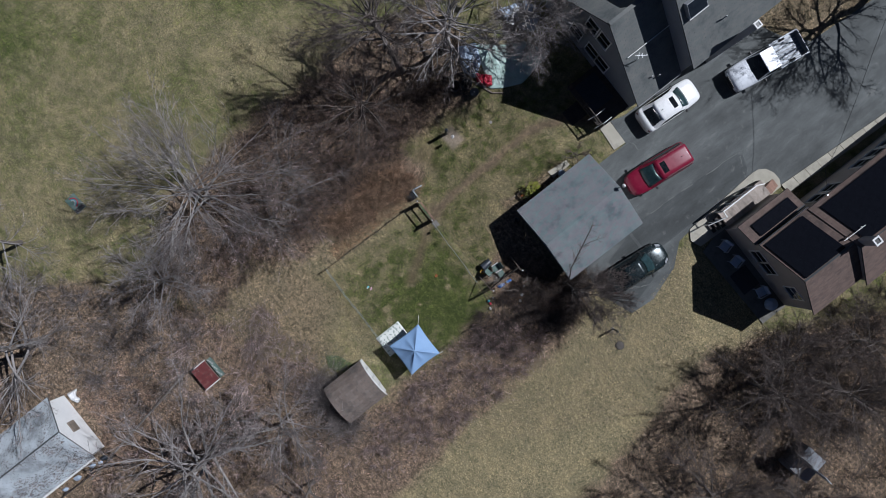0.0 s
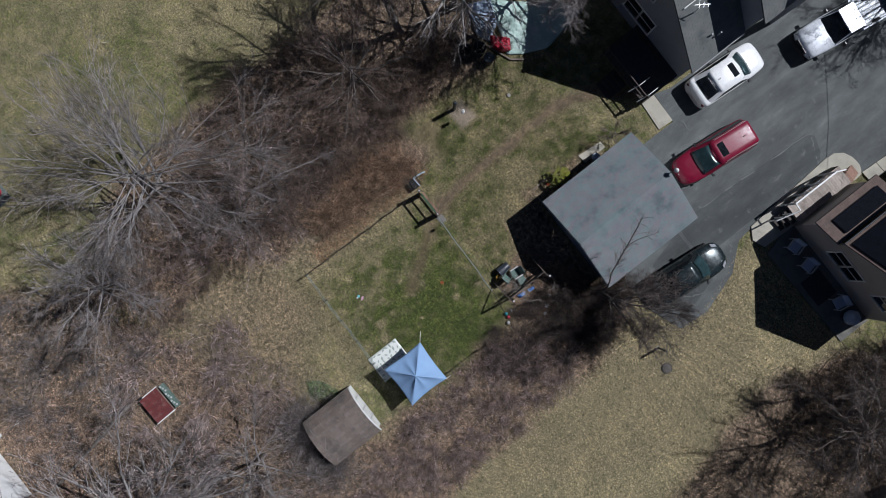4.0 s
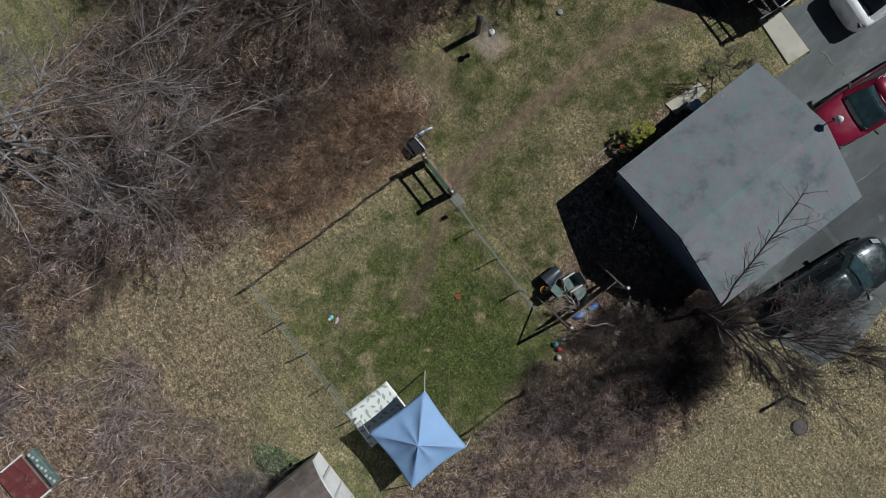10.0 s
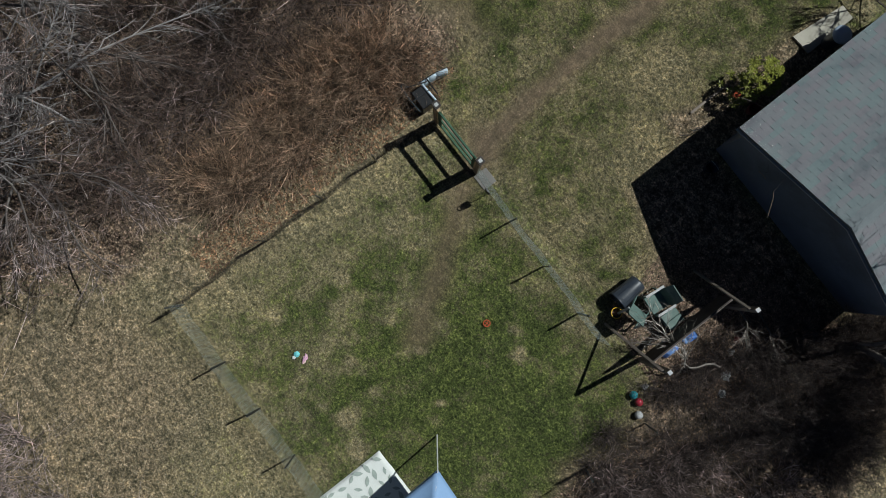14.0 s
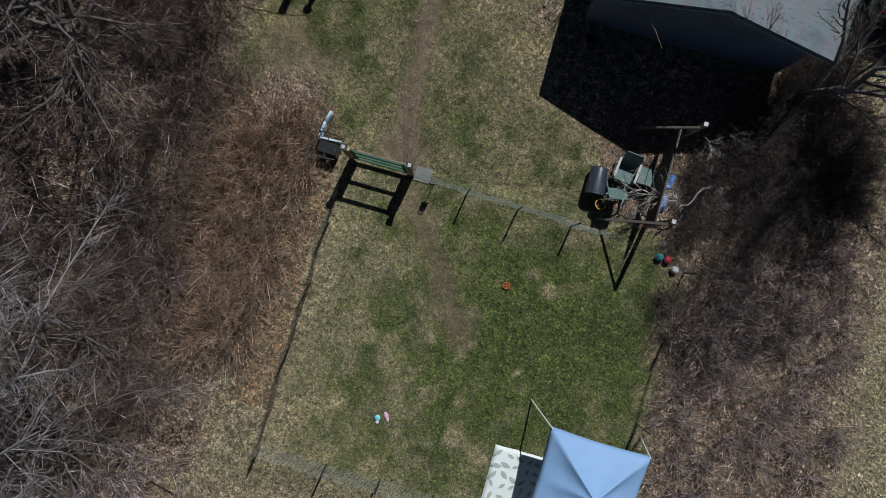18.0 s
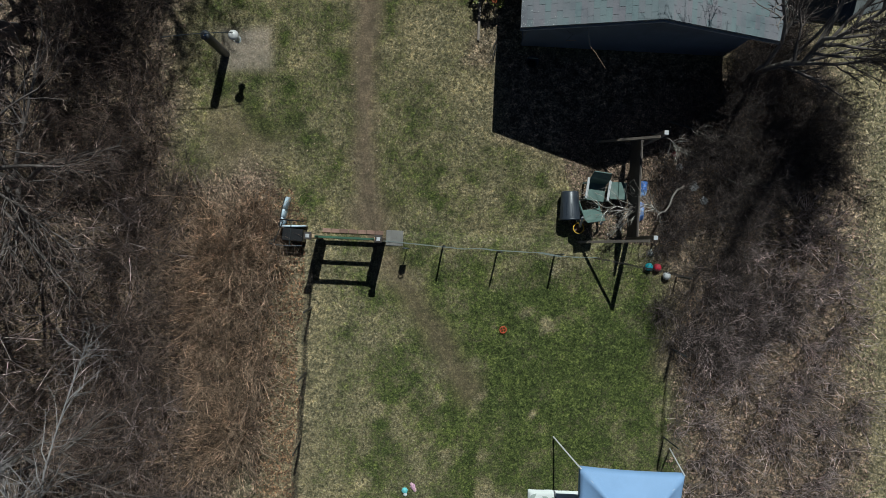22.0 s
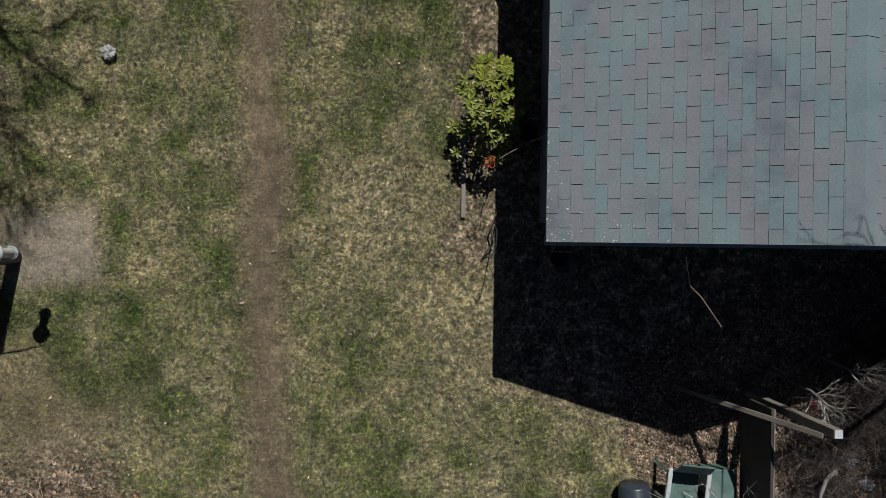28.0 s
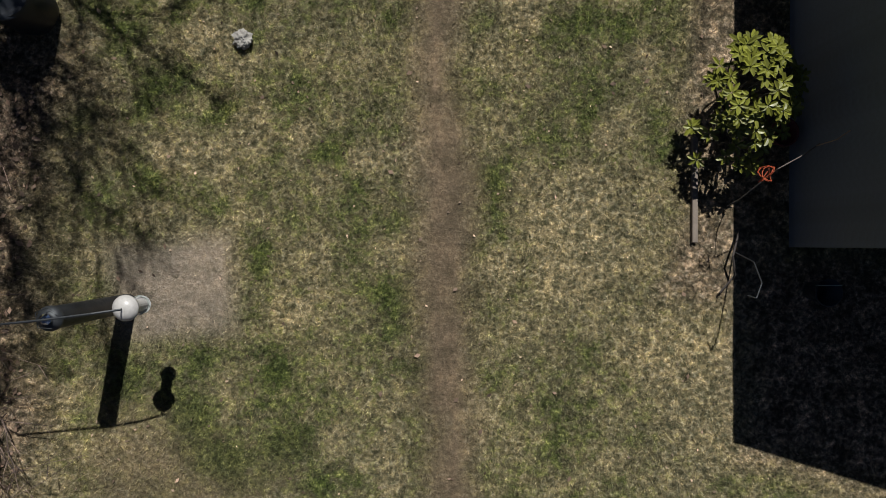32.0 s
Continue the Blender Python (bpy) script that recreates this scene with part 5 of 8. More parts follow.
def grow(rng, start, way, length, radius, segs, wander, lift, taper=0.35):
    """Curved shoots, all at once: (n, segs + 1, 3) points and radii."""
    n = len(start)
    pts, rad = [start], [radius]
    d = unit(way)
    for k in range(segs):
        d = unit(d + rng.normal(0, wander, (n, 3)) + np.array([0, 0, 1.0]) * lift)
        pts.append(pts[-1] + d * (length / segs)[:, None])
        rad.append(radius * (1 - (1 - taper) * (k + 1) / segs))
    return np.stack(pts, 1), np.stack(rad, 1)


def segments(pts, rad):
    return pts[:, :-1].reshape(-1, 3), pts[:, 1:].reshape(-1, 3), rad[:, :-1].ravel(), rad[:, 1:].ravel()


def sprout(rng, pts, rad, count, angle, ratio, lo=0.25, thin=0.55):
    """Starts of side shoots along given shoots."""
    n, k, _ = pts.shape
    total = np.linalg.norm(np.diff(pts, axis=1), axis=2).sum(1)
    which = np.repeat(np.arange(n), count)
    f = rng.uniform(lo, 1.0, len(which)) * (k - 1)
    i = np.minimum(f.astype(int), k - 2)
    g = (f - i)[:, None]
    p = pts[which, i] * (1 - g) + pts[which, i + 1] * g
    r = (rad[which, i] * (1 - g[:, 0]) + rad[which, i + 1] * g[:, 0]) * thin
    d = unit(pts[which, i + 1] - pts[which, i])
    side = unit(np.cross(d, rng.normal(0, 1, (len(which), 3))))
    a = np.radians(rng.normal(angle, 12, len(which)))[:, None]
    way = d * np.cos(a) + side * np.sin(a)
    length = total[which] * ratio * rng.uniform(0.6, 1.2, len(which)) * (1.15 - 0.5 * f / (k - 1))
    return p, way, length, r


def bare_tree(name, label, x, y, height, spread, seed, twigs=None, shift=(0, 0), limbs=15, dense=1.0, trunk_r=None, clear=0.22, thin=1.0, low=-0.35):
    """A leafless tree: a tapered trunk, and a round crown of limbs, branches and twigs."""
    rng = np.random.default_rng(seed)
    tree = thing(name, label, "tree", Matrix.Translation((x, y, -0.05)))
    r = trunk_r or height * 0.016
    top = np.array([shift[0] * 0.7, shift[1] * 0.7, height * 0.66])
    n = 8
    f = np.linspace(0, 1, n + 1)[:, None]
    pts = (f ** 1.25 * top * np.array([1, 1, 0]) + f * top * np.array([0, 0, 1]) + np.sin(f * math.pi) * rng.normal(0, 0.12, (n + 1, 3)) * np.array([1, 1, 0]))[None]
    rad = (r * (1 - 0.72 * f[:, 0]))[None]
    line = np.concatenate([[[0, 0, -0.1]], pts[0, :1] + [[0, 0, 0.35]], pts[0, 1:]])
    part("trunk", skin(line, [r * 1.7, r * 1.05, *rad[0, 1:]]), M["bark"], tree, "grey furrowed trunk", True)
    k = np.arange(limbs)
    g = np.clip(clear / 0.66 + (1 - clear / 0.66) * (k / limbs) ** 0.8, 0, 0.97) * n
    i = np.minimum(g.astype(int), n - 1)
    p = pts[0, i] * (1 - (g - i))[:, None] + pts[0, i + 1] * (g - i)[:, None]
    rr = (rad[0, i] * 0.5 + 0.012)
    az = k * 2.39996 + rng.normal(0, 0.3, limbs)
    el = np.arcsin(np.clip(low + (1 - low) * (k + 0.5) / limbs, -1, 0.98))
    zc = height * 0.5
    reach = rng.uniform(0.75, 1.08, limbs)
    goal = np.stack([shift[0] + spread * np.cos(el) * np.cos(az) * reach, shift[1] + spread * np.cos(el) * np.sin(az) * reach, zc + (height - zc) * np.sin(el) * reach], 1)
    w = goal - p
    l = np.linalg.norm(w, axis=1)
    b1, r1 = grow(rng, p, w + np.array([0, 0, 1.0]) * (l * 0.12)[:, None], l, rr, 8, 0.085, -0.012, 0.2)
    b2s = sprout(rng, b1, r1, 11, 33, 0.4, 0.22)
    b2, r2 = grow(rng, b2s[0], b2s[1], b2s[2], np.maximum(b2s[3], 0.015 * thin), 4, 0.13, 0.03, 0.45)
    b3s = sprout(rng, b2, r2, max(3, int(6 * dense)), 31, 0.58, 0.15)
    b3, r3 = grow(rng, b3s[0], b3s[1], b3s[2], np.maximum(b3s[3], 0.0085 * thin), 3, 0.13, 0.03, 0.6)
    b4s = sprout(rng, b3, r3, max(3, int(3.2 * dense)), 34, 0.66)
    b4, r4 = grow(rng, b4s[0], b4s[1], b4s[2], np.maximum(b4s[3] * 0.85, 0.0056 * thin), 1, 0.1, 0.03, 0.6)
    def joined(sets):
        vs, qs, off = [], [], 0
        for bp, br, sides, shown in sets:
            v, q = prisms(*segments(bp, br), sides=sides, shown=shown)
            vs.append(v), qs.append(q + off)
            off += len(v)
        return np.concatenate(vs), np.concatenate(qs)
    twigs = twigs or M["twig_grey"]
    limb_mat = M["limb_grey"] if twigs == M["twig_grey"] else M["limb_dark"]
    part("bough", big_mesh("bough", *joined([(b1, r1, 6, 6), (b2, r2, 4, 4)]), limb_mat, True), None, tree, "bare forking limbs")
    part("crown", big_mesh("crown", *joined([(b3, r3, 3, 3), (b4, r4, 3, 2)]), twigs), None, tree, "fine bare twigs")
    return tree


def scatter(rng, poly, count, wobble=0.0):
    xs, ys = [p[0] for p in poly], [p[1] for p in poly]
    out = np.zeros((0, 2))
    while len(out) < count:
        p = np.stack([rng.uniform(min(xs), max(xs), count * 2), rng.uniform(min(ys), max(ys), count * 2)], 1)
        d = inside(p[:, 0], p[:, 1], poly)
        if wobble:
            d = d + (fractal(p[:, 0], p[:, 1], 1.5, 77) - 0.5) * wobble
        out = np.concatenate([out, p[d > 0]])
    return out[:count]


def thicket(name, label, poly, clumps, canes, length, material, seed, arch=-0.12, spread=0.9, sub=3, r=0.008, tilt=None, wander=0.12):
    """Brush: clumps of arching canes with side twigs, in one mesh."""
    rng = np.random.default_rng(seed)
    c = scatter(rng, poly, clumps, 1.2)
    n = clumps * canes
    which = np.repeat(np.arange(clumps), canes)
    size = rng.uniform(0.45, 1.3, clumps)
    start = np.zeros((n, 3))
    start[:, :2] = c[which] + rng.normal(0, 0.09, (n, 2))
    a = rng.uniform(0, math.tau, n)
    s = rng.uniform(0.15, 1.0, n) * spread
    way = np.stack([np.cos(a) * s, np.sin(a) * s, np.ones(n)], 1)
    if tilt:
        way[:, 0] += tilt[0]
        way[:, 1] += tilt[1]
    l = length * size[which] * rng.uniform(0.5, 1.25, n)
    b1, r1 = grow(rng, start, way, l, r * rng.uniform(0.6, 1.3, n), 4, wander * 1.7, arch * 1.2, 0.35)
    b1[:, :, 2] = np.maximum(b1[:, :, 2], 0.03)
    clear_of = np.hypot(start[:, 0] + 1.1, start[:, 1] + 18.0) > 1.5
    b1, r1 = b1[clear_of], r1[clear_of]
    b2s = sprout(rng, b1, r1, sub, 42, 0.4, 0.2)
    b2, r2 = grow(rng, b2s[0], b2s[1], b2s[2], np.maximum(b2s[3] * 0.9, 0.0034), 2, wander * 2.2, arch * 0.4, 0.5)
    b2[:, :, 2] = np.maximum(b2[:, :, 2], 0.02)
    v1, q1 = prisms(*segments(b1, r1), shown=2)
    v2, q2 = prisms(*segments(b2, r2), shown=2)
    ob = new(name, big_mesh(name, np.concatenate([v1, v2]), np.concatenate([q1, q2 + len(v1)]), material))
    return tagged(ob, label, "brush", kind="stuff")


# large trees, the nearest woods first
GREY, DARK = M["twig_grey"], M["twig_brown"]
bare_tree("tree", "broad bare grey tree spreading over the west thicket", -10.2, -10.4, 8.5, 6.6, 101, GREY, limbs=38, dense=1.3, clear=0.1, trunk_r=0.1, thin=0.75)
bare_tree("tree", "bare tree with thick pale limbs at the wood's corner", -9.7, -25.3, 9, 5.4, 102, GREY, limbs=15, trunk_r=0.24)
bare_tree("tree", "bare many-limbed tree south of the shed", 3.2, -20.6, 9.5, 6.0, 103, GREY, limbs=20, dense=1.2, clear=0.14, trunk_r=0.24)
bare_tree("tree", "low bushy bare tree north of the west thicket", -8.5, 1.1, 5.6, 3.7, 104, M["twig_rose"], limbs=22, dense=1.3, clear=0.05, trunk_r=0.12, thin=0.8)
bare_tree("tree", "tall bare tree casting a fan of shade on the field", -9.1, 4.7, 13.0, 4.0, 119, DARK, shift=(-2.5, -0.4), limbs=26, dense=1.4, clear=0.34, trunk_r=0.22, low=-0.5, thin=0.95)
bare_tree("tree", "big bare tree beside the tarpaulins", -8.4, 8.0, 10.5, 4.6, 105, GREY, limbs=20, dense=1.2, trunk_r=0.22, clear=0.15)
bare_tree("tree", "bare tree over the tarpaulins and bins", -6.6, 12.4, 9.8, 3.0, 118, GREY, shift=(1.5, 0.0), limbs=24, dense=1.5, trunk_r=0.13, clear=0.2, thin=1.05)
bare_tree("tree", "bare tree in the west thicket", -8.2, -5.4, 6.4, 4.0, 106, M["twig_rose"], limbs=16, clear=0.08, dense=1.1, trunk_r=0.075, thin=0.65)
bare_tree("tree", "low bare tree at the west wood's edge", -6.0, -8.2, 4.6, 3.4, 120, M["twig_pink"], limbs=16, clear=0.05, trunk_r=0.055, thin=0.6)
bare_tree("tree", "bare tree at the south wood's edge", -7.4, -15.6, 6.5, 3.8, 107, GREY, limbs=15)
bare_tree("tree", "bare tree in the southern wood", 9.0, -17.0, 6.5, 4.2, 108, DARK, limbs=15)
bare_tree("tree", "slim bare tree behind the barn shed", 4.6, -15.4, 6, 3.4, 121, GREY, limbs=14, clear=0.1)
bare_tree("tree", "bare tree north of the worn board hut", 2.4, -18.0, 5.5, 3.2, 122, M["twig_pink"], limbs=14, clear=0.1)
bare_tree("tree", "bare dark tree beyond the meadow", 21.8, 10.2, 8, 3.8, 109, DARK, trunk_r=0.09, limbs=22, dense=1.2, clear=0.2)
bare_tree("tree", "bare dark tree beyond the meadow", 24.9, 3.4, 8, 4.2, 110, DARK, trunk_r=0.09, limbs=22, dense=1.2, clear=0.2)
bare_tree("tree", "bare tree behind the taupe house", 25.0, 14.0, 8, 4.4, 111, DARK, trunk_r=0.09, limbs=18)
bare_tree("tree", "bare dark tree in the eastern brush", 28.5, 7.5, 7.5, 4.0, 123, DARK, trunk_r=0.09, limbs=18)
bare_tree("tree", "low dark bare tree at the brush's edge behind the taupe house", 21.4, 12.6, 6.0, 3.2, 126, DARK, trunk_r=0.08, limbs=20, dense=1.2, clear=0.05, low=-0.6)
bare_tree("tree", "low dark bare tree at the brush's edge behind the taupe house", 23.6, 17.4, 6.5, 3.4, 127, DARK, trunk_r=0.08, limbs=20, dense=1.2, clear=0.05, low=-0.6)
bare_tree("tree", "broad bare street tree casting shade on the drive", 6.6, 34.3, 15, 4.6, 112, GREY, shift=(1.0, 0.0), limbs=19, trunk_r=0.3, dense=1.4, clear=0.36, low=-0.5, thin=1.1)
bare_tree("tree", "small bare sapling at the garage's corner by the slab", 2.62, 10.35, 2.3, 1.0, 124, M["twig_rose"], limbs=9, dense=0.8, trunk_r=0.022, thin=0.6, clear=0.08)
bare_tree("tree", "slender bare tree leaning from the garage corner over the car", 8.9, 4.5, 7.0, 2.1, 113, DARK, thin=0.75, shift=(1.9, 1.2), limbs=24, dense=1.4, trunk_r=0.08, clear=0.06, low=-0.55)
bare_tree("tree", "bare tree by the south-west house", -8.4, -31, 7.5, 4.0, 114, GREY, limbs=14)
bare_tree("tree", "bare tree far in the west field", -15.8, -22.5, 8.5, 4.8, 115, GREY, limbs=14)
bare_tree("tree", "bare tree behind the dark house", -9.5, 13.0, 8.5, 4.2, 116, GREY, limbs=14)

# brush
thicket("thicket", "tan arching canes along the fence", [(-4.3, -5.8), (-2.9, -5.2), (-2.5, -2.5), (-2.4, 0.3), (-3.0, 0.8), (-4.3, 0.9), (-4.4, -2)], 170, 27, 1.15, M["twig_tan"], 201, arch=-0.14, spread=1.0, r=0.007, wander=0.1, sub=2)
thicket("thicket", "dark bramble along the west wood's edge", [(-6.5, 3.0), (-4.6, 1.6), (-4.2, -2), (-4.0, -7), (-5.6, -8), (-6.8, -3)], 170, 16, 1.3, M["twig_rose"], 209, arch=-0.12, r=0.0065, sub=3)
thicket("thicket", "grey brown brush in the west wood", [(-9.5, 1.5), (-6.0, 2.0), (-5.2, -2), (-4.6, -7.5), (-4.4, -11.5), (-3.4, -14.5), (-8, -17), (-10, -12), (-9.8, -3)], 300, 14, 1.5, M["twig_rose"], 202, arch=-0.07, r=0.008, wander=0.09, sub=3)
thicket("thicket", "pale rose grey stems standing over the west brush", [(-9.5, 1.5), (-5.6, 1.0), (-4.6, -7.5), (-4.0, -12.5), (-8, -17), (-10, -12), (-9.8, -3)], 70, 5, 2.4, M["twig_pink"], 222, arch=-0.05, r=0.013, wander=0.16, sub=5)
thicket("thicket", "brown brush below the west trees", [(-8.5, 6.5), (-5.6, 6.4), (-5.3, 3.0), (-6, 0.6), (-8.5, 1)], 120, 12, 1.5, M["twig_rose"], 203, r=0.007)
thicket("thicket", "rose brown brush east of the yard", [(7.7, -8.5), (7.6, -1.5), (8.3, 0.6), (11.0, 1.8), (12.0, -2), (12.2, -8.5), (9.5, -13)], 200, 30, 0.95, M["twig_pink"], 204, arch=-0.03, spread=1.15, r=0.0068, wander=0.09, sub=2)
thicket("thicket", "rose brown brush in the southern wood", [(7.6, -12), (11.5, -10), (12.6, -20), (8, -30), (0, -30), (0, -22), (-6, -18), (-3, -15), (2, -13.4), (4, -12.8)], 260, 16, 1.35, M["twig_pink"], 205, sub=2, arch=-0.05, spread=1.15, r=0.0105, wander=0.13)
thicket("thicket", "grey brush around the south-west house", [(-8.5, -18), (-4, -15.6), (-1, -20), (-1.5, -24.5), (-7, -25.5), (-14, -25), (-15, -34), (-20, -30)], 220, 14, 1.5, M["twig_grey"], 206, sub=2, r=0.0105, wander=0.13)
thicket("thicket", "dark brush beyond the meadow", [(21.5, -4), (19.8, 4.8), (19.5, 9), (21, 13.0), (26, 17), (34, 16), (34, -4)], 260, 18, 2.0, DARK, 207, sub=2, r=0.011, wander=0.12)
thicket("thicket", "dense dark brush behind the taupe house", [(19.4, 9.5), (20.2, 14.4), (20.6, 17.5), (22.5, 22), (28, 24), (30, 15), (24, 8)], 210, 18, 1.9, DARK, 233, sub=2, r=0.013, wander=0.12, spread=1.2)
thicket("thicket", "low dark bramble along the yard's north-east corner", [(6.9, -1.6), (7.3, 0.3), (9.5, 1.0), (10.8, -1.2), (8.6, -2.6)], 90, 20, 0.9, DARK, 234, arch=-0.1, r=0.006)
thicket("thicket", "brown brush at the field's edge under the broad tree", [(-12.6, -9), (-9.5, -9), (-9.3, 0.5), (-11.5, 2.5), (-12.8, -2)], 120, 12, 1.5, M["twig_rose"], 235, sub=3, r=0.008, wander=0.13)
thicket("thicket", "brush behind the garage", [(7.6, 3.4), (8.6, 4.6), (11.2, 5.0), (11.4, 2.6), (9, 1.0), (8.0, 0.8)], 190, 22, 1.0, DARK, 208, arch=-0.1, r=0.005)
thicket("thicket", "low dark bramble behind the old chairs", [(6.7, 0.1), (7.5, -0.1), (8.1, 1.2), (8.0, 2.9), (7.1, 3.0), (6.8, 1.8)], 70, 18, 0.7, DARK, 211, arch=-0.12, r=0.005)
thicket("thicket", "dark brush at the garage corner", [(8.5, 4.2), (9.7, 4.3), (10.2, 5.6), (9.6, 6.2), (8.75, 5.6)], 46, 22, 1.1, DARK, 210, arch=-0.08, r=0.005)


thicket("thicket", "grey bramble grown over the barn shed's far end", [(3.6, -13.4), (7.6, -13.2), (7.9, -11.6), (6.6, -12.0), (5.0, -11.9), (3.9, -11.0), (3.5, -12)], 60, 18, 2.6, M["twig_grey"], 231, arch=-0.1, r=0.008, wander=0.13, sub=3)
thicket("thicket", "bare stems standing over the grass west of the barn shed", [(-3, -14.5), (0.5, -15.2), (3.6, -13.0), (3.4, -11.4), (0.5, -12.2), (-2.5, -12)], 55, 12, 1.9, M["twig_pink"], 232, arch=-0.06, r=0.008, wander=0.13, sub=3)
M["leaf_ivy"] = twig_material("ivy_leaves", (0.02, 0.03, 0.012), (0.085, 0.115, 0.045), 0.5)
M["leaf_tan"] = twig_material("tan_leaves", (0.13, 0.10, 0.058), (0.25, 0.2, 0.125))


def flakes(name, label, poly, count, size, material, seed, category, wobble=1.0):
    """Fallen leaves: small bent quads lying at all angles."""
    rng = np.random.default_rng(seed)
    p = scatter(rng, poly, count, wobble)
    a, t = rng.uniform(0, math.tau, count), rng.uniform(-0.6, 0.6, (count, 2))
    s = size * rng.uniform(0.5, 1.3, count)
    u = np.stack([np.cos(a), np.sin(a), t[:, 0]], 1) * s[:, None]
    v = np.stack([-np.sin(a), np.cos(a), t[:, 1]], 1) * s[:, None] * 0.6
    o = np.concatenate([p, (ground_height(p[:, 0], p[:, 1]) + 0.02)[:, None]], 1)
    verts = np.stack([o - u, o - v * 0.9, o + u, o + v], 1).reshape(-1, 3)
    ob = new(name, big_mesh(name, verts, np.arange(count * 4).reshape(-1, 4), material))
    return tagged(ob, label, category, kind="stuff")


flakes("fallen_leaves", "brown fallen leaves under the west brush", WOOD_WEST, 22000, 0.036, M["leaf_litter"], 301, "leaves")
flakes("fallen_leaves", "brown fallen leaves under the south brush", [(-9, -17), (-3, -15), (4, -12.5), (7.5, -12.3), (7.6, -1), (12, 2.3), (12.6, -6), (13, -26), (-4, -26)], 44000, 0.042, M["leaf_litter"], 302, "leaves")
flakes("fallen_leaves", "brown fallen leaves behind the garage", [(4.4, 3.2), (4.7, 0.6), (7.2, 0.3), (11, 3), (11, 4.8), (8.5, 4.7)], 24000, 0.023, M["leaf_litter"], 303, "leaves", 0.4)
flakes("fallen_leaves", "tan fallen leaves on the meadow edge", [(11.9, 2.4), (11.5, 5.8), (13.6, 8), (11.6, 13), (16, 9.6), (18.8, 9), (19.5, 4), (16, -3), (13, -8)], 16000, 0.034, M["leaf_tan"], 304, "leaves")
flakes("fallen_leaves", "a few pale leaves on the lawn", [(-4.5, 1), (-5, 8), (-2, 11), (2, 11), (2.6, 4), (4.5, 1)], 500, 0.018, M["twig_tan"], 305, "leaves")


flakes("fallen_leaves", "curled brown leaves scattered on the lawn", [(-5, 2), (-5.2, 8.5), (-2, 10), (2.2, 10), (2.4, 4), (1, 1)], 110, 0.034, M["leaf_litter"], 306, "leaves")

flakes("fallen_leaves", "rust brown leaves between the tan canes and the fence", [(-2.7, -6.5), (-1.85, -6.5), (-1.72, -2), (-1.75, 0.6), (-2.5, 1.3), (-3.0, 0.9)], 4200, 0.03, M["leaf_rust"], 309, "leaves", 0.7)
flakes("ivy", "low green ivy beside the barn shed", [(2.9, -11.0), (3.6, -10.4), (4.6, -9.9), (4.5, -10.6), (3.6, -11.4)], 1500, 0.045, M["leaf_ivy"], 307, "ivy", 0.8)
flakes("fallen_leaves", "rust brown leaves heaped beside the white gable", [(-1.4, -26.4), (-5.6, -26.0), (-5.2, -22.5), (-1.5, -21.5), (0.4, -24.5), (0.2, -29)], 9000, 0.05, M["leaf_litter"], 308, "leaves", 1.5)

# ---------------------------------------------------------------- grass
def grass(name, label, poly, count, length, width, seed):
    rng = np.random.default_rng(seed)
    p = scatter(rng, poly, count)
    g, d, l = cover_at(p[:, 0], p[:, 1])
    keep = rng.random(count) > np.clip(d * 1.02 + l * 0.9, 0, 0.985)
    p, g, d, l = p[keep], g[keep], d[keep], l[keep]
    n = len(p)
    a, s = rng.uniform(0, math.tau, n), rng.uniform(0.3, 1.6, n)
    way = unit(np.stack([np.cos(a) * s, np.sin(a) * s, np.full(n, 0.7)], 1))
    side = unit(np.cross(way, np.array([0, 0, 1.0])))
    h = length * rng.uniform(0.5, 1.3, n) * (0.75 + 0.6 * g)
    o = np.concatenate([p, (ground_height(p[:, 0], p[:, 1]) - 0.003)[:, None]], 1)
    w = width * rng.uniform(0.6, 1.3, n)
    tip = o + way * h[:, None]
    verts = np.stack([o - side * w[:, None], o + side * w[:, None], tip], 1).reshape(-1, 3)
    me = big_mesh(name, verts, np.arange(n * 3).reshape(-1, 3), M["blades"])
    put_cover(me, np.repeat(p, 3, 0))
    return tagged(new(name, me), label, "grass", kind="stuff")


LAWN_NEAR = [(-6.2, 1.2), (-6.2, 9.3), (2.4, 9.6), (2.6, 4.8), (2.7, 2.9), (4.6, 2.3), (4.6, 0.4), (-2.4, 0.4)]
grass("grass", "short mixed lawn grass, green and straw", LAWN_NEAR, 300000, 0.065, 0.0042, 401)
grass("grass", "green lawn grass in the fenced yard", [(-1.7, 0.3), (7.3, 0.2), (7.3, -7.4), (-1.7, -7.5)], 130000, 0.06, 0.0045, 402)
grass("grass", "rough grass round the yard", [(-2.7, 1.5), (-1.7, 0), (-1.7, -7.5), (4.4, -7.5), (4.3, -12), (0, -14.8), (-3, -14), (-2.8, -8)], 40000, 0.07, 0.005, 403)
grass("grass", "rough lawn grass behind the dark house", [(-5, 9.3), (2.4, 9.6), (3.9, 11.5), (3.8, 12.6), (-1, 12.5), (-4, 12)], 30000, 0.06, 0.0045, 404)

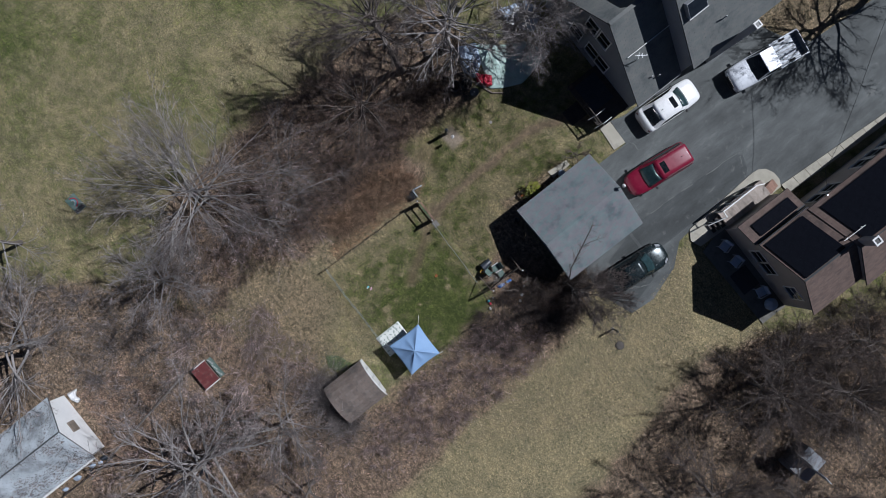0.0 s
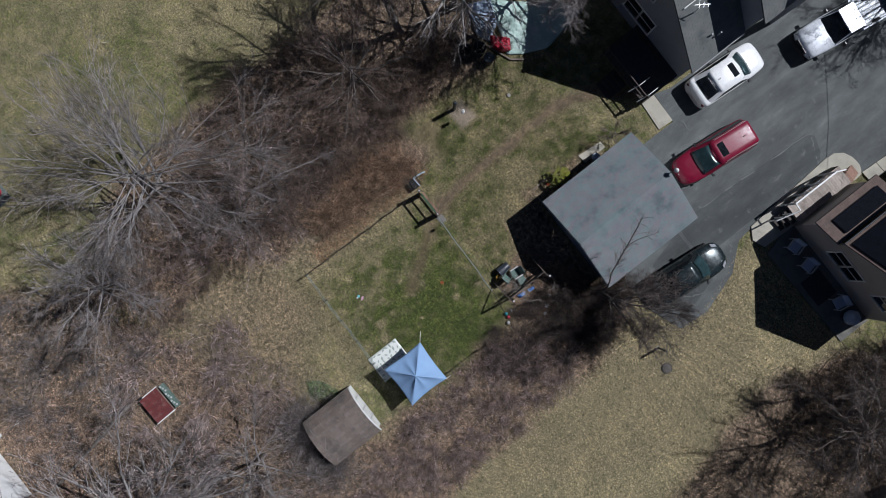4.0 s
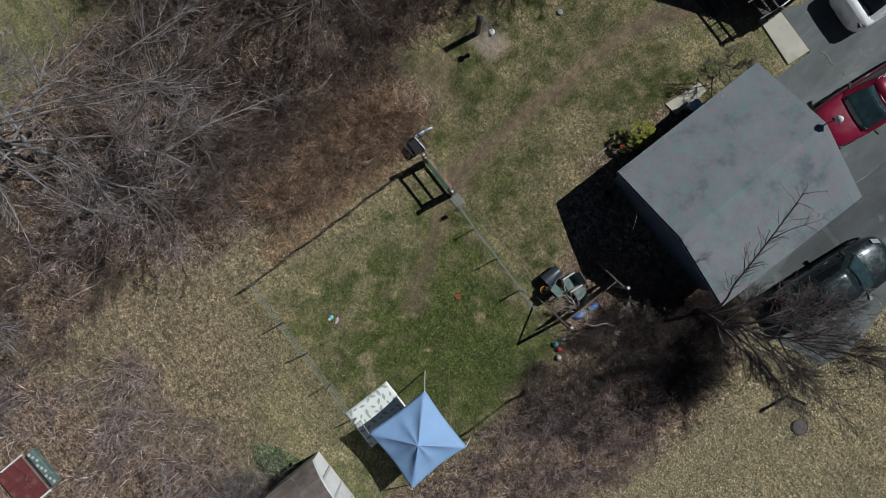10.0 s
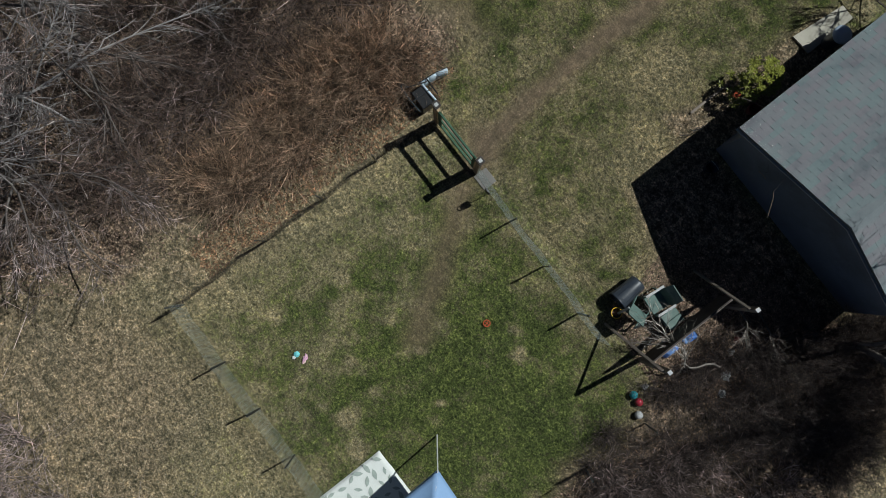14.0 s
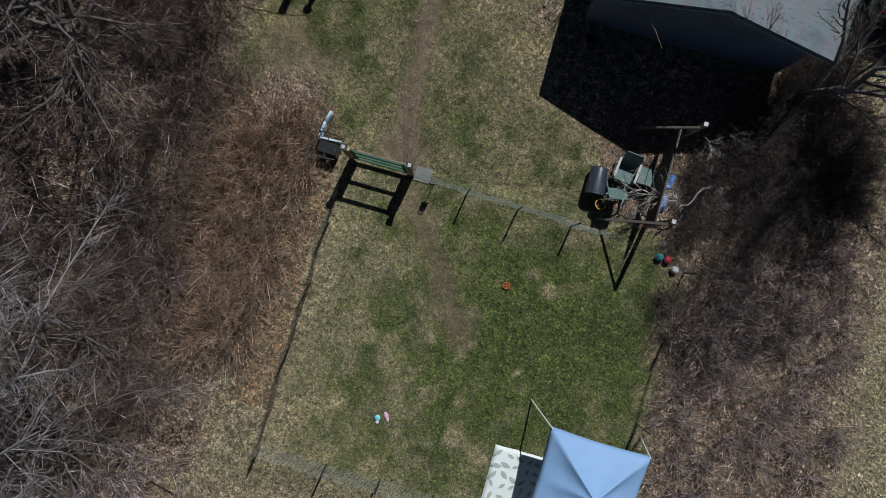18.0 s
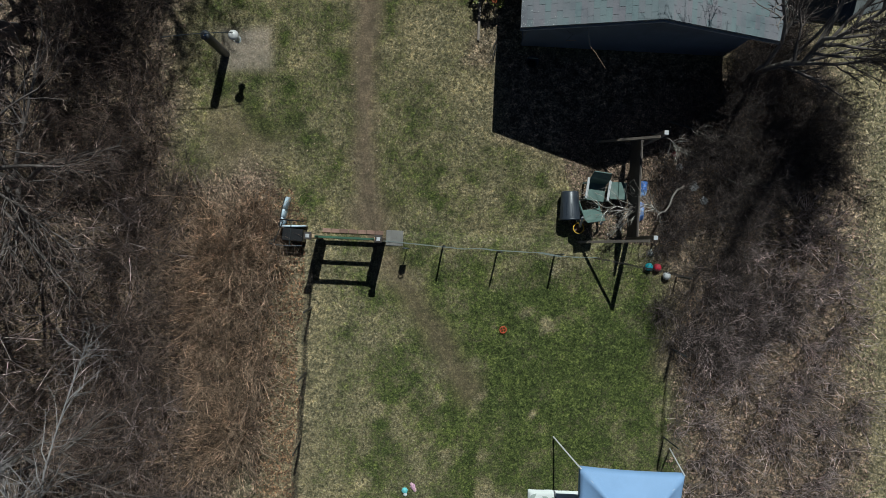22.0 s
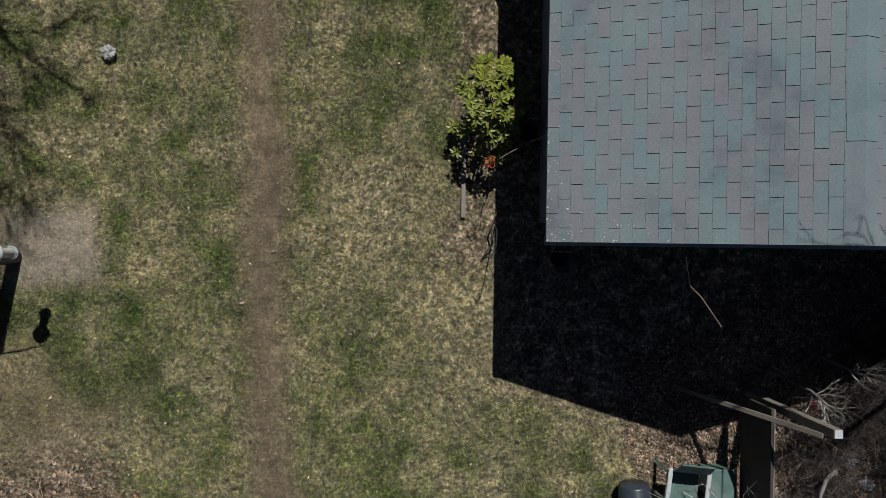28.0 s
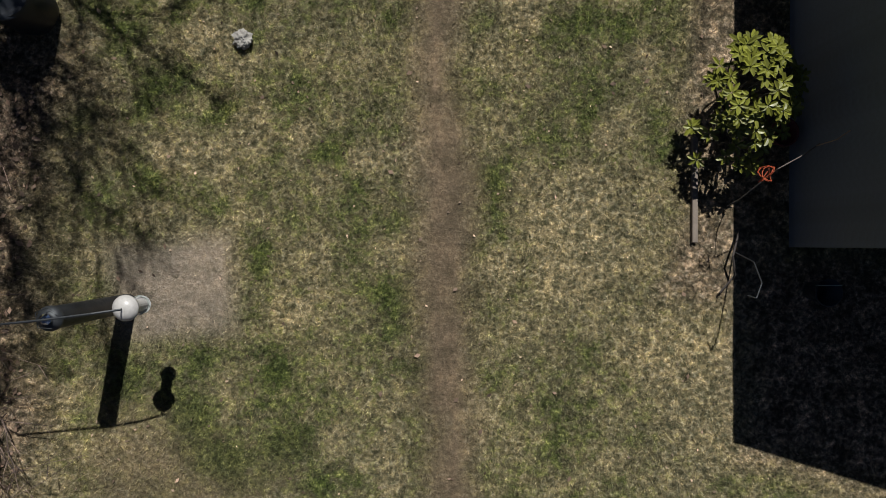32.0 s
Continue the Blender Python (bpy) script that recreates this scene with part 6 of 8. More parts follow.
# ---------------------------------------------------------------- fences
def wire_fence(label, a, b, height, posts, material, post_mat, seed, cell=0.1, sag=0.0):
    """A run of wire mesh on thin steel posts."""
    fence = thing("wire_fence", label, "fence", group="yard fence")
    rng = np.random.default_rng(seed)
    a, b = np.array([*a, 0.0]), np.array([*b, 0.0])
    L = np.linalg.norm(b - a)
    d = (b - a) / L
    nrm = np.array([-d[1], d[0], 0])
    n = int(L / cell)
    s = np.linspace(0, L, n + 1)
    bulge = (fractal(s, s * 0, 0.9, seed) - 0.5) * 0.14
    top = height + (fractal(s, s * 0 + 3, 1.3, seed + 9) - 0.5) * 0.12
    col = a + s[:, None] * d + bulge[:, None] * nrm
    p0, p1 = [], []
    low = col + np.array([0, 0, 0.02])
    high = col + nrm * 0.02 + top[:, None] * np.array([[0, 0, 1.0]])
    p0.append(low), p1.append(high)
    for f in np.linspace(0.03, 1, int(height / cell) + 1):
        row = low * (1 - f) + high * f
        p0.append(row[:-1]), p1.append(row[1:])
    p0, p1 = np.concatenate(p0), np.concatenate(p1)
    r = np.full(len(p0), 0.003 if material == M["wire"] else 0.0022)
    v, q = prisms(p0, p1, r, r)
    tagged(part("wire_mesh", big_mesh("wire_mesh", v, q, material), None, fence), kind="stuff")
    for x, y, h in posts:
        part("post", bar((x, y, -0.1), (x + rng.uniform(-0.03, 0.03), y + rng.uniform(-0.03, 0.03), h), 0.035, 0.03), post_mat, fence, "thin dark steel post")
    return fence


wire_fence("wire mesh fence on thin steel posts beside the gate", (0.2, 0.1), (5.2, -0.05), 1.0, [(1.6, 0.07, 1.08), (2.95, 0.0, 1.08), (4.36, -0.02, 1.08)], M["wire"], M["steel_dark"], 501)
wire_fence("wire mesh fence sagging into the brush", (5.2, -0.05), (7.42, -0.4), 0.9, [(7.42, -0.4, 1.0)], M["wire_dark"], M["steel_dark"], 502)
wire_fence("rusty mesh fence along the western brush", (-1.5, 0.05), (-1.72, -7.45), 0.95, [(-1.55, -1.6, 1.0), (-1.62, -3.2, 1.0), (-1.67, -4.9, 1.0), (-1.68, -7.42, 1.1)], M["wire_dark"], M["steel_dark"], 503, cell=0.08)
wire_fence("mesh fence along the eastern brush", (7.42, -0.4), (7.22, -6.6), 0.9, [(7.4, -2.2, 1.0), (7.3, -4.4, 1.0), (7.22, -6.6, 1.0)], M["wire_dark"], M["steel_dark"], 504)
wire_fence("wire mesh fence at the yard's far end", (-1.68, -7.42), (4.4, -7.52), 1.0, [(0.03, -7.45, 1.1), (1.43, -7.48, 1.1), (2.82, -7.48, 1.1), (4.35, -7.5, 1.1)], M["wire"], M["steel_dark"], 505)

gate = thing("garden_gate", "dark timber gate frame with green rails between two posts", "gate")
for x, lab in ((-1.43, "tan timber post with a dark cap"), (0.14, "")):
    post = part("post", box((x - 0.055, 0.1, -0.1), (x + 0.055, 0.21, 1.62), 0.008), M["wood_post"], gate, lab)
    part("cap", box((x - 0.085, 0.075, 1.62), (x + 0.085, 0.245, 1.66), 0.012), M["wood_dark"], post)
    part("cap_inset", box((x - 0.04, 0.12, 1.66), (x + 0.04, 0.2, 1.67)), M["pale_grey"], post)
for z, w in ((0.12, 0.1), (0.72, 0.09), (1.3, 0.1)):
    part("rail", box((-1.37, 0.125, z), (0.08, 0.175, z + w), 0.006), M["green_paint"], gate, "green painted rail")
for x, w in ((-1.345, 1), (0.055, -1)):
    part("stile", box((x - 0.03, 0.12, 0.1), (x + 0.03, 0.2, 1.42), 0.006), M["wood_tan"], gate, "pale timber stile")
    part("inner_stile", box((x + w * 0.075 - 0.045, 0.125, 0.12), (x + w * 0.075 + 0.045, 0.172, 1.4), 0.006), M["green_paint"], gate, "green painted stile")
threshold = thing("threshold", "row of old red bricks across the gateway", "brick edging")
for k in range(7):
    part("brick", box((-1.36 + k * 0.215, 0.27, -0.02), (-1.16 + k * 0.215, 0.37, 0.035 + 0.005 * (k % 2)), 0.006), M["brick"], threshold)
single("paver", box((0.2, 0.02, -0.02), (0.62, 0.4, 0.03), 0.01), M["paver"], "square grey paver beside the gate", "paver")
# made-up stake, plate and ring in place of a small black shovel
mast = thing("shovel_stand_in", "small black plate on a stake by the fence, standing in for a shovel", "garden stake")
part("stake", tube((0.72, -0.02, -0.05), (0.72, -0.02, 0.75), 0.012), M["steel_dark"], mast)
part("plate", box((0.64, -0.035, 0.52), (0.8, -0.005, 0.78), 0.012), M["black_plastic"], mast)
part("ring", ring([(0.05, -0.01), (0.065, -0.01), (0.065, 0.01), (0.05, 0.01), (0.05, -0.01)], 12, (0.72, -0.02, 0.86), pose(0, 0, 0, 90, 0, 0)), M["alu"], mast)

# ---------------------------------------------------------------- canopy, table
tent = thing("canopy", "pale blue pop-up canopy on slanting white legs", "canopy")
TC = [(4.84, -7.08), (4.88, -4.73), (7.21, -4.79), (7.22, -7.08)]
APEX, TZ = Vector((6.03, -5.88, 2.44)), 1.7


def canopy_top():
    bm = bmesh.new()
    n = 16
    for k in range(4):
        a, b = Vector((*TC[k], TZ)), Vector((*TC[(k + 1) % 4], TZ))
        rows = []
        for i in range(n + 1):
            f = i / n
            row = []
            for j in range(n + 1):
                g = j / n
                p = a.lerp(b, g).lerp(APEX, f)
                dip = math.sin(math.pi * g) * (1 - f)
                wave = math.sin(math.pi * g) if k == 1 else abs(math.sin(2 * math.pi * g)) * 0.9
                p.z -= 0.08 * dip + 0.11 * math.sin(math.pi * f) * (0.25 + 0.75 * wave)
                p.z += 0.012 * noise.noise((p.x * 4, p.y * 4, 3.0))
                inward = (APEX - p) * 0.05 * dip * (1 - f)
                p += Vector((inward.x, inward.y, 0))
                row.append(bm.verts.new(p))
            rows.append(row)
        for r0, r1 in zip(rows, rows[1:]):
            for i in range(n):
                bm.faces.new((r0[i], r0[i + 1], r1[i + 1], r1[i]))
        hem = [bm.verts.new(v.co + Vector((0, 0, -0.2)) + (v.co - APEX).normalized() * 0.01) for v in rows[0]]
        for i in range(n):
            bm.faces.new((rows[0][i], hem[i], hem[i + 1], rows[0][i + 1]))
    bmesh.ops.remove_doubles(bm, verts=bm.verts, dist=0.002)
    return bm


part("top", canopy_top(), M["canvas"], tent, "pale blue fabric roof with folds", True)
for (x, y), (fx, fy) in zip(TC, ((4.5, -7.45), (4.55, -4.5), (7.47, -4.68), (7.5, -7.4))):
    part("leg", bar((fx, fy, -0.02), (x, y, TZ), 0.03, bevel=0.004), M["white_paint"], tent, "white leg")
    part("strut", bar((x, y, TZ - 0.02), (APEX.x, APEX.y, APEX.z - 0.1), 0.02), M["white_paint"], tent)
for k in range(4):
    a, b = (APEX.lerp(Vector((*TC[j % 4], TZ)), 0.86) for j in (k, k + 1))
    part("truss", bar((a.x, a.y, TZ - 0.1), (b.x, b.y, TZ - 0.1), 0.018), M["white_paint"], tent)

pallet = thing("ground_pad", "low pad under the printed cloth beside the canopy", "pad")
part("pad", box((4.04, -7.66, 0.0), (5.5, -5.88, 0.09), 0.03), M["pale_grey"], pallet)
cloth = thing("picnic_cloth", "white picnic cloth printed with grey-green leaves, spread low on the grass", "picnic cloth")


def cloth_mesh():
    """A cloth with slight creases, its edge falling to the grass."""
    bm = bmesh.new()
    nx_, ny_ = 40, 48
    g = []
    for i in range(nx_ + 1):
        row = []
        for j in range(ny_ + 1):
            u, v = i / nx_, j / ny_
            x, y = 3.99 + 1.56 * u, -7.72 + 1.9 * v
            edge = min(u * 1.56, (1 - u) * 1.56, v * 1.9, (1 - v) * 1.9)
            z = 0.03 + 0.075 * min(1.0, edge / 0.07) ** 0.5 + 0.008 * noise.noise((x * 3.1, y * 2.3, 1.0)) + 0.004 * noise.noise((x * 9, y * 8, 4.0))
            row.append(bm.verts.new((x + 0.012 * noise.noise((0, y * 3, 2)), y + 0.015 * noise.noise((x * 3, 0, 5)), z)))
        g.append(row)
    for a, b in zip(g, g[1:]):
        for j in range(ny_):
            bm.faces.new((a[j], b[j], b[j + 1], a[j + 1]))
    return bm


cl = part("cloth", cloth_mesh(), M["cloth"], cloth, "", True)
lr = random.Random(8)
leaf_bm = bmesh.new()
lv = [leaf_bm.verts.new(p) for p in ((0, -0.11, 0), (0.035, -0.05, 0), (0.045, 0.01, 0), (0.025, 0.07, 0), (0, 0.11, 0), (-0.025, 0.07, 0), (-0.045, 0.01, 0), (-0.035, -0.05, 0))]
leaf_bm.faces.new(lv)
leaf_me = bpy.data.meshes.new("printed_leaf")
leaf_bm.to_mesh(leaf_me)
leaf_bm.free()
leaf_me.materials.append(M["leafprint"])
for i in range(6):
    for j in range(7):
        part("printed_leaf", leaf_me, None, cl, place=Matrix.Translation((4.14 + i * 0.25 + lr.uniform(-0.05, 0.05), -7.58 + j * 0.265 + lr.uniform(-0.06, 0.06), 0.117)) @ pose(0, 0, 0, 0, 0, lr.uniform(0, 360)) @ Matrix.Scale(lr.uniform(0.85, 1.3), 4))

# ---------------------------------------------------------------- roof pieces of the garage
run = Vector((GRX - GX0, 0, GR - GE))
up = run.normalized()
nor = Vector((-up.z, 0, up.x))
slope_m = Matrix((Vector((0, 1, 0)), up, nor)).transposed().to_4x4()
TAB, COURSE = 0.305, 0.1268
rows_n = int(run.length / COURSE)
SPLIT = 12 * TAB
wv, wf = tab_field((GX0, GY0, GE), (0, 1, 0), up, GY1 - GY0, run.length, TAB, COURSE, seed=7, skip=lambda r, s: s < SPLIT, gap=0.005, loose=0.001)
tagged(part("shingle_field", big_mesh("shingle_field", wv, wf, M["shingle_many"]), None, west_slope), kind="stuff")


def tab_mesh(w):
    bm = bmesh.new()
    add_box(bm, (0, 0, 0), (w, COURSE * 1.08, 0.007))
    for v in bm.verts:
        if v.co.y > 0.01 and v.co.z > 0.001:
            v.co.z = 0.003
    me = bpy.data.meshes.new("shingle")
    bm.to_mesh(me)
    bm.free()
    me.materials.append(M["shingle"])
    return me


tab_full, tab_half = tab_mesh(TAB - 0.007), tab_mesh(TAB / 2 - 0.007)
sr = random.Random(12)
for r in range(rows_n):
    s = 0.0
    while s < SPLIT - 0.01:
        half_tab = r % 2 and s == 0.0
        w = TAB / 2 if half_tab else TAB
        if s + w > SPLIT + 0.16:
            break
        m = slope_m.copy()
        m.translation = Vector((GX0, GY0 + s + sr.uniform(-0.001, 0.001), GE)) + up * (r * COURSE + sr.uniform(-0.001, 0.001)) + nor * (0.001 + sr.uniform(0, 0.003))
        part("shingle", tab_half if half_tab else tab_full, None, west_slope, place=m)
        s += w
for k in range(6):
    bm = bmesh.new()
    y0, y1 = GY0 + k * 0.975, GY0 + k * 0.975 + 0.975
    for sx in (-1, 1):
        v = [bm.verts.new(p) for p in ((GRX, y0, GR + 0.016), (GRX + sx * 0.15, y0, GR - 0.15 * 0.375 + 0.016), (GRX + sx * 0.15, y1, GR - 0.15 * 0.375 + 0.01), (GRX, y1, GR + 0.01))]
        bm.faces.new(v)
    bmesh.ops.remove_doubles(bm, verts=bm.verts, dist=0.0005)
    ext = bmesh.ops.extrude_face_region(bm, geom=list(bm.faces))
    for v in ext["geom"]:
        if isinstance(v, bmesh.types.BMVert):
            v.co.z -= 0.012
    part("ridge_cap", bm, M["shingle"], garage)


def lichen():
    """Pale crusts on the weathered west eave and south rake."""
    rng = np.random.default_rng(88)
    n = 330
    along = rng.random(n) < 0.7
    d = rng.exponential(0.09, n)
    a = np.where(along, d, rng.uniform(0, 1.3, n))
    b = np.where(along, GY0 + rng.uniform(0.02, 1, n) ** 1.6 * 4.5, GY0 + rng.exponential(0.1, n))
    a, b = np.clip(a, 0.01, 2.6), np.clip(b, GY0 + 0.01, GY1)
    o = np.stack([GX0 + up.x * a, b, GE + up.z * a], 1) + np.array(nor) * 0.0125
    k = np.arange(6) / 6 * math.tau
    size = (0.002 + rng.exponential(0.0022, n).clip(0, 0.008))[:, None] * rng.uniform(0.35, 1.5, (n, 6))
    e1, e2 = np.array([0, 1.0, 0]), np.array(up)
    pts = o[:, None, :] + (size * np.cos(k))[:, :, None] * e1 + (size * np.sin(k))[:, :, None] * e2
    ob = new("lichen", big_mesh("lichen", pts.reshape(-1, 3), np.arange(n * 6).reshape(-1, 6), M["lichen"]))
    tagged(ob, "pale grey lichen crusts on the garage shingles", "lichen", kind="stuff")


lichen()


# ---------------------------------------------------------------- bird feeder on its pole
pole = thing("feeder_pole", "dark stovepipe post with a thin cross arm on bare earth", "feeder pole", Matrix.Translation((-3.92, 4.5, 0)))
part("baffle", ring([(0.098, -0.03), (0.1, 0.6), (0.102, 1.5), (0.094, 1.52), (0.0, 1.525)], 24), M["black_plastic"], pole, "dark metal stovepipe sleeve", True)
part("cap", ring([(0.11, 1.5), (0.11, 1.53), (0.06, 1.56), (0.0, 1.57)], 20), M["steel_dark"], pole, "", True)
part("collar", ring([(0.05, 1.55), (0.05, 1.6), (0.03, 1.62), (0, 1.62)], 12), M["chrome"], pole)
part("arm", path_tube([(-0.95, -0.12, 1.6), (-0.3, -0.03, 1.64), (0, 0, 1.65), (0.4, 0.05, 1.63), (0.62, 0.08, 1.58)], 0.011, 6), M["steel_dark"], pole, "thin bent iron arm")
part("wire_scrap", path_tube([(0.08, 0.05, 1.58), (0.02, 0.1, 1.6), (-0.07, 0.06, 1.62), (-0.06, -0.07, 1.6), (0.05, -0.08, 1.59)], 0.004, 4), M["steel_dark"], pole)
feeder = thing("bird_feeder", "hanging tube bird feeder under a frosted dome", "bird feeder", Matrix.Translation((-3.34, 4.575, 0)))
part("dome", ring([(0.0, 1.47), (0.05, 1.462), (0.09, 1.44), (0.115, 1.4), (0.118, 1.385), (0.11, 1.385), (0.085, 1.43), (0, 1.455)], 24), M["dome"], feeder, "pale frosted dome", True)
part("hanger", tube((0, 0, 1.45), (0, 0, 1.6), 0.006, n=6), M["steel_dark"], feeder)
part("seed_tube", ring([(0.06, 1.05), (0.06, 1.42), (0, 1.42)], 18), M["dome"], feeder, "clear seed tube")
part("tray", ring([(0.0, 1.02), (0.07, 1.02), (0.085, 1.05), (0.08, 1.05), (0.066, 1.03), (0, 1.03)], 18), M["pale_grey"], feeder, "round seed tray", True)
part("perch", path_tube([(0.09 * math.cos(a / 8 * math.tau), 0.09 * math.sin(a / 8 * math.tau), 1.1) for a in range(9)], 0.004, 4), M["wire"], feeder)


def lump(r, seed, squash=0.7, rough=0.35):
    bm = bmesh.new()
    bmesh.ops.create_icosphere(bm, subdivisions=4, radius=r)
    for v in bm.verts:
        k = 1 + rough * noise.noise(v.co * (2.2 / r) + Vector((seed, 0, 0))) + rough * 0.4 * noise.noise(v.co * (6 / r) + Vector((seed, 3, 0))) + rough * 0.2 * noise.noise(v.co * (15 / r) + Vector((seed, 7, 0)))
        v.co *= k
        v.co.z *= squash
    return bm


single("rock", lump(0.095, 3, 0.75, 0.5), M["stone"], "small pale rough rock on the lawn", "rock", at=pose(-2.67, 7.32, 0.06, 0, 0, 20))


# ---------------------------------------------------------------- shrub by the garage wall
def shrub():
    rng = random.Random(31)
    bush = thing("shrub", "yellow-green rhododendron with whorls of glossy leaves", "shrub", Matrix.Translation((2.58, 6.68, 0)))
    leaves = []
    for i in range(84):
        a, r = rng.uniform(0, math.tau), math.sqrt(rng.random())
        x, y = 0.44 * r * math.cos(a), 0.56 * r * math.sin(a)
        z = 0.45 + 0.62 * math.sqrt(max(0, 1 - r * r * 0.85)) * rng.uniform(0.7, 1.05)
        if rng.random() < 0.16:
            x, y, z = x - 0.12, y - 0.32, z * 0.55
        if i % 3 == 0:
            stems = bmesh.new()
            add_tube(stems, (x * 0.2, y * 0.2, 0), (x * 0.7, y * 0.75, z * 0.6), 0.012, 0.008, 5)
            add_tube(stems, (x * 0.7, y * 0.75, z * 0.6), (x, y, z), 0.008, 0.004, 4)
            part("stem", stems, M["wood_dark"], bush)
        n = rng.randint(6, 8)
        tip = Vector((x * 0.5, y * 0.5, 1)).normalized()
        q = tip.to_track_quat("Z", "Y").to_matrix().to_4x4()
        for k in range(n):
            yaw = k / n * math.tau + rng.uniform(-0.2, 0.2)
            L, w, d = rng.uniform(0.085, 0.125), rng.uniform(0.017, 0.025), rng.uniform(-0.5, 0.25)
            m = Matrix.Translation((x, y, z)) @ q @ Matrix.Rotation(yaw, 4, "Z") @ Matrix.Rotation(d, 4, "Y")
            leaves.append([m @ Vector(p) for p in ((0.008, 0, 0), (L * 0.4, -w, 0.008), (L * 0.8, -w * 0.8, 0.004), (L, 0, -0.008), (L * 0.8, w * 0.8, 0.004), (L * 0.4, w, 0.008), (L * 0.5, 0, -0.004))])
    bm = bmesh.new()
    for pts in leaves:
        v = [bm.verts.new(p) for p in pts]
        bm.faces.new((v[0], v[1], v[6])), bm.faces.new((v[1], v[2], v[6])), bm.faces.new((v[2], v[3], v[6]))
        bm.faces.new((v[3], v[4], v[6])), bm.faces.new((v[4], v[5], v[6])), bm.faces.new((v[5], v[0], v[6]))
    crown = part("crown", bm, M["leaf_bright"], bush, "yellow-green leaf whorls")
    tagged(crown, kind="stuff")


shrub()
reel = thing("cord_reel", "tangle of orange cord on a bent dead stem", "cord")
part("stem", path_tube([(3.05, 6.1, 1.0), (2.85, 5.98, 1.08), (2.62, 5.85, 1.05), (2.55, 5.6, 0.4), (2.6, 5.55, 0.0)], 0.006, 5), M["bark"], reel, "dry pale stem")
for k in range(4):
    a0 = k * 1.7
    part("loop", path_tube([(2.5 + 0.06 * math.cos(a0 + t * 0.7), 5.8 + 0.075 * math.sin(a0 * 1.7 + t * 0.7), 1.06 + 0.05 * math.sin(t * 1.3 + k)) for t in range(8)], 0.0045, 5), M["orange"], reel, "orange loop")
part("twig", path_tube([(3.0, 6.07, 1.02), (3.15, 6.12, 1.1), (3.25, 6.2, 1.15)], 0.006, 4), M["twig_tan"], reel)
pot = thing("flower_pot", "dark red clay pot by the garage wall", "pot", Matrix.Translation((3.08, 6.32, 0)))
part("bowl", ring([(0.09, 0.0), (0.14, 0.28), (0.155, 0.3), (0.15, 0.32), (0.13, 0.31), (0.1, 0.06), (0, 0.05)], 18), M["dark_red"], pot, "", True)
bucket2 = thing("bucket", "grey-blue bucket in the garage's shade", "bucket", Matrix.Translation((3.55, 4.62, 0)))
part("shell", ring([(0.1, 0.0), (0.14, 0.32), (0.15, 0.33), (0.14, 0.335), (0.1, 0.02), (0, 0.02)], 18), M["navy_plastic"], bucket2, "", True)
part("handle", path_tube([(0.145 * math.cos(a / 6 * math.pi), 0.08, 0.32 + 0.05 * math.sin(a / 6 * math.pi)) for a in range(7)], 0.005, 4), M["wire"], bucket2)
bin_lid = thing("dustbin", "blue-grey dustbin with a domed lid on the slab", "dustbin", Matrix.Translation((2.95, 8.85, 0.05)))
part("shell", ring([(0.17, 0.0), (0.21, 0.62)], 20), M["navy_plastic"], bin_lid, "", True)
part("lid", ring([(0.225, 0.6), (0.23, 0.64), (0.15, 0.7), (0.0, 0.72)], 20), M["blue_pad"], bin_lid, "pale domed lid", True)
wire_stick = thing("bent_stake", "thin bent wire stake at the lawn's edge", "stake")
part("rod", path_tube([(2.68, 5.05, 0.0), (2.66, 4.95, 0.5), (2.62, 4.75, 0.75), (2.55, 4.6, 0.78), (2.5, 4.62, 0.7)], 0.008, 5), M["steel_dark"], wire_stick)
part("branch", path_tube([(2.72, 5.3, 0.05), (2.6, 5.0, 0.15), (2.65, 4.8, 0.1), (2.5, 4.6, 0.05)], 0.012, 5), M["wood_dark"], wire_stick)
bed_edge = thing("timber_edging", "old timber edging of the narrow bed", "edging")
part("board", box((2.2, 5.15, -0.02), (2.26, 6.3, 0.05), 0.006), M["wood_grey"], bed_edge)
for i, (p0, p1, p2) in enumerate((((4.42, 4.37, 2.62), (4.55, 4.25, 2.6), (4.78, 3.95, 2.55)), ((4.0, 4.62, 2.1), (4.12, 4.63, 2.12), (4.22, 4.64, 2.1)))):
    tw = thing("dead_vine", "bare pale vine tip hanging from the gable", "vine")
    part("tip", path_tube([p0, p1, p2], 0.006, 4), M["twig_tan"], tw)
    part("runner", path_tube([(p0[0], 4.82, 2.2), ((p0[0] + 4.3) / 2, 4.76, p0[2]), p0], 0.003, 3), M["wood_dark"], tw)

# ---------------------------------------------------------------- junk behind the garage
def plank_frame():
    fr = thing("backstop", "timber backstop of two braced posts and a dark board", "backstop")
    for (x, y), (fx, fy) in (((6.27, 2.75), (5.28, 2.82)), ((6.15, 0.47), (4.95, 0.33))):
        post = part("post", box((x - 0.05, y - 0.05, -0.05), (x + 0.05, y + 0.05, 2.15), 0.006), M["wood_grey"], fr, "weathered square post")
        part("post_top", box((x - 0.045, y - 0.045, 2.15), (x + 0.045, y + 0.045, 2.158)), M["pale_grey"], post)
        part("brace", bar((fx, fy, 0.02), (x - 0.06, y - 0.07, 1.98), 0.06, 0.05, 0.004), M["wood_grey"], fr, "raking timber brace")
    board = part("board", bar((6.04, 0.5, 0.79), (6.04, 2.8, 0.79), 0.05, 0.82, 0.004), M["wood_dark"], fr, "wide dark board on edge")
    part("edge", box((6.045, 0.5, 1.2), (6.06, 2.8, 1.212)), M["wood_grey"], board, "worn top edge")


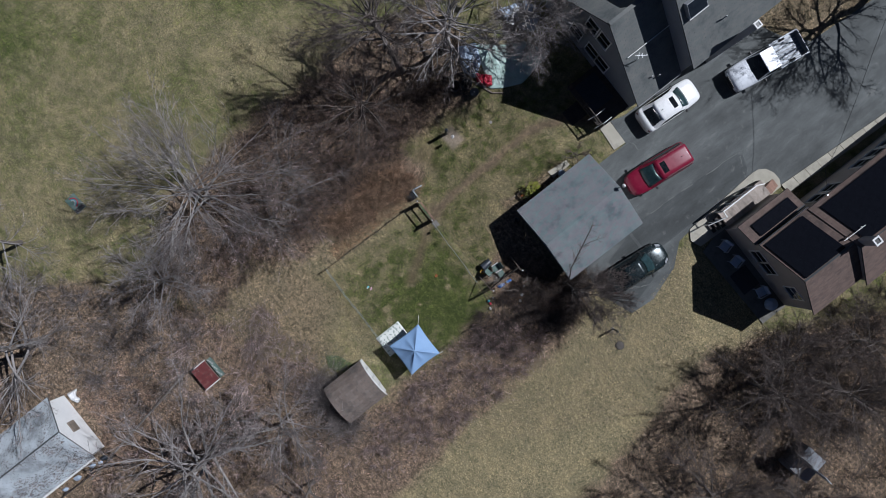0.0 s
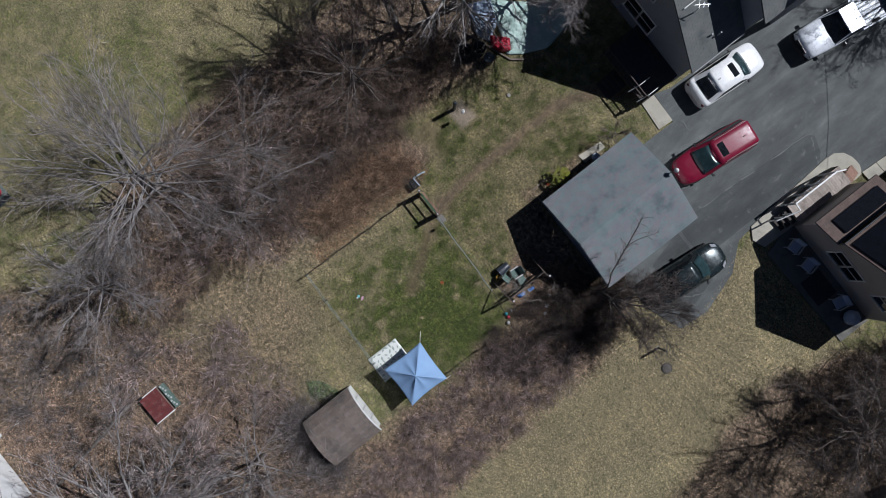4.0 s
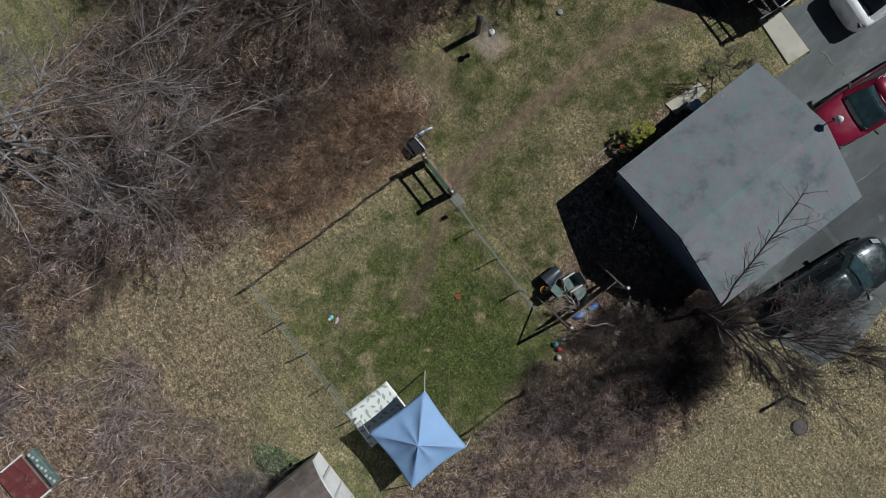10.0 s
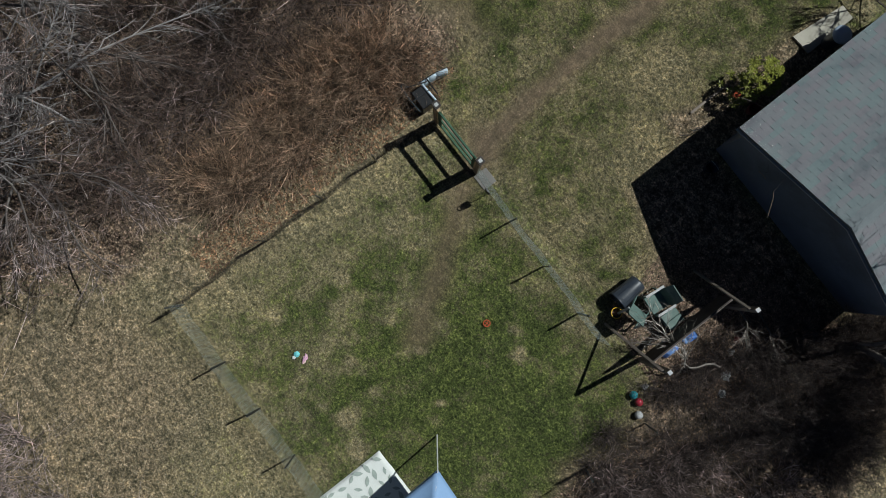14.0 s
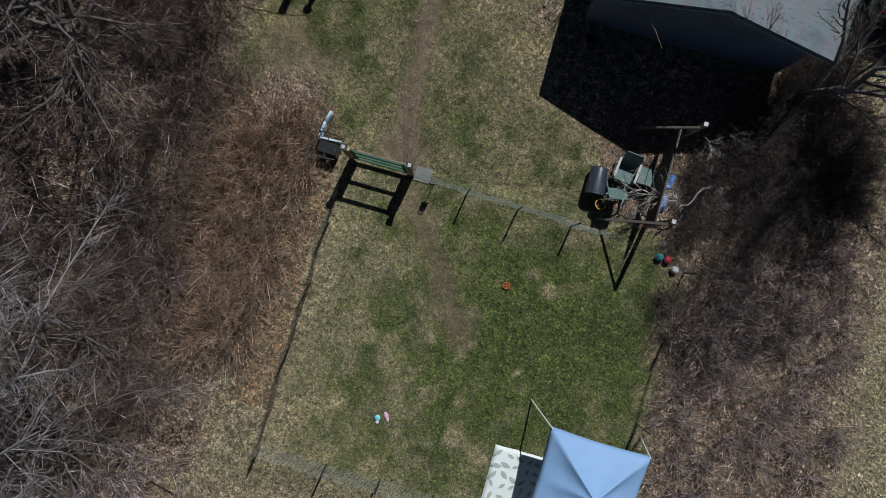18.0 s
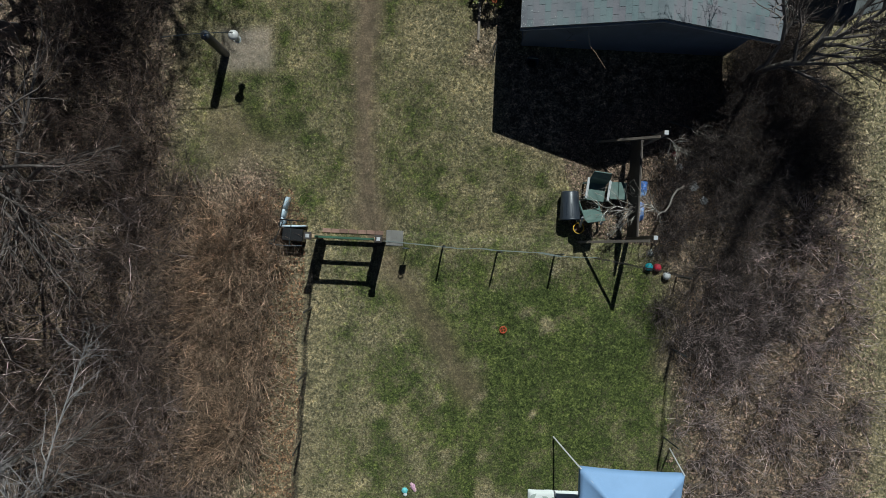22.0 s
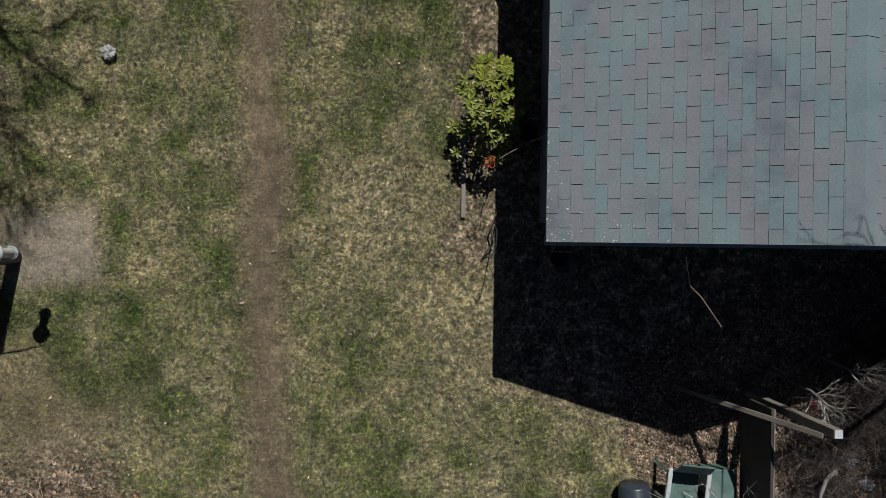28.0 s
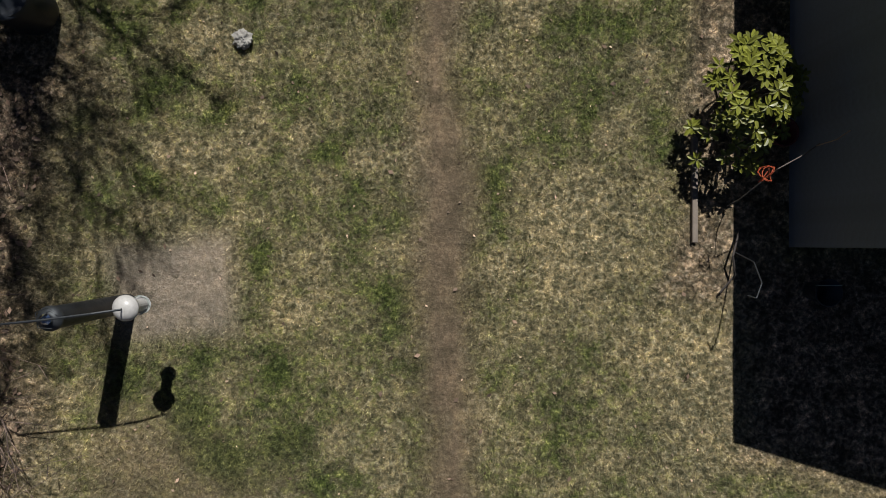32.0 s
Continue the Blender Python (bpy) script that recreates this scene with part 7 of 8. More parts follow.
plank_frame()
can = thing("dustbin", "charcoal plastic dustbin lying on its side", "dustbin", Matrix.Translation((4.64, 1.22, 0.25)) @ pose(0, 0, 0, 90, 0, 4))
part("shell", ring([(0.0, -0.33), (0.19, -0.33), (0.21, -0.3), (0.25, 0.33), (0.265, 0.34), (0.265, 0.37), (0.24, 0.37), (0.2, -0.29), (0, -0.29)], 28), M["navy_plastic"], can, "", True)
for k in range(12):
    a = k / 12 * math.tau
    part("rib", bar((0.2 * math.cos(a), 0.2 * math.sin(a), -0.28), (0.246 * math.cos(a), 0.246 * math.sin(a), 0.28), 0.02, 0.012), M["navy_plastic"], can)
for s in (-1, 1):
    part("handle", box((s * 0.25 - 0.02, -0.07, 0.26), (s * 0.25 + 0.04 * s + 0.02, 0.07, 0.3), 0.008), M["black_plastic"], can)
pail = thing("bucket", "black bucket with a yellow rim", "bucket", Matrix.Translation((4.86, 0.66, 0)))
part("shell", ring([(0.1, 0.0), (0.125, 0.32), (0.12, 0.32), (0.095, 0.03), (0, 0.03)], 20), M["black_plastic"], pail, "", True)
part("rim", ring([(0.118, 0.31), (0.135, 0.31), (0.138, 0.335), (0.118, 0.34), (0.118, 0.31)], 20), M["yellow"], pail, "yellow rim", True)
part("dregs", lump(0.07, 8, 0.4), M["brick"], pail, "rusty scrap inside", place=Matrix.Translation((0, 0, 0.16)))


def lawn_chair(m, label):
    """A moulded chair: seat, slatted back, arms and legs."""
    ch = thing("garden_chair", label, "chair", m, "old garden chairs")
    part("seat", box((-0.22, -0.22, 0.38), (0.22, 0.22, 0.41), 0.012), M["green_plastic"], ch)
    back = part("backrest", loft([[(-0.22, 0.2, 0.4), (0.22, 0.2, 0.4), (0.22, 0.225, 0.4), (-0.22, 0.225, 0.4)], [(-0.23, 0.3, 0.7), (0.23, 0.3, 0.7), (0.23, 0.325, 0.7), (-0.23, 0.325, 0.7)], [(-0.21, 0.42, 0.86), (0.21, 0.42, 0.86), (0.21, 0.44, 0.86), (-0.21, 0.44, 0.86)]]), M["green_plastic"], ch)
    for s in (-1, 1):
        part("armrest", box((s * 0.26 - 0.03, -0.2, 0.6), (s * 0.26 + 0.03, 0.3, 0.625), 0.01), M["pale_grey"], ch, "pale worn armrest")
        part("arm_post", box((s * 0.26 - 0.02, -0.2, 0.38), (s * 0.26 + 0.02, -0.14, 0.6)), M["green_plastic"], ch)
        for y in (-0.19, 0.19):
            part("leg", bar((s * 0.25, y * 1.1, 0.0), (s * 0.21, y, 0.39), 0.04, 0.03), M["green_plastic"], ch)
    return ch


lawn_chair(pose(5.22, 1.55, 0.0, 0, 0, -6), "faded green plastic chair facing the fence")
lawn_chair(pose(5.06, 1.36, 0.1, 62, 0, 10), "faded green plastic chair tipped over among branches")
crate = thing("storage_bin", "faded green lidded bin beside the chairs", "bin")
part("body", loft([[(5.6, 1.44, 0), (5.9, 1.44, 0), (5.9, 1.76, 0), (5.6, 1.76, 0)], [(5.57, 1.41, 0.42), (5.93, 1.41, 0.42), (5.93, 1.79, 0.42), (5.57, 1.79, 0.42)]]), M["green_plastic"], crate)
part("lid", box((5.55, 1.39, 0.42), (5.74, 1.81, 0.45), 0.01), M["green_plastic"], crate)
part("lid", box((5.755, 1.39, 0.42), (5.95, 1.81, 0.45), 0.01), M["green_plastic"], crate)


def crumpled(name, label, poly, z, material, seed, category, rise=0.12, step=0.06):
    """A crumpled sheet over a plan polygon."""
    edge = []
    for (ax, ay), (bx, by) in zip(poly, poly[1:] + poly[:1]):
        k = max(2, int(math.hypot(bx - ax, by - ay) / step))
        edge += [(ax + (bx - ax) * i / k, ay + (by - ay) * i / k) for i in range(k)]
    edge = np.array(edge)
    for _ in range(3):
        edge = 0.5 * edge + 0.25 * (np.roll(edge, 1, 0) + np.roll(edge, -1, 0))
    mid = edge.mean(0)
    rings = max(4, int(np.hypot(*(edge - mid).T).max() / step))
    f = (np.arange(rings + 1) / rings)[:, None, None]
    P = mid + (edge - mid)[None] * f
    A, B = P[..., 0], P[..., 1]
    H = z + rise * (fractal(A, B, 0.5, seed) + 0.5 * np.abs(fractal(A, B, 0.22, seed + 5) - 0.5)) * np.clip((1 - f[..., 0]) * rings * step / 0.2 + 0.15, 0, 1) ** 0.7
    ids = np.arange(A.size).reshape(A.shape)
    q = np.stack([ids[:-1], ids[1:], np.roll(ids[1:], -1, 1), np.roll(ids[:-1], -1, 1)], -1).reshape(-1, 4)
    ob = new(name, big_mesh(name, np.stack([A, B, H], -1).reshape(-1, 3), q, material, True))
    sol = ob.modifiers.new("thick", "SOLIDIFY")
    sol.thickness = 0.006
    return tagged(ob, label, category)


crumpled("tarpaulin", "crumpled blue tarpaulin strip by the board", [(6.26, 0.85), (6.5, 0.95), (6.52, 1.35), (6.42, 1.4), (6.3, 1.3)], 0.02, M["blue_tarp"], 61, "tarpaulin", 0.3, 0.03)
crumpled("tarpaulin", "crumpled blue tarpaulin bundle", [(6.34, 1.5), (6.55, 1.55), (6.58, 1.9), (6.4, 1.92)], 0.02, M["blue_tarp"], 62, "tarpaulin", 0.3, 0.03)


def dead_branch(label, pts, r, seed, twigs=26, bark=None, lift=0.0, ratio=0.32):
    rng = np.random.default_rng(seed)
    bark = bark or M["branch_pale"]
    b = thing("dead_branch", label, "branch")
    pts = np.array(pts, float)[None]
    k = pts.shape[1]
    rad = np.linspace(r, r * 0.4, k)[None]
    part("limb", skin(pts[0], rad[0], 6), bark, b, "", True)
    s = sprout(rng, pts, rad, twigs, 40, ratio, 0.35)
    b2, r2 = grow(rng, s[0], s[1], s[2], np.maximum(s[3], 0.005), 4, 0.2, lift, 0.35)
    b2[:, :, 2] = np.maximum(b2[:, :, 2], 0.03)
    s3 = sprout(rng, b2, r2, 3, 40, 0.5)
    b3, r3 = grow(rng, s3[0], s3[1], s3[2], np.maximum(s3[3], 0.004), 2, 0.2, lift, 0.5)
    b3[:, :, 2] = np.maximum(b3[:, :, 2], 0.03)
    v2, q2 = prisms(*segments(b2, r2))
    v3, q3 = prisms(*segments(b3, r3))
    spray = part("twig_spray", big_mesh("twig_spray", np.concatenate([v2, v3]), np.concatenate([q2, q3 + len(v2)]), bark), None, b)
    tagged(spray, kind="stuff")


M["branch_pale"] = twig_material("bleached_branch", (0.16, 0.14, 0.12), (0.26, 0.23, 0.2))
dead_branch("bleached fallen branch lying over the old chairs", [(7.36, 1.78, 0.35), (7.16, 1.68, 0.45), (7.03, 1.52, 0.55), (6.93, 1.3, 0.66), (6.8, 1.13, 0.74), (6.64, 1.1, 0.78), (6.5, 1.2, 0.82), (6.34, 1.27, 0.85), (6.12, 1.18, 0.86), (5.9, 1.13, 0.85), (5.66, 1.2, 0.8), (5.4, 1.16, 0.72), (5.12, 1.27, 0.6)], 0.029, 71, 40)
dead_branch("bleached side branch over the old chairs", [(5.98, 1.12, 0.85), (5.9, 0.85, 0.7), (5.75, 0.65, 0.5), (5.6, 0.48, 0.25)], 0.018, 72, 14)
dead_branch("tangled dead branches behind the garage", [(6.5, 3.1, 0.1), (6.9, 2.9, 0.5), (7.3, 2.6, 0.4), (7.8, 2.5, 0.2)], 0.025, 73, 24)
dead_branch("tangled dead branches behind the garage", [(7.0, 3.4, 0.1), (7.4, 3.2, 0.45), (7.9, 3.0, 0.5), (8.6, 3.1, 0.3)], 0.022, 74, 22)
dead_branch("tangled dead branches behind the garage", [(8.2, 2.2, 0.1), (8.6, 1.9, 0.5), (9.2, 1.9, 0.5), (9.8, 2.1, 0.3)], 0.022, 75, 22)
dead_branch("dark bare limb arching from the garage corner over its roof", [(8.78, 4.5, 0.0), (8.74, 4.58, 1.3), (8.5, 4.7, 2.5), (8.2, 4.85, 3.2), (7.84, 5.03, 3.8), (7.5, 5.5, 4.4), (7.16, 5.95, 5.0), (6.85, 6.4, 5.5), (6.53, 6.86, 6.0), (6.25, 7.25, 6.4)], 0.045, 76, 44, M["limb_dark"], 0.02, 0.12)
dead_branch("dark bare side limb over the garage roof", [(7.0, 6.2, 5.25), (7.05, 6.7, 5.5), (7.2, 7.2, 5.7), (7.35, 7.6, 5.8)], 0.018, 77, 16, M["limb_dark"], 0.02, 0.3)
dead_branch("long pale bare limb arching over the west brush", [(-8.6, -8.5, 0.0), (-8.25, -8.2, 1.4), (-7.59, -7.66, 2.3), (-6.95, -6.95, 2.6), (-6.56, -6.55, 2.7), (-6.0, -6.25, 2.65), (-5.42, -6.04, 2.5)], 0.045, 78, 30, M["limb_grey"], 0.03, 0.2)
dead_branch("forked pale bare limb over the west brush", [(-6.75, -6.75, 2.66), (-6.48, -6.32, 2.72), (-6.38, -5.6, 2.8), (-6.3, -4.86, 2.85), (-6.05, -3.99, 2.9), (-5.82, -3.1, 2.85), (-5.6, -2.29, 2.8)], 0.03, 79, 34, M["limb_grey"], 0.03, 0.26)
dead_branch("short pale bare limb over the west brush", [(-6.48, -6.32, 2.72), (-6.8, -5.7, 2.9), (-7.1, -5.2, 3.0), (-7.41, -4.6, 3.1)], 0.02, 80, 20, M["limb_grey"], 0.03, 0.4)
for (x, y), mat, r, lab in (((7.72, 1.84), "pale_grey", 0.1, "clear plastic jug"), ((7.35, 2.3), "pale_grey", 0.07, "pale crumpled wrapper"), ((6.72, 0.15), "pale_grey", 0.06, "pale plastic scrap"), ((7.2, 2.6), "dark_red", 0.06, "dark red plastic scrap"), ((8.0, 1.5), "pale_grey", 0.08, "pale crumpled bag")):
    single("litter_scrap", lump(r, x, 0.6, 0.7), M[mat], lab + " on the leaf litter", "litter", at=Matrix.Translation((x, y, r * 0.5)))
for (x, y), mat, lab in (((6.69, -0.2), "teal", "teal play ball"), ((6.9, -0.21), "red_plastic", "red play ball"), ((7.14, -0.4), "pale_grey", "grey play ball")):
    bm = bmesh.new()
    bmesh.ops.create_uvsphere(bm, u_segments=20, v_segments=14, radius=0.1)
    ball = single("ball", bm, M[mat], lab + " beside the fence", "ball", "play balls", smooth=True, at=Matrix.Translation((x, y, 0.1)))
    part("seam", ring([(0.1005, -0.004), (0.102, 0), (0.1005, 0.004)], 24, (0, 0, 0), pose(0, 0, 0, 50, 20, 0)), M[mat], ball)

# ---------------------------------------------------------------- yard toys
flyer = thing("flying_ring", "orange-red plastic flying ring with a cross on the grass", "toy ring", pose(3.18, -1.91, 0.05, 6, 4, 0))
part("rim", ring([(0.068, 0.0), (0.09, 0.0), (0.09, 0.02), (0.068, 0.02), (0.068, 0.0)], 20), M["orange"], flyer)
for a in (20, 110):
    c, s = math.cos(radians(a)) * 0.08, math.sin(radians(a)) * 0.08
    part("spoke", bar((-c, -s, 0.01), (c, s, 0.01), 0.014, 0.012), M["orange"], flyer)
toy = thing("toy", "small cyan and white toy lying on the grass", "toy", pose(0.95, -5.97, 0.05, 0, 0, 0))
part("body", lump(0.07, 5, 0.7, 0.2), M["cyan_toy"], toy)
part("base", lump(0.045, 6, 0.7, 0.2), M["white_paint"], toy, place=Matrix.Translation((0.02, -0.1, -0.01)))
single("doll", lump(0.06, 9, 0.6, 0.5), M["pink_toy"], "small pastel rag doll lying on the grass", "doll", at=pose(1.16, -5.88, 0.04, 0, 0, 30) @ Matrix.Diagonal((0.8, 1.9, 1, 1)))
# patio chair by the gate
arm = thing("patio_chair", "pale blue padded chair with black frame, fallen beside the gate", "chair", pose(-2.33, -0.06, 0.27, -90, 0, -2) @ Matrix.Scale(0.93, 4))
part("seat", loft([[(0.05, -0.25, 0.43), (0.05, 0.25, 0.43), (0.05, 0.25, 0.48), (0.05, -0.25, 0.48)], [(0.35, -0.25, 0.455), (0.35, 0.25, 0.455), (0.35, 0.25, 0.51), (0.35, -0.25, 0.51)], [(0.64, -0.25, 0.49), (0.64, 0.25, 0.49), (0.64, 0.25, 0.53), (0.64, -0.25, 0.53)]]), M["chair_pad"], arm, "pale blue seat pad", True)
for z0, z1, x0, x1 in ((0.46, 0.68, 0.03, 0.045), (0.69, 0.9, 0.045, 0.075), (0.91, 1.22, 0.075, 0.13)):
    part("backrest", loft([[(x0 - 0.04, -0.25, z0), (x0 - 0.04, 0.25, z0), (x0 + 0.02, 0.24, z0), (x0 + 0.02, -0.24, z0)], [(x0 - 0.03, -0.25, (z0 + z1) / 2), (x0 - 0.03, 0.25, (z0 + z1) / 2), (x0 + 0.055, 0.22, (z0 + z1) / 2), (x0 + 0.055, -0.22, (z0 + z1) / 2)], [(x1 - 0.04, -0.24, z1), (x1 - 0.04, 0.24, z1), (x1 + 0.02, 0.23, z1), (x1 + 0.02, -0.23, z1)]]), M["chair_pad"], arm, "pale blue quilted back pad", True)
part("sling", box((0.08, -0.24, 0.1), (0.62, 0.235, 0.42), 0.02), M["black_trim"], arm, "black mesh pocket under the seat")
for y in (-0.28, 0.28):
    part("base_rail", path_tube([(-0.06, y, 0.12), (-0.2, y, 0.06), (-0.22, y, 0.0), (-0.1, y, -0.03), (0.3, y, -0.03), (0.62, y, 0.0)], 0.013, 7), M["steel_dark"], arm, "black curved runner")
    part("leg", path_tube([(0.3, y, -0.02), (0.3, y, 0.62)], 0.013, 7), M["steel_dark"], arm)
    part("leg", path_tube([(-0.1, y, 0.02), (0.06, y, 0.48), (0.1, y, 0.6)], 0.013, 7), M["steel_dark"], arm)
    part("back_tube", path_tube([(0.0, y * 0.95, 0.4), (0.03, y * 0.95, 0.9), (0.1, y * 0.95, 1.23)], 0.012, 7), M["steel_dark"], arm)
    part("armrest", box((0.0, y - 0.025, 0.61), (0.52, y + 0.025, 0.645), 0.012), M["black_trim"], arm, "black armrest")
part("cross_tube", path_tube([(-0.22, -0.28, 0.0), (-0.22, 0.28, 0.0)], 0.012, 7), M["steel_dark"], arm)

# ---------------------------------------------------------------- corner with bins and tarpaulins
def open_barrel(x, y, r, h, label):
    b = thing("barrel", label, "barrel", Matrix.Translation((x, y, 0)))
    part("shell", ring([(0, 0.02), (r * 0.94, 0.0), (r, 0.12), (r, h - 0.06), (r * 1.04, h - 0.04), (r * 1.04, h), (r * 0.97, h), (r * 0.95, 0.08), (0, 0.08)], 26), M["black_plastic"], b, "", True)
    part("rim", ring([(r * 1.02, h), (r * 1.06, h), (r * 1.06, h + 0.02), (r * 1.0, h + 0.02), (r * 1.02, h)], 26), M["steel_dark"], b, "worn steel rim", True)
    return b


open_barrel(-5.56, 7.5, 0.33, 0.85, "black open barrel with sticks inside")
open_barrel(-5.98, 6.82, 0.32, 0.8, "black open barrel half full of rubbish")
stick_rng = random.Random(17)
for i in range(9):
    a, b = stick_rng.uniform(0, math.tau), stick_rng.uniform(0, math.tau)
    x0, y0, x1, y1 = 0.22 * math.cos(a), 0.22 * math.sin(a), 0.24 * math.cos(b), 0.24 * math.sin(b)
    single("stick", path_tube([(-5.56 + x0, 7.5 + y0, 0.12), (-5.56 + 0.5 * (x0 + x1) + stick_rng.uniform(-0.06, 0.06), 7.5 + 0.5 * (y0 + y1), 0.45), (-5.56 + x1, 7.5 + y1, stick_rng.uniform(0.6, 0.8))], 0.008, 4, 0.004), M["branch_pale"], "dry stick in the barrel", "stick", "sticks in the barrel")
blid = thing("dish", "dark blue round lid tilted on a black barrel", "dish", Matrix.Translation((-4.86, 7.6, 0.72)) @ pose(0, 0, 0, 20, 30, 0))
part("disc", ring([(0, 0.0), (0.24, 0.005), (0.28, 0.035), (0.3, 0.03), (0.3, 0.0), (0.27, -0.02), (0, -0.02)], 26), M["navy_plastic"], blid, "", True)
part("knob", ring([(0, 0.06), (0.03, 0.055), (0.035, 0.03)], 12), M["alu"], blid)
part("barrel_body", ring([(0.24, -0.7), (0.27, -0.6), (0.27, -0.14), (0.25, -0.1)], 24, (0, 0, 0), pose(0, 0, 0, 20, 30, 0).inverted()), M["black_plastic"], blid, "black barrel", True)
for a, b in (((-7.6, 7.25), (-4.15, 8.62)), ((-4.15, 8.62), (-3.7, 9.2))):
    single("timber_sleeper", bar((*a, 0.06), (*b, 0.06), 0.09, 0.12, 0.008), M["wood_grey"], "grey weathered timber edging on the ground", "edging")
crumpled("tarpaulin", "pale mint tarpaulin spread over the ground", [(-7.5, 9.7), (-6.2, 11.2), (-5.6, 12.4), (-3.9, 13.4), (-3.4, 10.6), (-4.0, 9.3), (-4.5, 8.6), (-5.2, 8.9)], 0.03, M["mint_tarp"], 63, "tarpaulin", 0.16, 0.08)
crumpled("tarpaulin", "crumpled red cover over garden goods", [(-5.9, 8.5), (-5.1, 9.3), (-4.5, 8.9), (-4.75, 8.45), (-5.3, 8.2)], 0.1, M["red_plastic"], 64, "cover", 0.55, 0.05)
crumpled("tarpaulin", "grey and white sheet over stored furniture", [(-8.0, 8.6), (-7.5, 9.8), (-6.2, 9.3), (-5.6, 8.3), (-6.4, 7.95)], 0.05, M["blue_pad"], 65, "tarpaulin", 0.35, 0.06)
iron = thing("iron_panel", "black wrought iron scroll panel lying on the sheet", "iron panel", Matrix.Translation((-6.1, 8.35, 0.42)))
for k in range(3):
    part("scroll", path_tube([(-0.55 + k * 0.35 + (0.02 + 0.012 * t) * math.cos(t * 0.7), 0.0 + (0.02 + 0.012 * t) * math.sin(t * 0.7), 0) for t in range(12)], 0.014, 5), M["black_trim"], iron)
for y in (-0.22, 0.22):
    part("bar", bar((-0.85, y, 0), (0.6, y + 0.1, 0), 0.03), M["black_trim"], iron)
for x in (-0.8, -0.35, 0.1, 0.55):
    part("bar", bar((x, -0.22, 0), (x + 0.08, 0.3, 0), 0.022), M["black_trim"], iron)
part("foot", bar((-0.1, 0, -0.3), (-0.1, 0, 0.0), 0.05), M["black_trim"], iron)
heap = thing("patio_table", "pale folded patio table frame beside the hedge", "table", pose(-6.6, 13.2, 0, 0, 0, 30))
part("top", box((-0.9, -0.6, 0.55), (0.9, 0.6, 0.6), 0.02), M["pale_grey"], heap)
for x in (-0.8, 0.8):
    for y in (-0.5, 0.5):
        part("leg", bar((x, y, 0), (x, y, 0.55), 0.05), M["white_paint"], heap)
part("frame", box((-0.95, -0.65, 0.6), (0.95, -0.58, 0.66)), M["white_paint"], heap)
crumpled("tarpaulin", "blue and white cover on the patio goods", [(-8.3, 12.2), (-7.6, 14.2), (-6.6, 14.5), (-7.2, 12.3)], 0.1, M["blue_pad"], 66, "cover", 0.6, 0.08)

# ---------------------------------------------------------------- round the white-gabled house
def roof_litter(label, x_eave, z_eave, x_ridge, z_ridge, y0, y1, count, seed):
    """Dark leaves and twigs caught on the worn shingles of a slope, in drifts."""
    rng = np.random.default_rng(seed)
    f, y = rng.random(count * 3), rng.uniform(y0, y1, count * 3)
    keep = fractal(x_eave + f * 3, y, 1.1, seed) + rng.normal(0, 0.07, count * 3) > 0.5
    f, y = f[keep][:count], y[keep][:count]
    n = len(f)
    along, rise = np.array([0, 1.0, 0]), unit(np.array([x_ridge - x_eave, 0, z_ridge - z_eave]))
    out = np.cross(rise, along)
    out = out if out[2] > 0 else -out
    o = np.stack([x_eave + (x_ridge - x_eave) * f, y, z_eave + (z_ridge - z_eave) * f], 1) + out * 0.022
    a, size = rng.normal(0, 0.5, n), rng.uniform(0.02, 0.07, n)[:, None]
    u = (np.cos(a)[:, None] * along + np.sin(a)[:, None] * rise) * size
    v = (-np.sin(a)[:, None] * along + np.cos(a)[:, None] * rise) * size * 0.35
    ob = new("roof_leaves", big_mesh("roof_leaves", np.stack([o - u, o - v, o + u, o + v], 1).reshape(-1, 3), np.arange(n * 4).reshape(-1, 4), M["twig_brown"]))
    tagged(ob, label, "leaves", kind="stuff")


roof_litter("dark leaves caught on the pale roof's east slope", -1.3, 1.9, -3.8, 3.25, -34, -26.5, 2600, 91)
roof_litter("dark leaves caught on the pale roof's west slope", -6.2, 1.9, -3.8, 3.25, -34, -26.5, 1400, 92)
crumpled("sheet_scrap", "torn white sheet lying at the gable's corner", [(-5.9, -26.3), (-5.4, -26.35), (-4.9, -26.1), (-5.05, -25.75), (-5.4, -25.9), (-5.75, -25.5)], 0.1, M["membrane"], 67, "sheet", 0.45, 0.06)
edge_board = thing("board_fence", "low dark board fence along the pale roof's eave", "fence")
for k in range(6):
    part("board", box((-0.62, -32.2 + k * 0.98, -0.05), (-0.57, -31.24 + k * 0.98, 0.55 + 0.02 * (k % 2)), 0.006), M["wood_dark"], edge_board)
for k in range(4):
    part("post", box((-0.7, -32.2 + k * 1.93, -0.05), (-0.62, -32.12 + k * 1.93, 0.7), 0.006), M["wood_dark"], edge_board)
for i, (x, y, r) in enumerate(((-0.95, -27.05, 0.2), (-0.86, -27.45, 0.13), (-1.02, -28.0, 0.17), (-0.85, -28.25, 0.12), (-0.98, -29.3, 0.2), (-0.88, -30.4, 0.16))):
    crumpled("plastic_sheet", "crumpled plastic sheet beside the low board fence", [(x - r, y - 1.5 * r), (x + r * 0.4, y - r * 1.2), (x + r, y + r * 0.3), (x + r * 0.3, y + 1.6 * r), (x - r * 0.9, y + r * 0.7)], 0.03, M["blue_pad"] if i % 3 else M["navy_plastic"], 70 + i, "plastic sheet", 0.3, 0.04)
wire_hoop = thing("wire_hoop", "bent pale wire hoop in the brush beside the house", "wire")
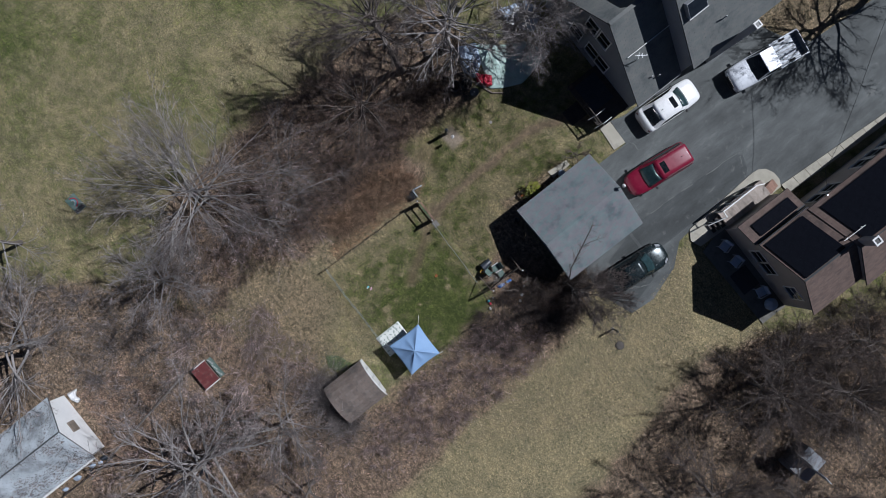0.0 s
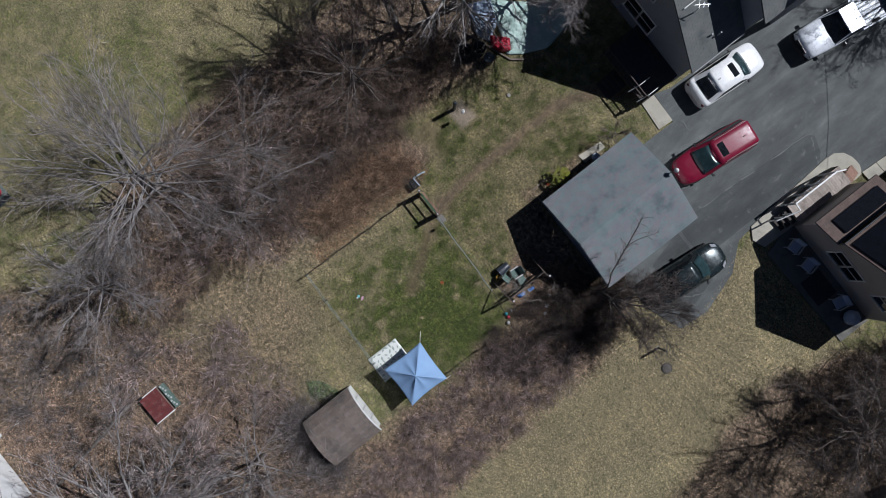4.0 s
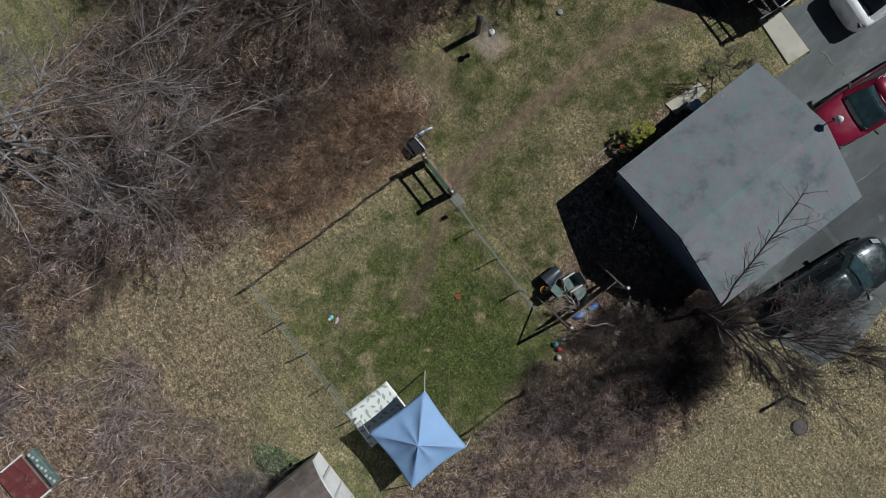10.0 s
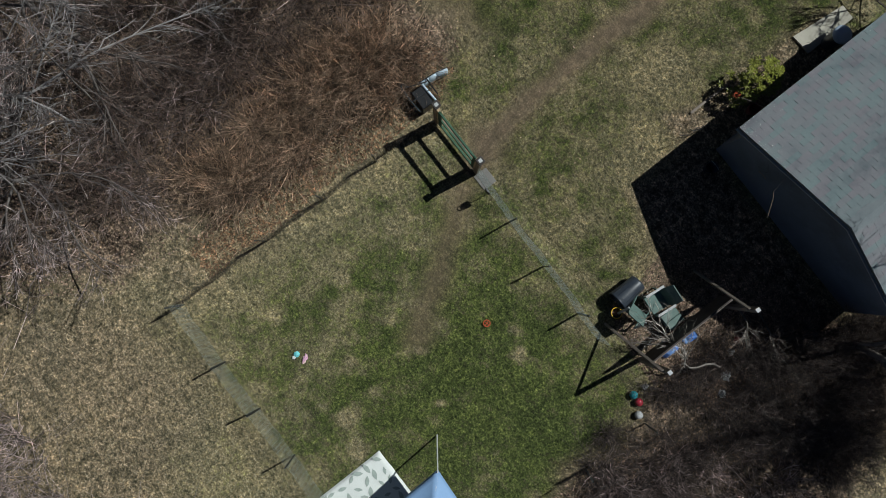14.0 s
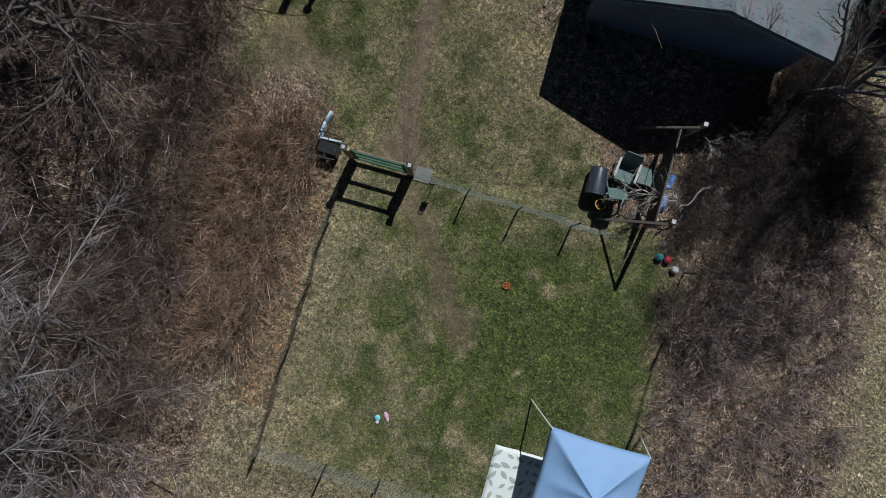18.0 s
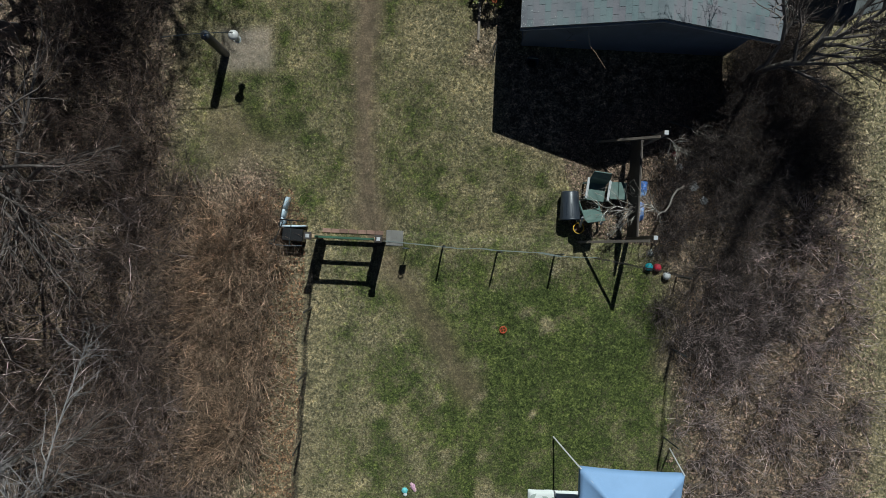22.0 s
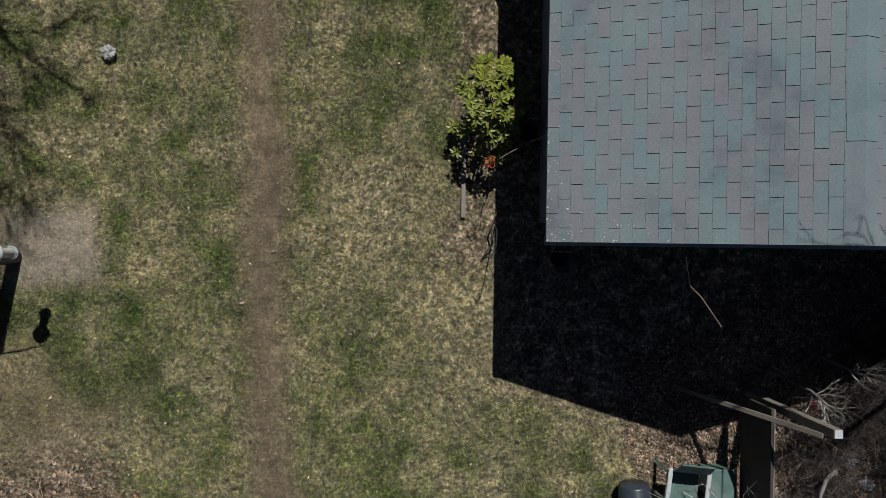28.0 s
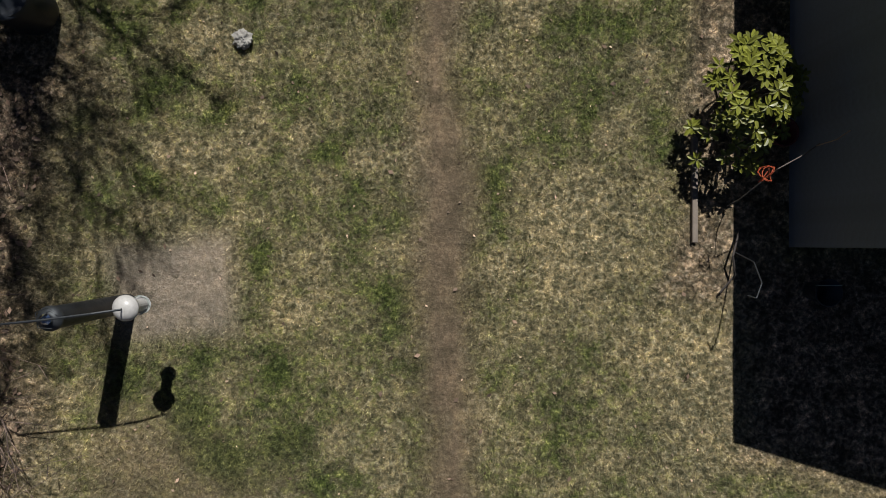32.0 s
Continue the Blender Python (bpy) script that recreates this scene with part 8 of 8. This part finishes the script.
part("hoop", path_tube([(-6.9 + 0.22 * math.cos(a / 12 * math.tau), -30.0 + 0.75 * math.sin(a / 12 * math.tau), 0.5 + 0.1 * math.sin(a)) for a in range(13)], 0.02, 6), M["alu"], wire_hoop)
part("foot", tube((-6.9, -30.7, 0.0), (-6.9, -30.72, 0.5), 0.015), M["alu"], wire_hoop)
cable = thing("service_cable", "thin black service cable sagging to the taupe house", "cable")
part("wire", path_tube([(13.98, 20.2, 4.0), (12.67, 21.03, 4.05), (11.79, 22.44, 4.5), (10.1, 24.6, 5.2), (8.36, 26.57, 6.0), (6.5, 28.7, 7.0), (6.66, 34.2, 9.0)], 0.012, 5), M["black_trim"], cable)
part("bracket", box((13.93, 20.14, 3.86), (14.02, 20.26, 4.08), 0.008), M["alu"], cable)

# ---------------------------------------------------------------- things round the meadow and woods
manhole = thing("manhole_cover", "dark round iron cover in the meadow grass", "cover", Matrix.Translation((14.52, 4.92, 0.0)))
part("disc", ring([(0, 0.06), (0.24, 0.055), (0.27, 0.04), (0.28, -0.02)], 24), M["iron_brown"], manhole, "", True)
part("frame", ring([(0.285, -0.02), (0.285, 0.045), (0.30, 0.04), (0.31, -0.02)], 24), M["iron_brown"], manhole)
stake = thing("post", "dark steel post standing in the meadow", "post")
part("shaft", bar((13.35, 5.24, -0.1), (13.38, 5.25, 1.3), 0.1, 0.09), M["steel_dark"], stake)
part("foot", box((13.25, 5.14, -0.02), (13.45, 5.34, 0.02), 0.01), M["concrete"], stake)

hutch = thing("hutch", "low hutch with a dark red board roof in a white frame", "hutch", pose(-1.12, -18.1, 0, 0, 0, 2))
part("body", box((-0.72, -0.5, -0.02), (0.72, 0.5, 0.42), 0.01), M["wood_dark"], hutch)
for k in range(7):
    part("roof_board", box((-0.77 + k * 0.22, -0.58, 0.43), (-0.562 + k * 0.22, 0.56, 0.46 + 0.003 * (k % 2))), M["dark_red"], hutch)
part("trim", box((-0.83, -0.34, 0.42), (-0.772, 0.62, 0.49), 0.008), M["white_paint"], hutch, "white frame")
part("trim", box((0.775, -0.62, 0.42), (0.84, 0.62, 0.49), 0.008), M["white_paint"], hutch, "white frame")
part("trim", box((-0.77, 0.565, 0.42), (0.77, 0.61, 0.47), 0.008), M["wood_grey"], hutch, "grey board edge")
# black box put in for the dark shading at this corner of the hutch
part("corner_shade", box((-0.9, -0.6, 0.3), (-0.78, -0.36, 0.45), 0.01), M["black_plastic"], hutch)
rail = part("front_panel", box((-0.75, 0.62, 0.05), (0.75, 0.92, 0.3), 0.02), M["green_plastic"], hutch, "mottled green flap at the side")
for k in range(9):
    part("scrap", box((-0.7 + k * 0.16, 0.66 + 0.05 * (k % 3), 0.3), (-0.6 + k * 0.16, 0.76 + 0.05 * (k % 3), 0.315), 0.004), M["pale_grey"], rail)

panel = thing("play_panel", "painted play panel with red and teal arcs lying in the grass", "play panel", pose(-15.55, -17.95, 0.04, 0, 0, 5))
part("board", box((-0.62, -0.4, 0), (0.62, 0.4, 0.05), 0.01), M["green_plastic"], panel)
for r, mat in ((0.36, "red_plastic"), (0.28, "teal"), (0.2, "pale_grey")):
    part("arc", slab([(r * math.cos(a / 10 * math.pi) - 0.15, r * math.sin(a / 10 * math.pi) - 0.1) for a in range(11)] + [((r - 0.07) * math.cos(a / 10 * math.pi) - 0.15, (r - 0.07) * math.sin(a / 10 * math.pi) - 0.1) for a in range(10, -1, -1)], 0.05, 0.056), M[mat], panel)
part("flap", box((0.3, -0.38, 0.05), (0.6, 0.38, 0.08), 0.01), M["steel_dark"], panel)

far_shed = thing("shed", "small shed with a pale roof among the dark brush", "shed", pose(27.8, 9.6, 0, 0, 0, 10))
part("wall", box((-0.75, -0.95, -0.05), (0.75, 0.95, 1.6)), M["siding_grey"], far_shed)
part("roof_slope", bar((-0.9, 0, 1.55), (0, 0, 2.1), 0.06, 2.1), M["roof_pale"], far_shed)
part("roof_slope", bar((0.9, 0, 1.55), (0, 0, 2.1), 0.06, 2.1), M["roof_pale"], far_shed)

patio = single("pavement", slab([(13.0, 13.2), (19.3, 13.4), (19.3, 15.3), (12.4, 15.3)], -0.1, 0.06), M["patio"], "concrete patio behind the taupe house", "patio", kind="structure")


def patio_seat(x, y, rz):
    ch = thing("patio_chair", "pale blue-grey padded patio chair in the house's shade", "chair", pose(x, y, 0.06, 0, 0, rz), "patio chairs")
    part("seat", box((-0.3, -0.3, 0.32), (0.3, 0.3, 0.44), 0.03), M["blue_pad"], ch)
    part("backrest", box((-0.3, 0.26, 0.4), (0.3, 0.36, 0.9), 0.03), M["blue_pad"], ch)
    for s in (-1, 1):
        part("armrest", box((s * 0.34 - 0.04, -0.28, 0.56), (s * 0.34 + 0.04, 0.3, 0.6), 0.01), M["pale_grey"], ch)
        for yy in (-0.27, 0.3):
            part("leg", box((s * 0.33 - 0.02, yy - 0.02, 0), (s * 0.33 + 0.02, yy + 0.02, 0.56)), M["pale_grey"], ch)


for x, y, r in ((13.5, 14.45, 15), (14.75, 14.4, 12), (17.4, 14.5, -10)):
    patio_seat(x, y, r)
grill = thing("covered_grill", "round grill under a pale blue cover", "grill", Matrix.Translation((18.45, 14.5, 0.06)))
part("cover", lump(0.42, 12, 0.9, 0.12), M["blue_pad"], grill, "", True, place=Matrix.Translation((0, 0, 0.45)))
part("base", tube((0, 0, 0), (0, 0, 0.3), 0.3), M["black_plastic"], grill)
mat_ = single("patio_rug", box((15.4, 13.6, 0.06), (17.0, 14.9, 0.075), 0.004), M["navy_plastic"], "dark blue rug on the patio", "rug")
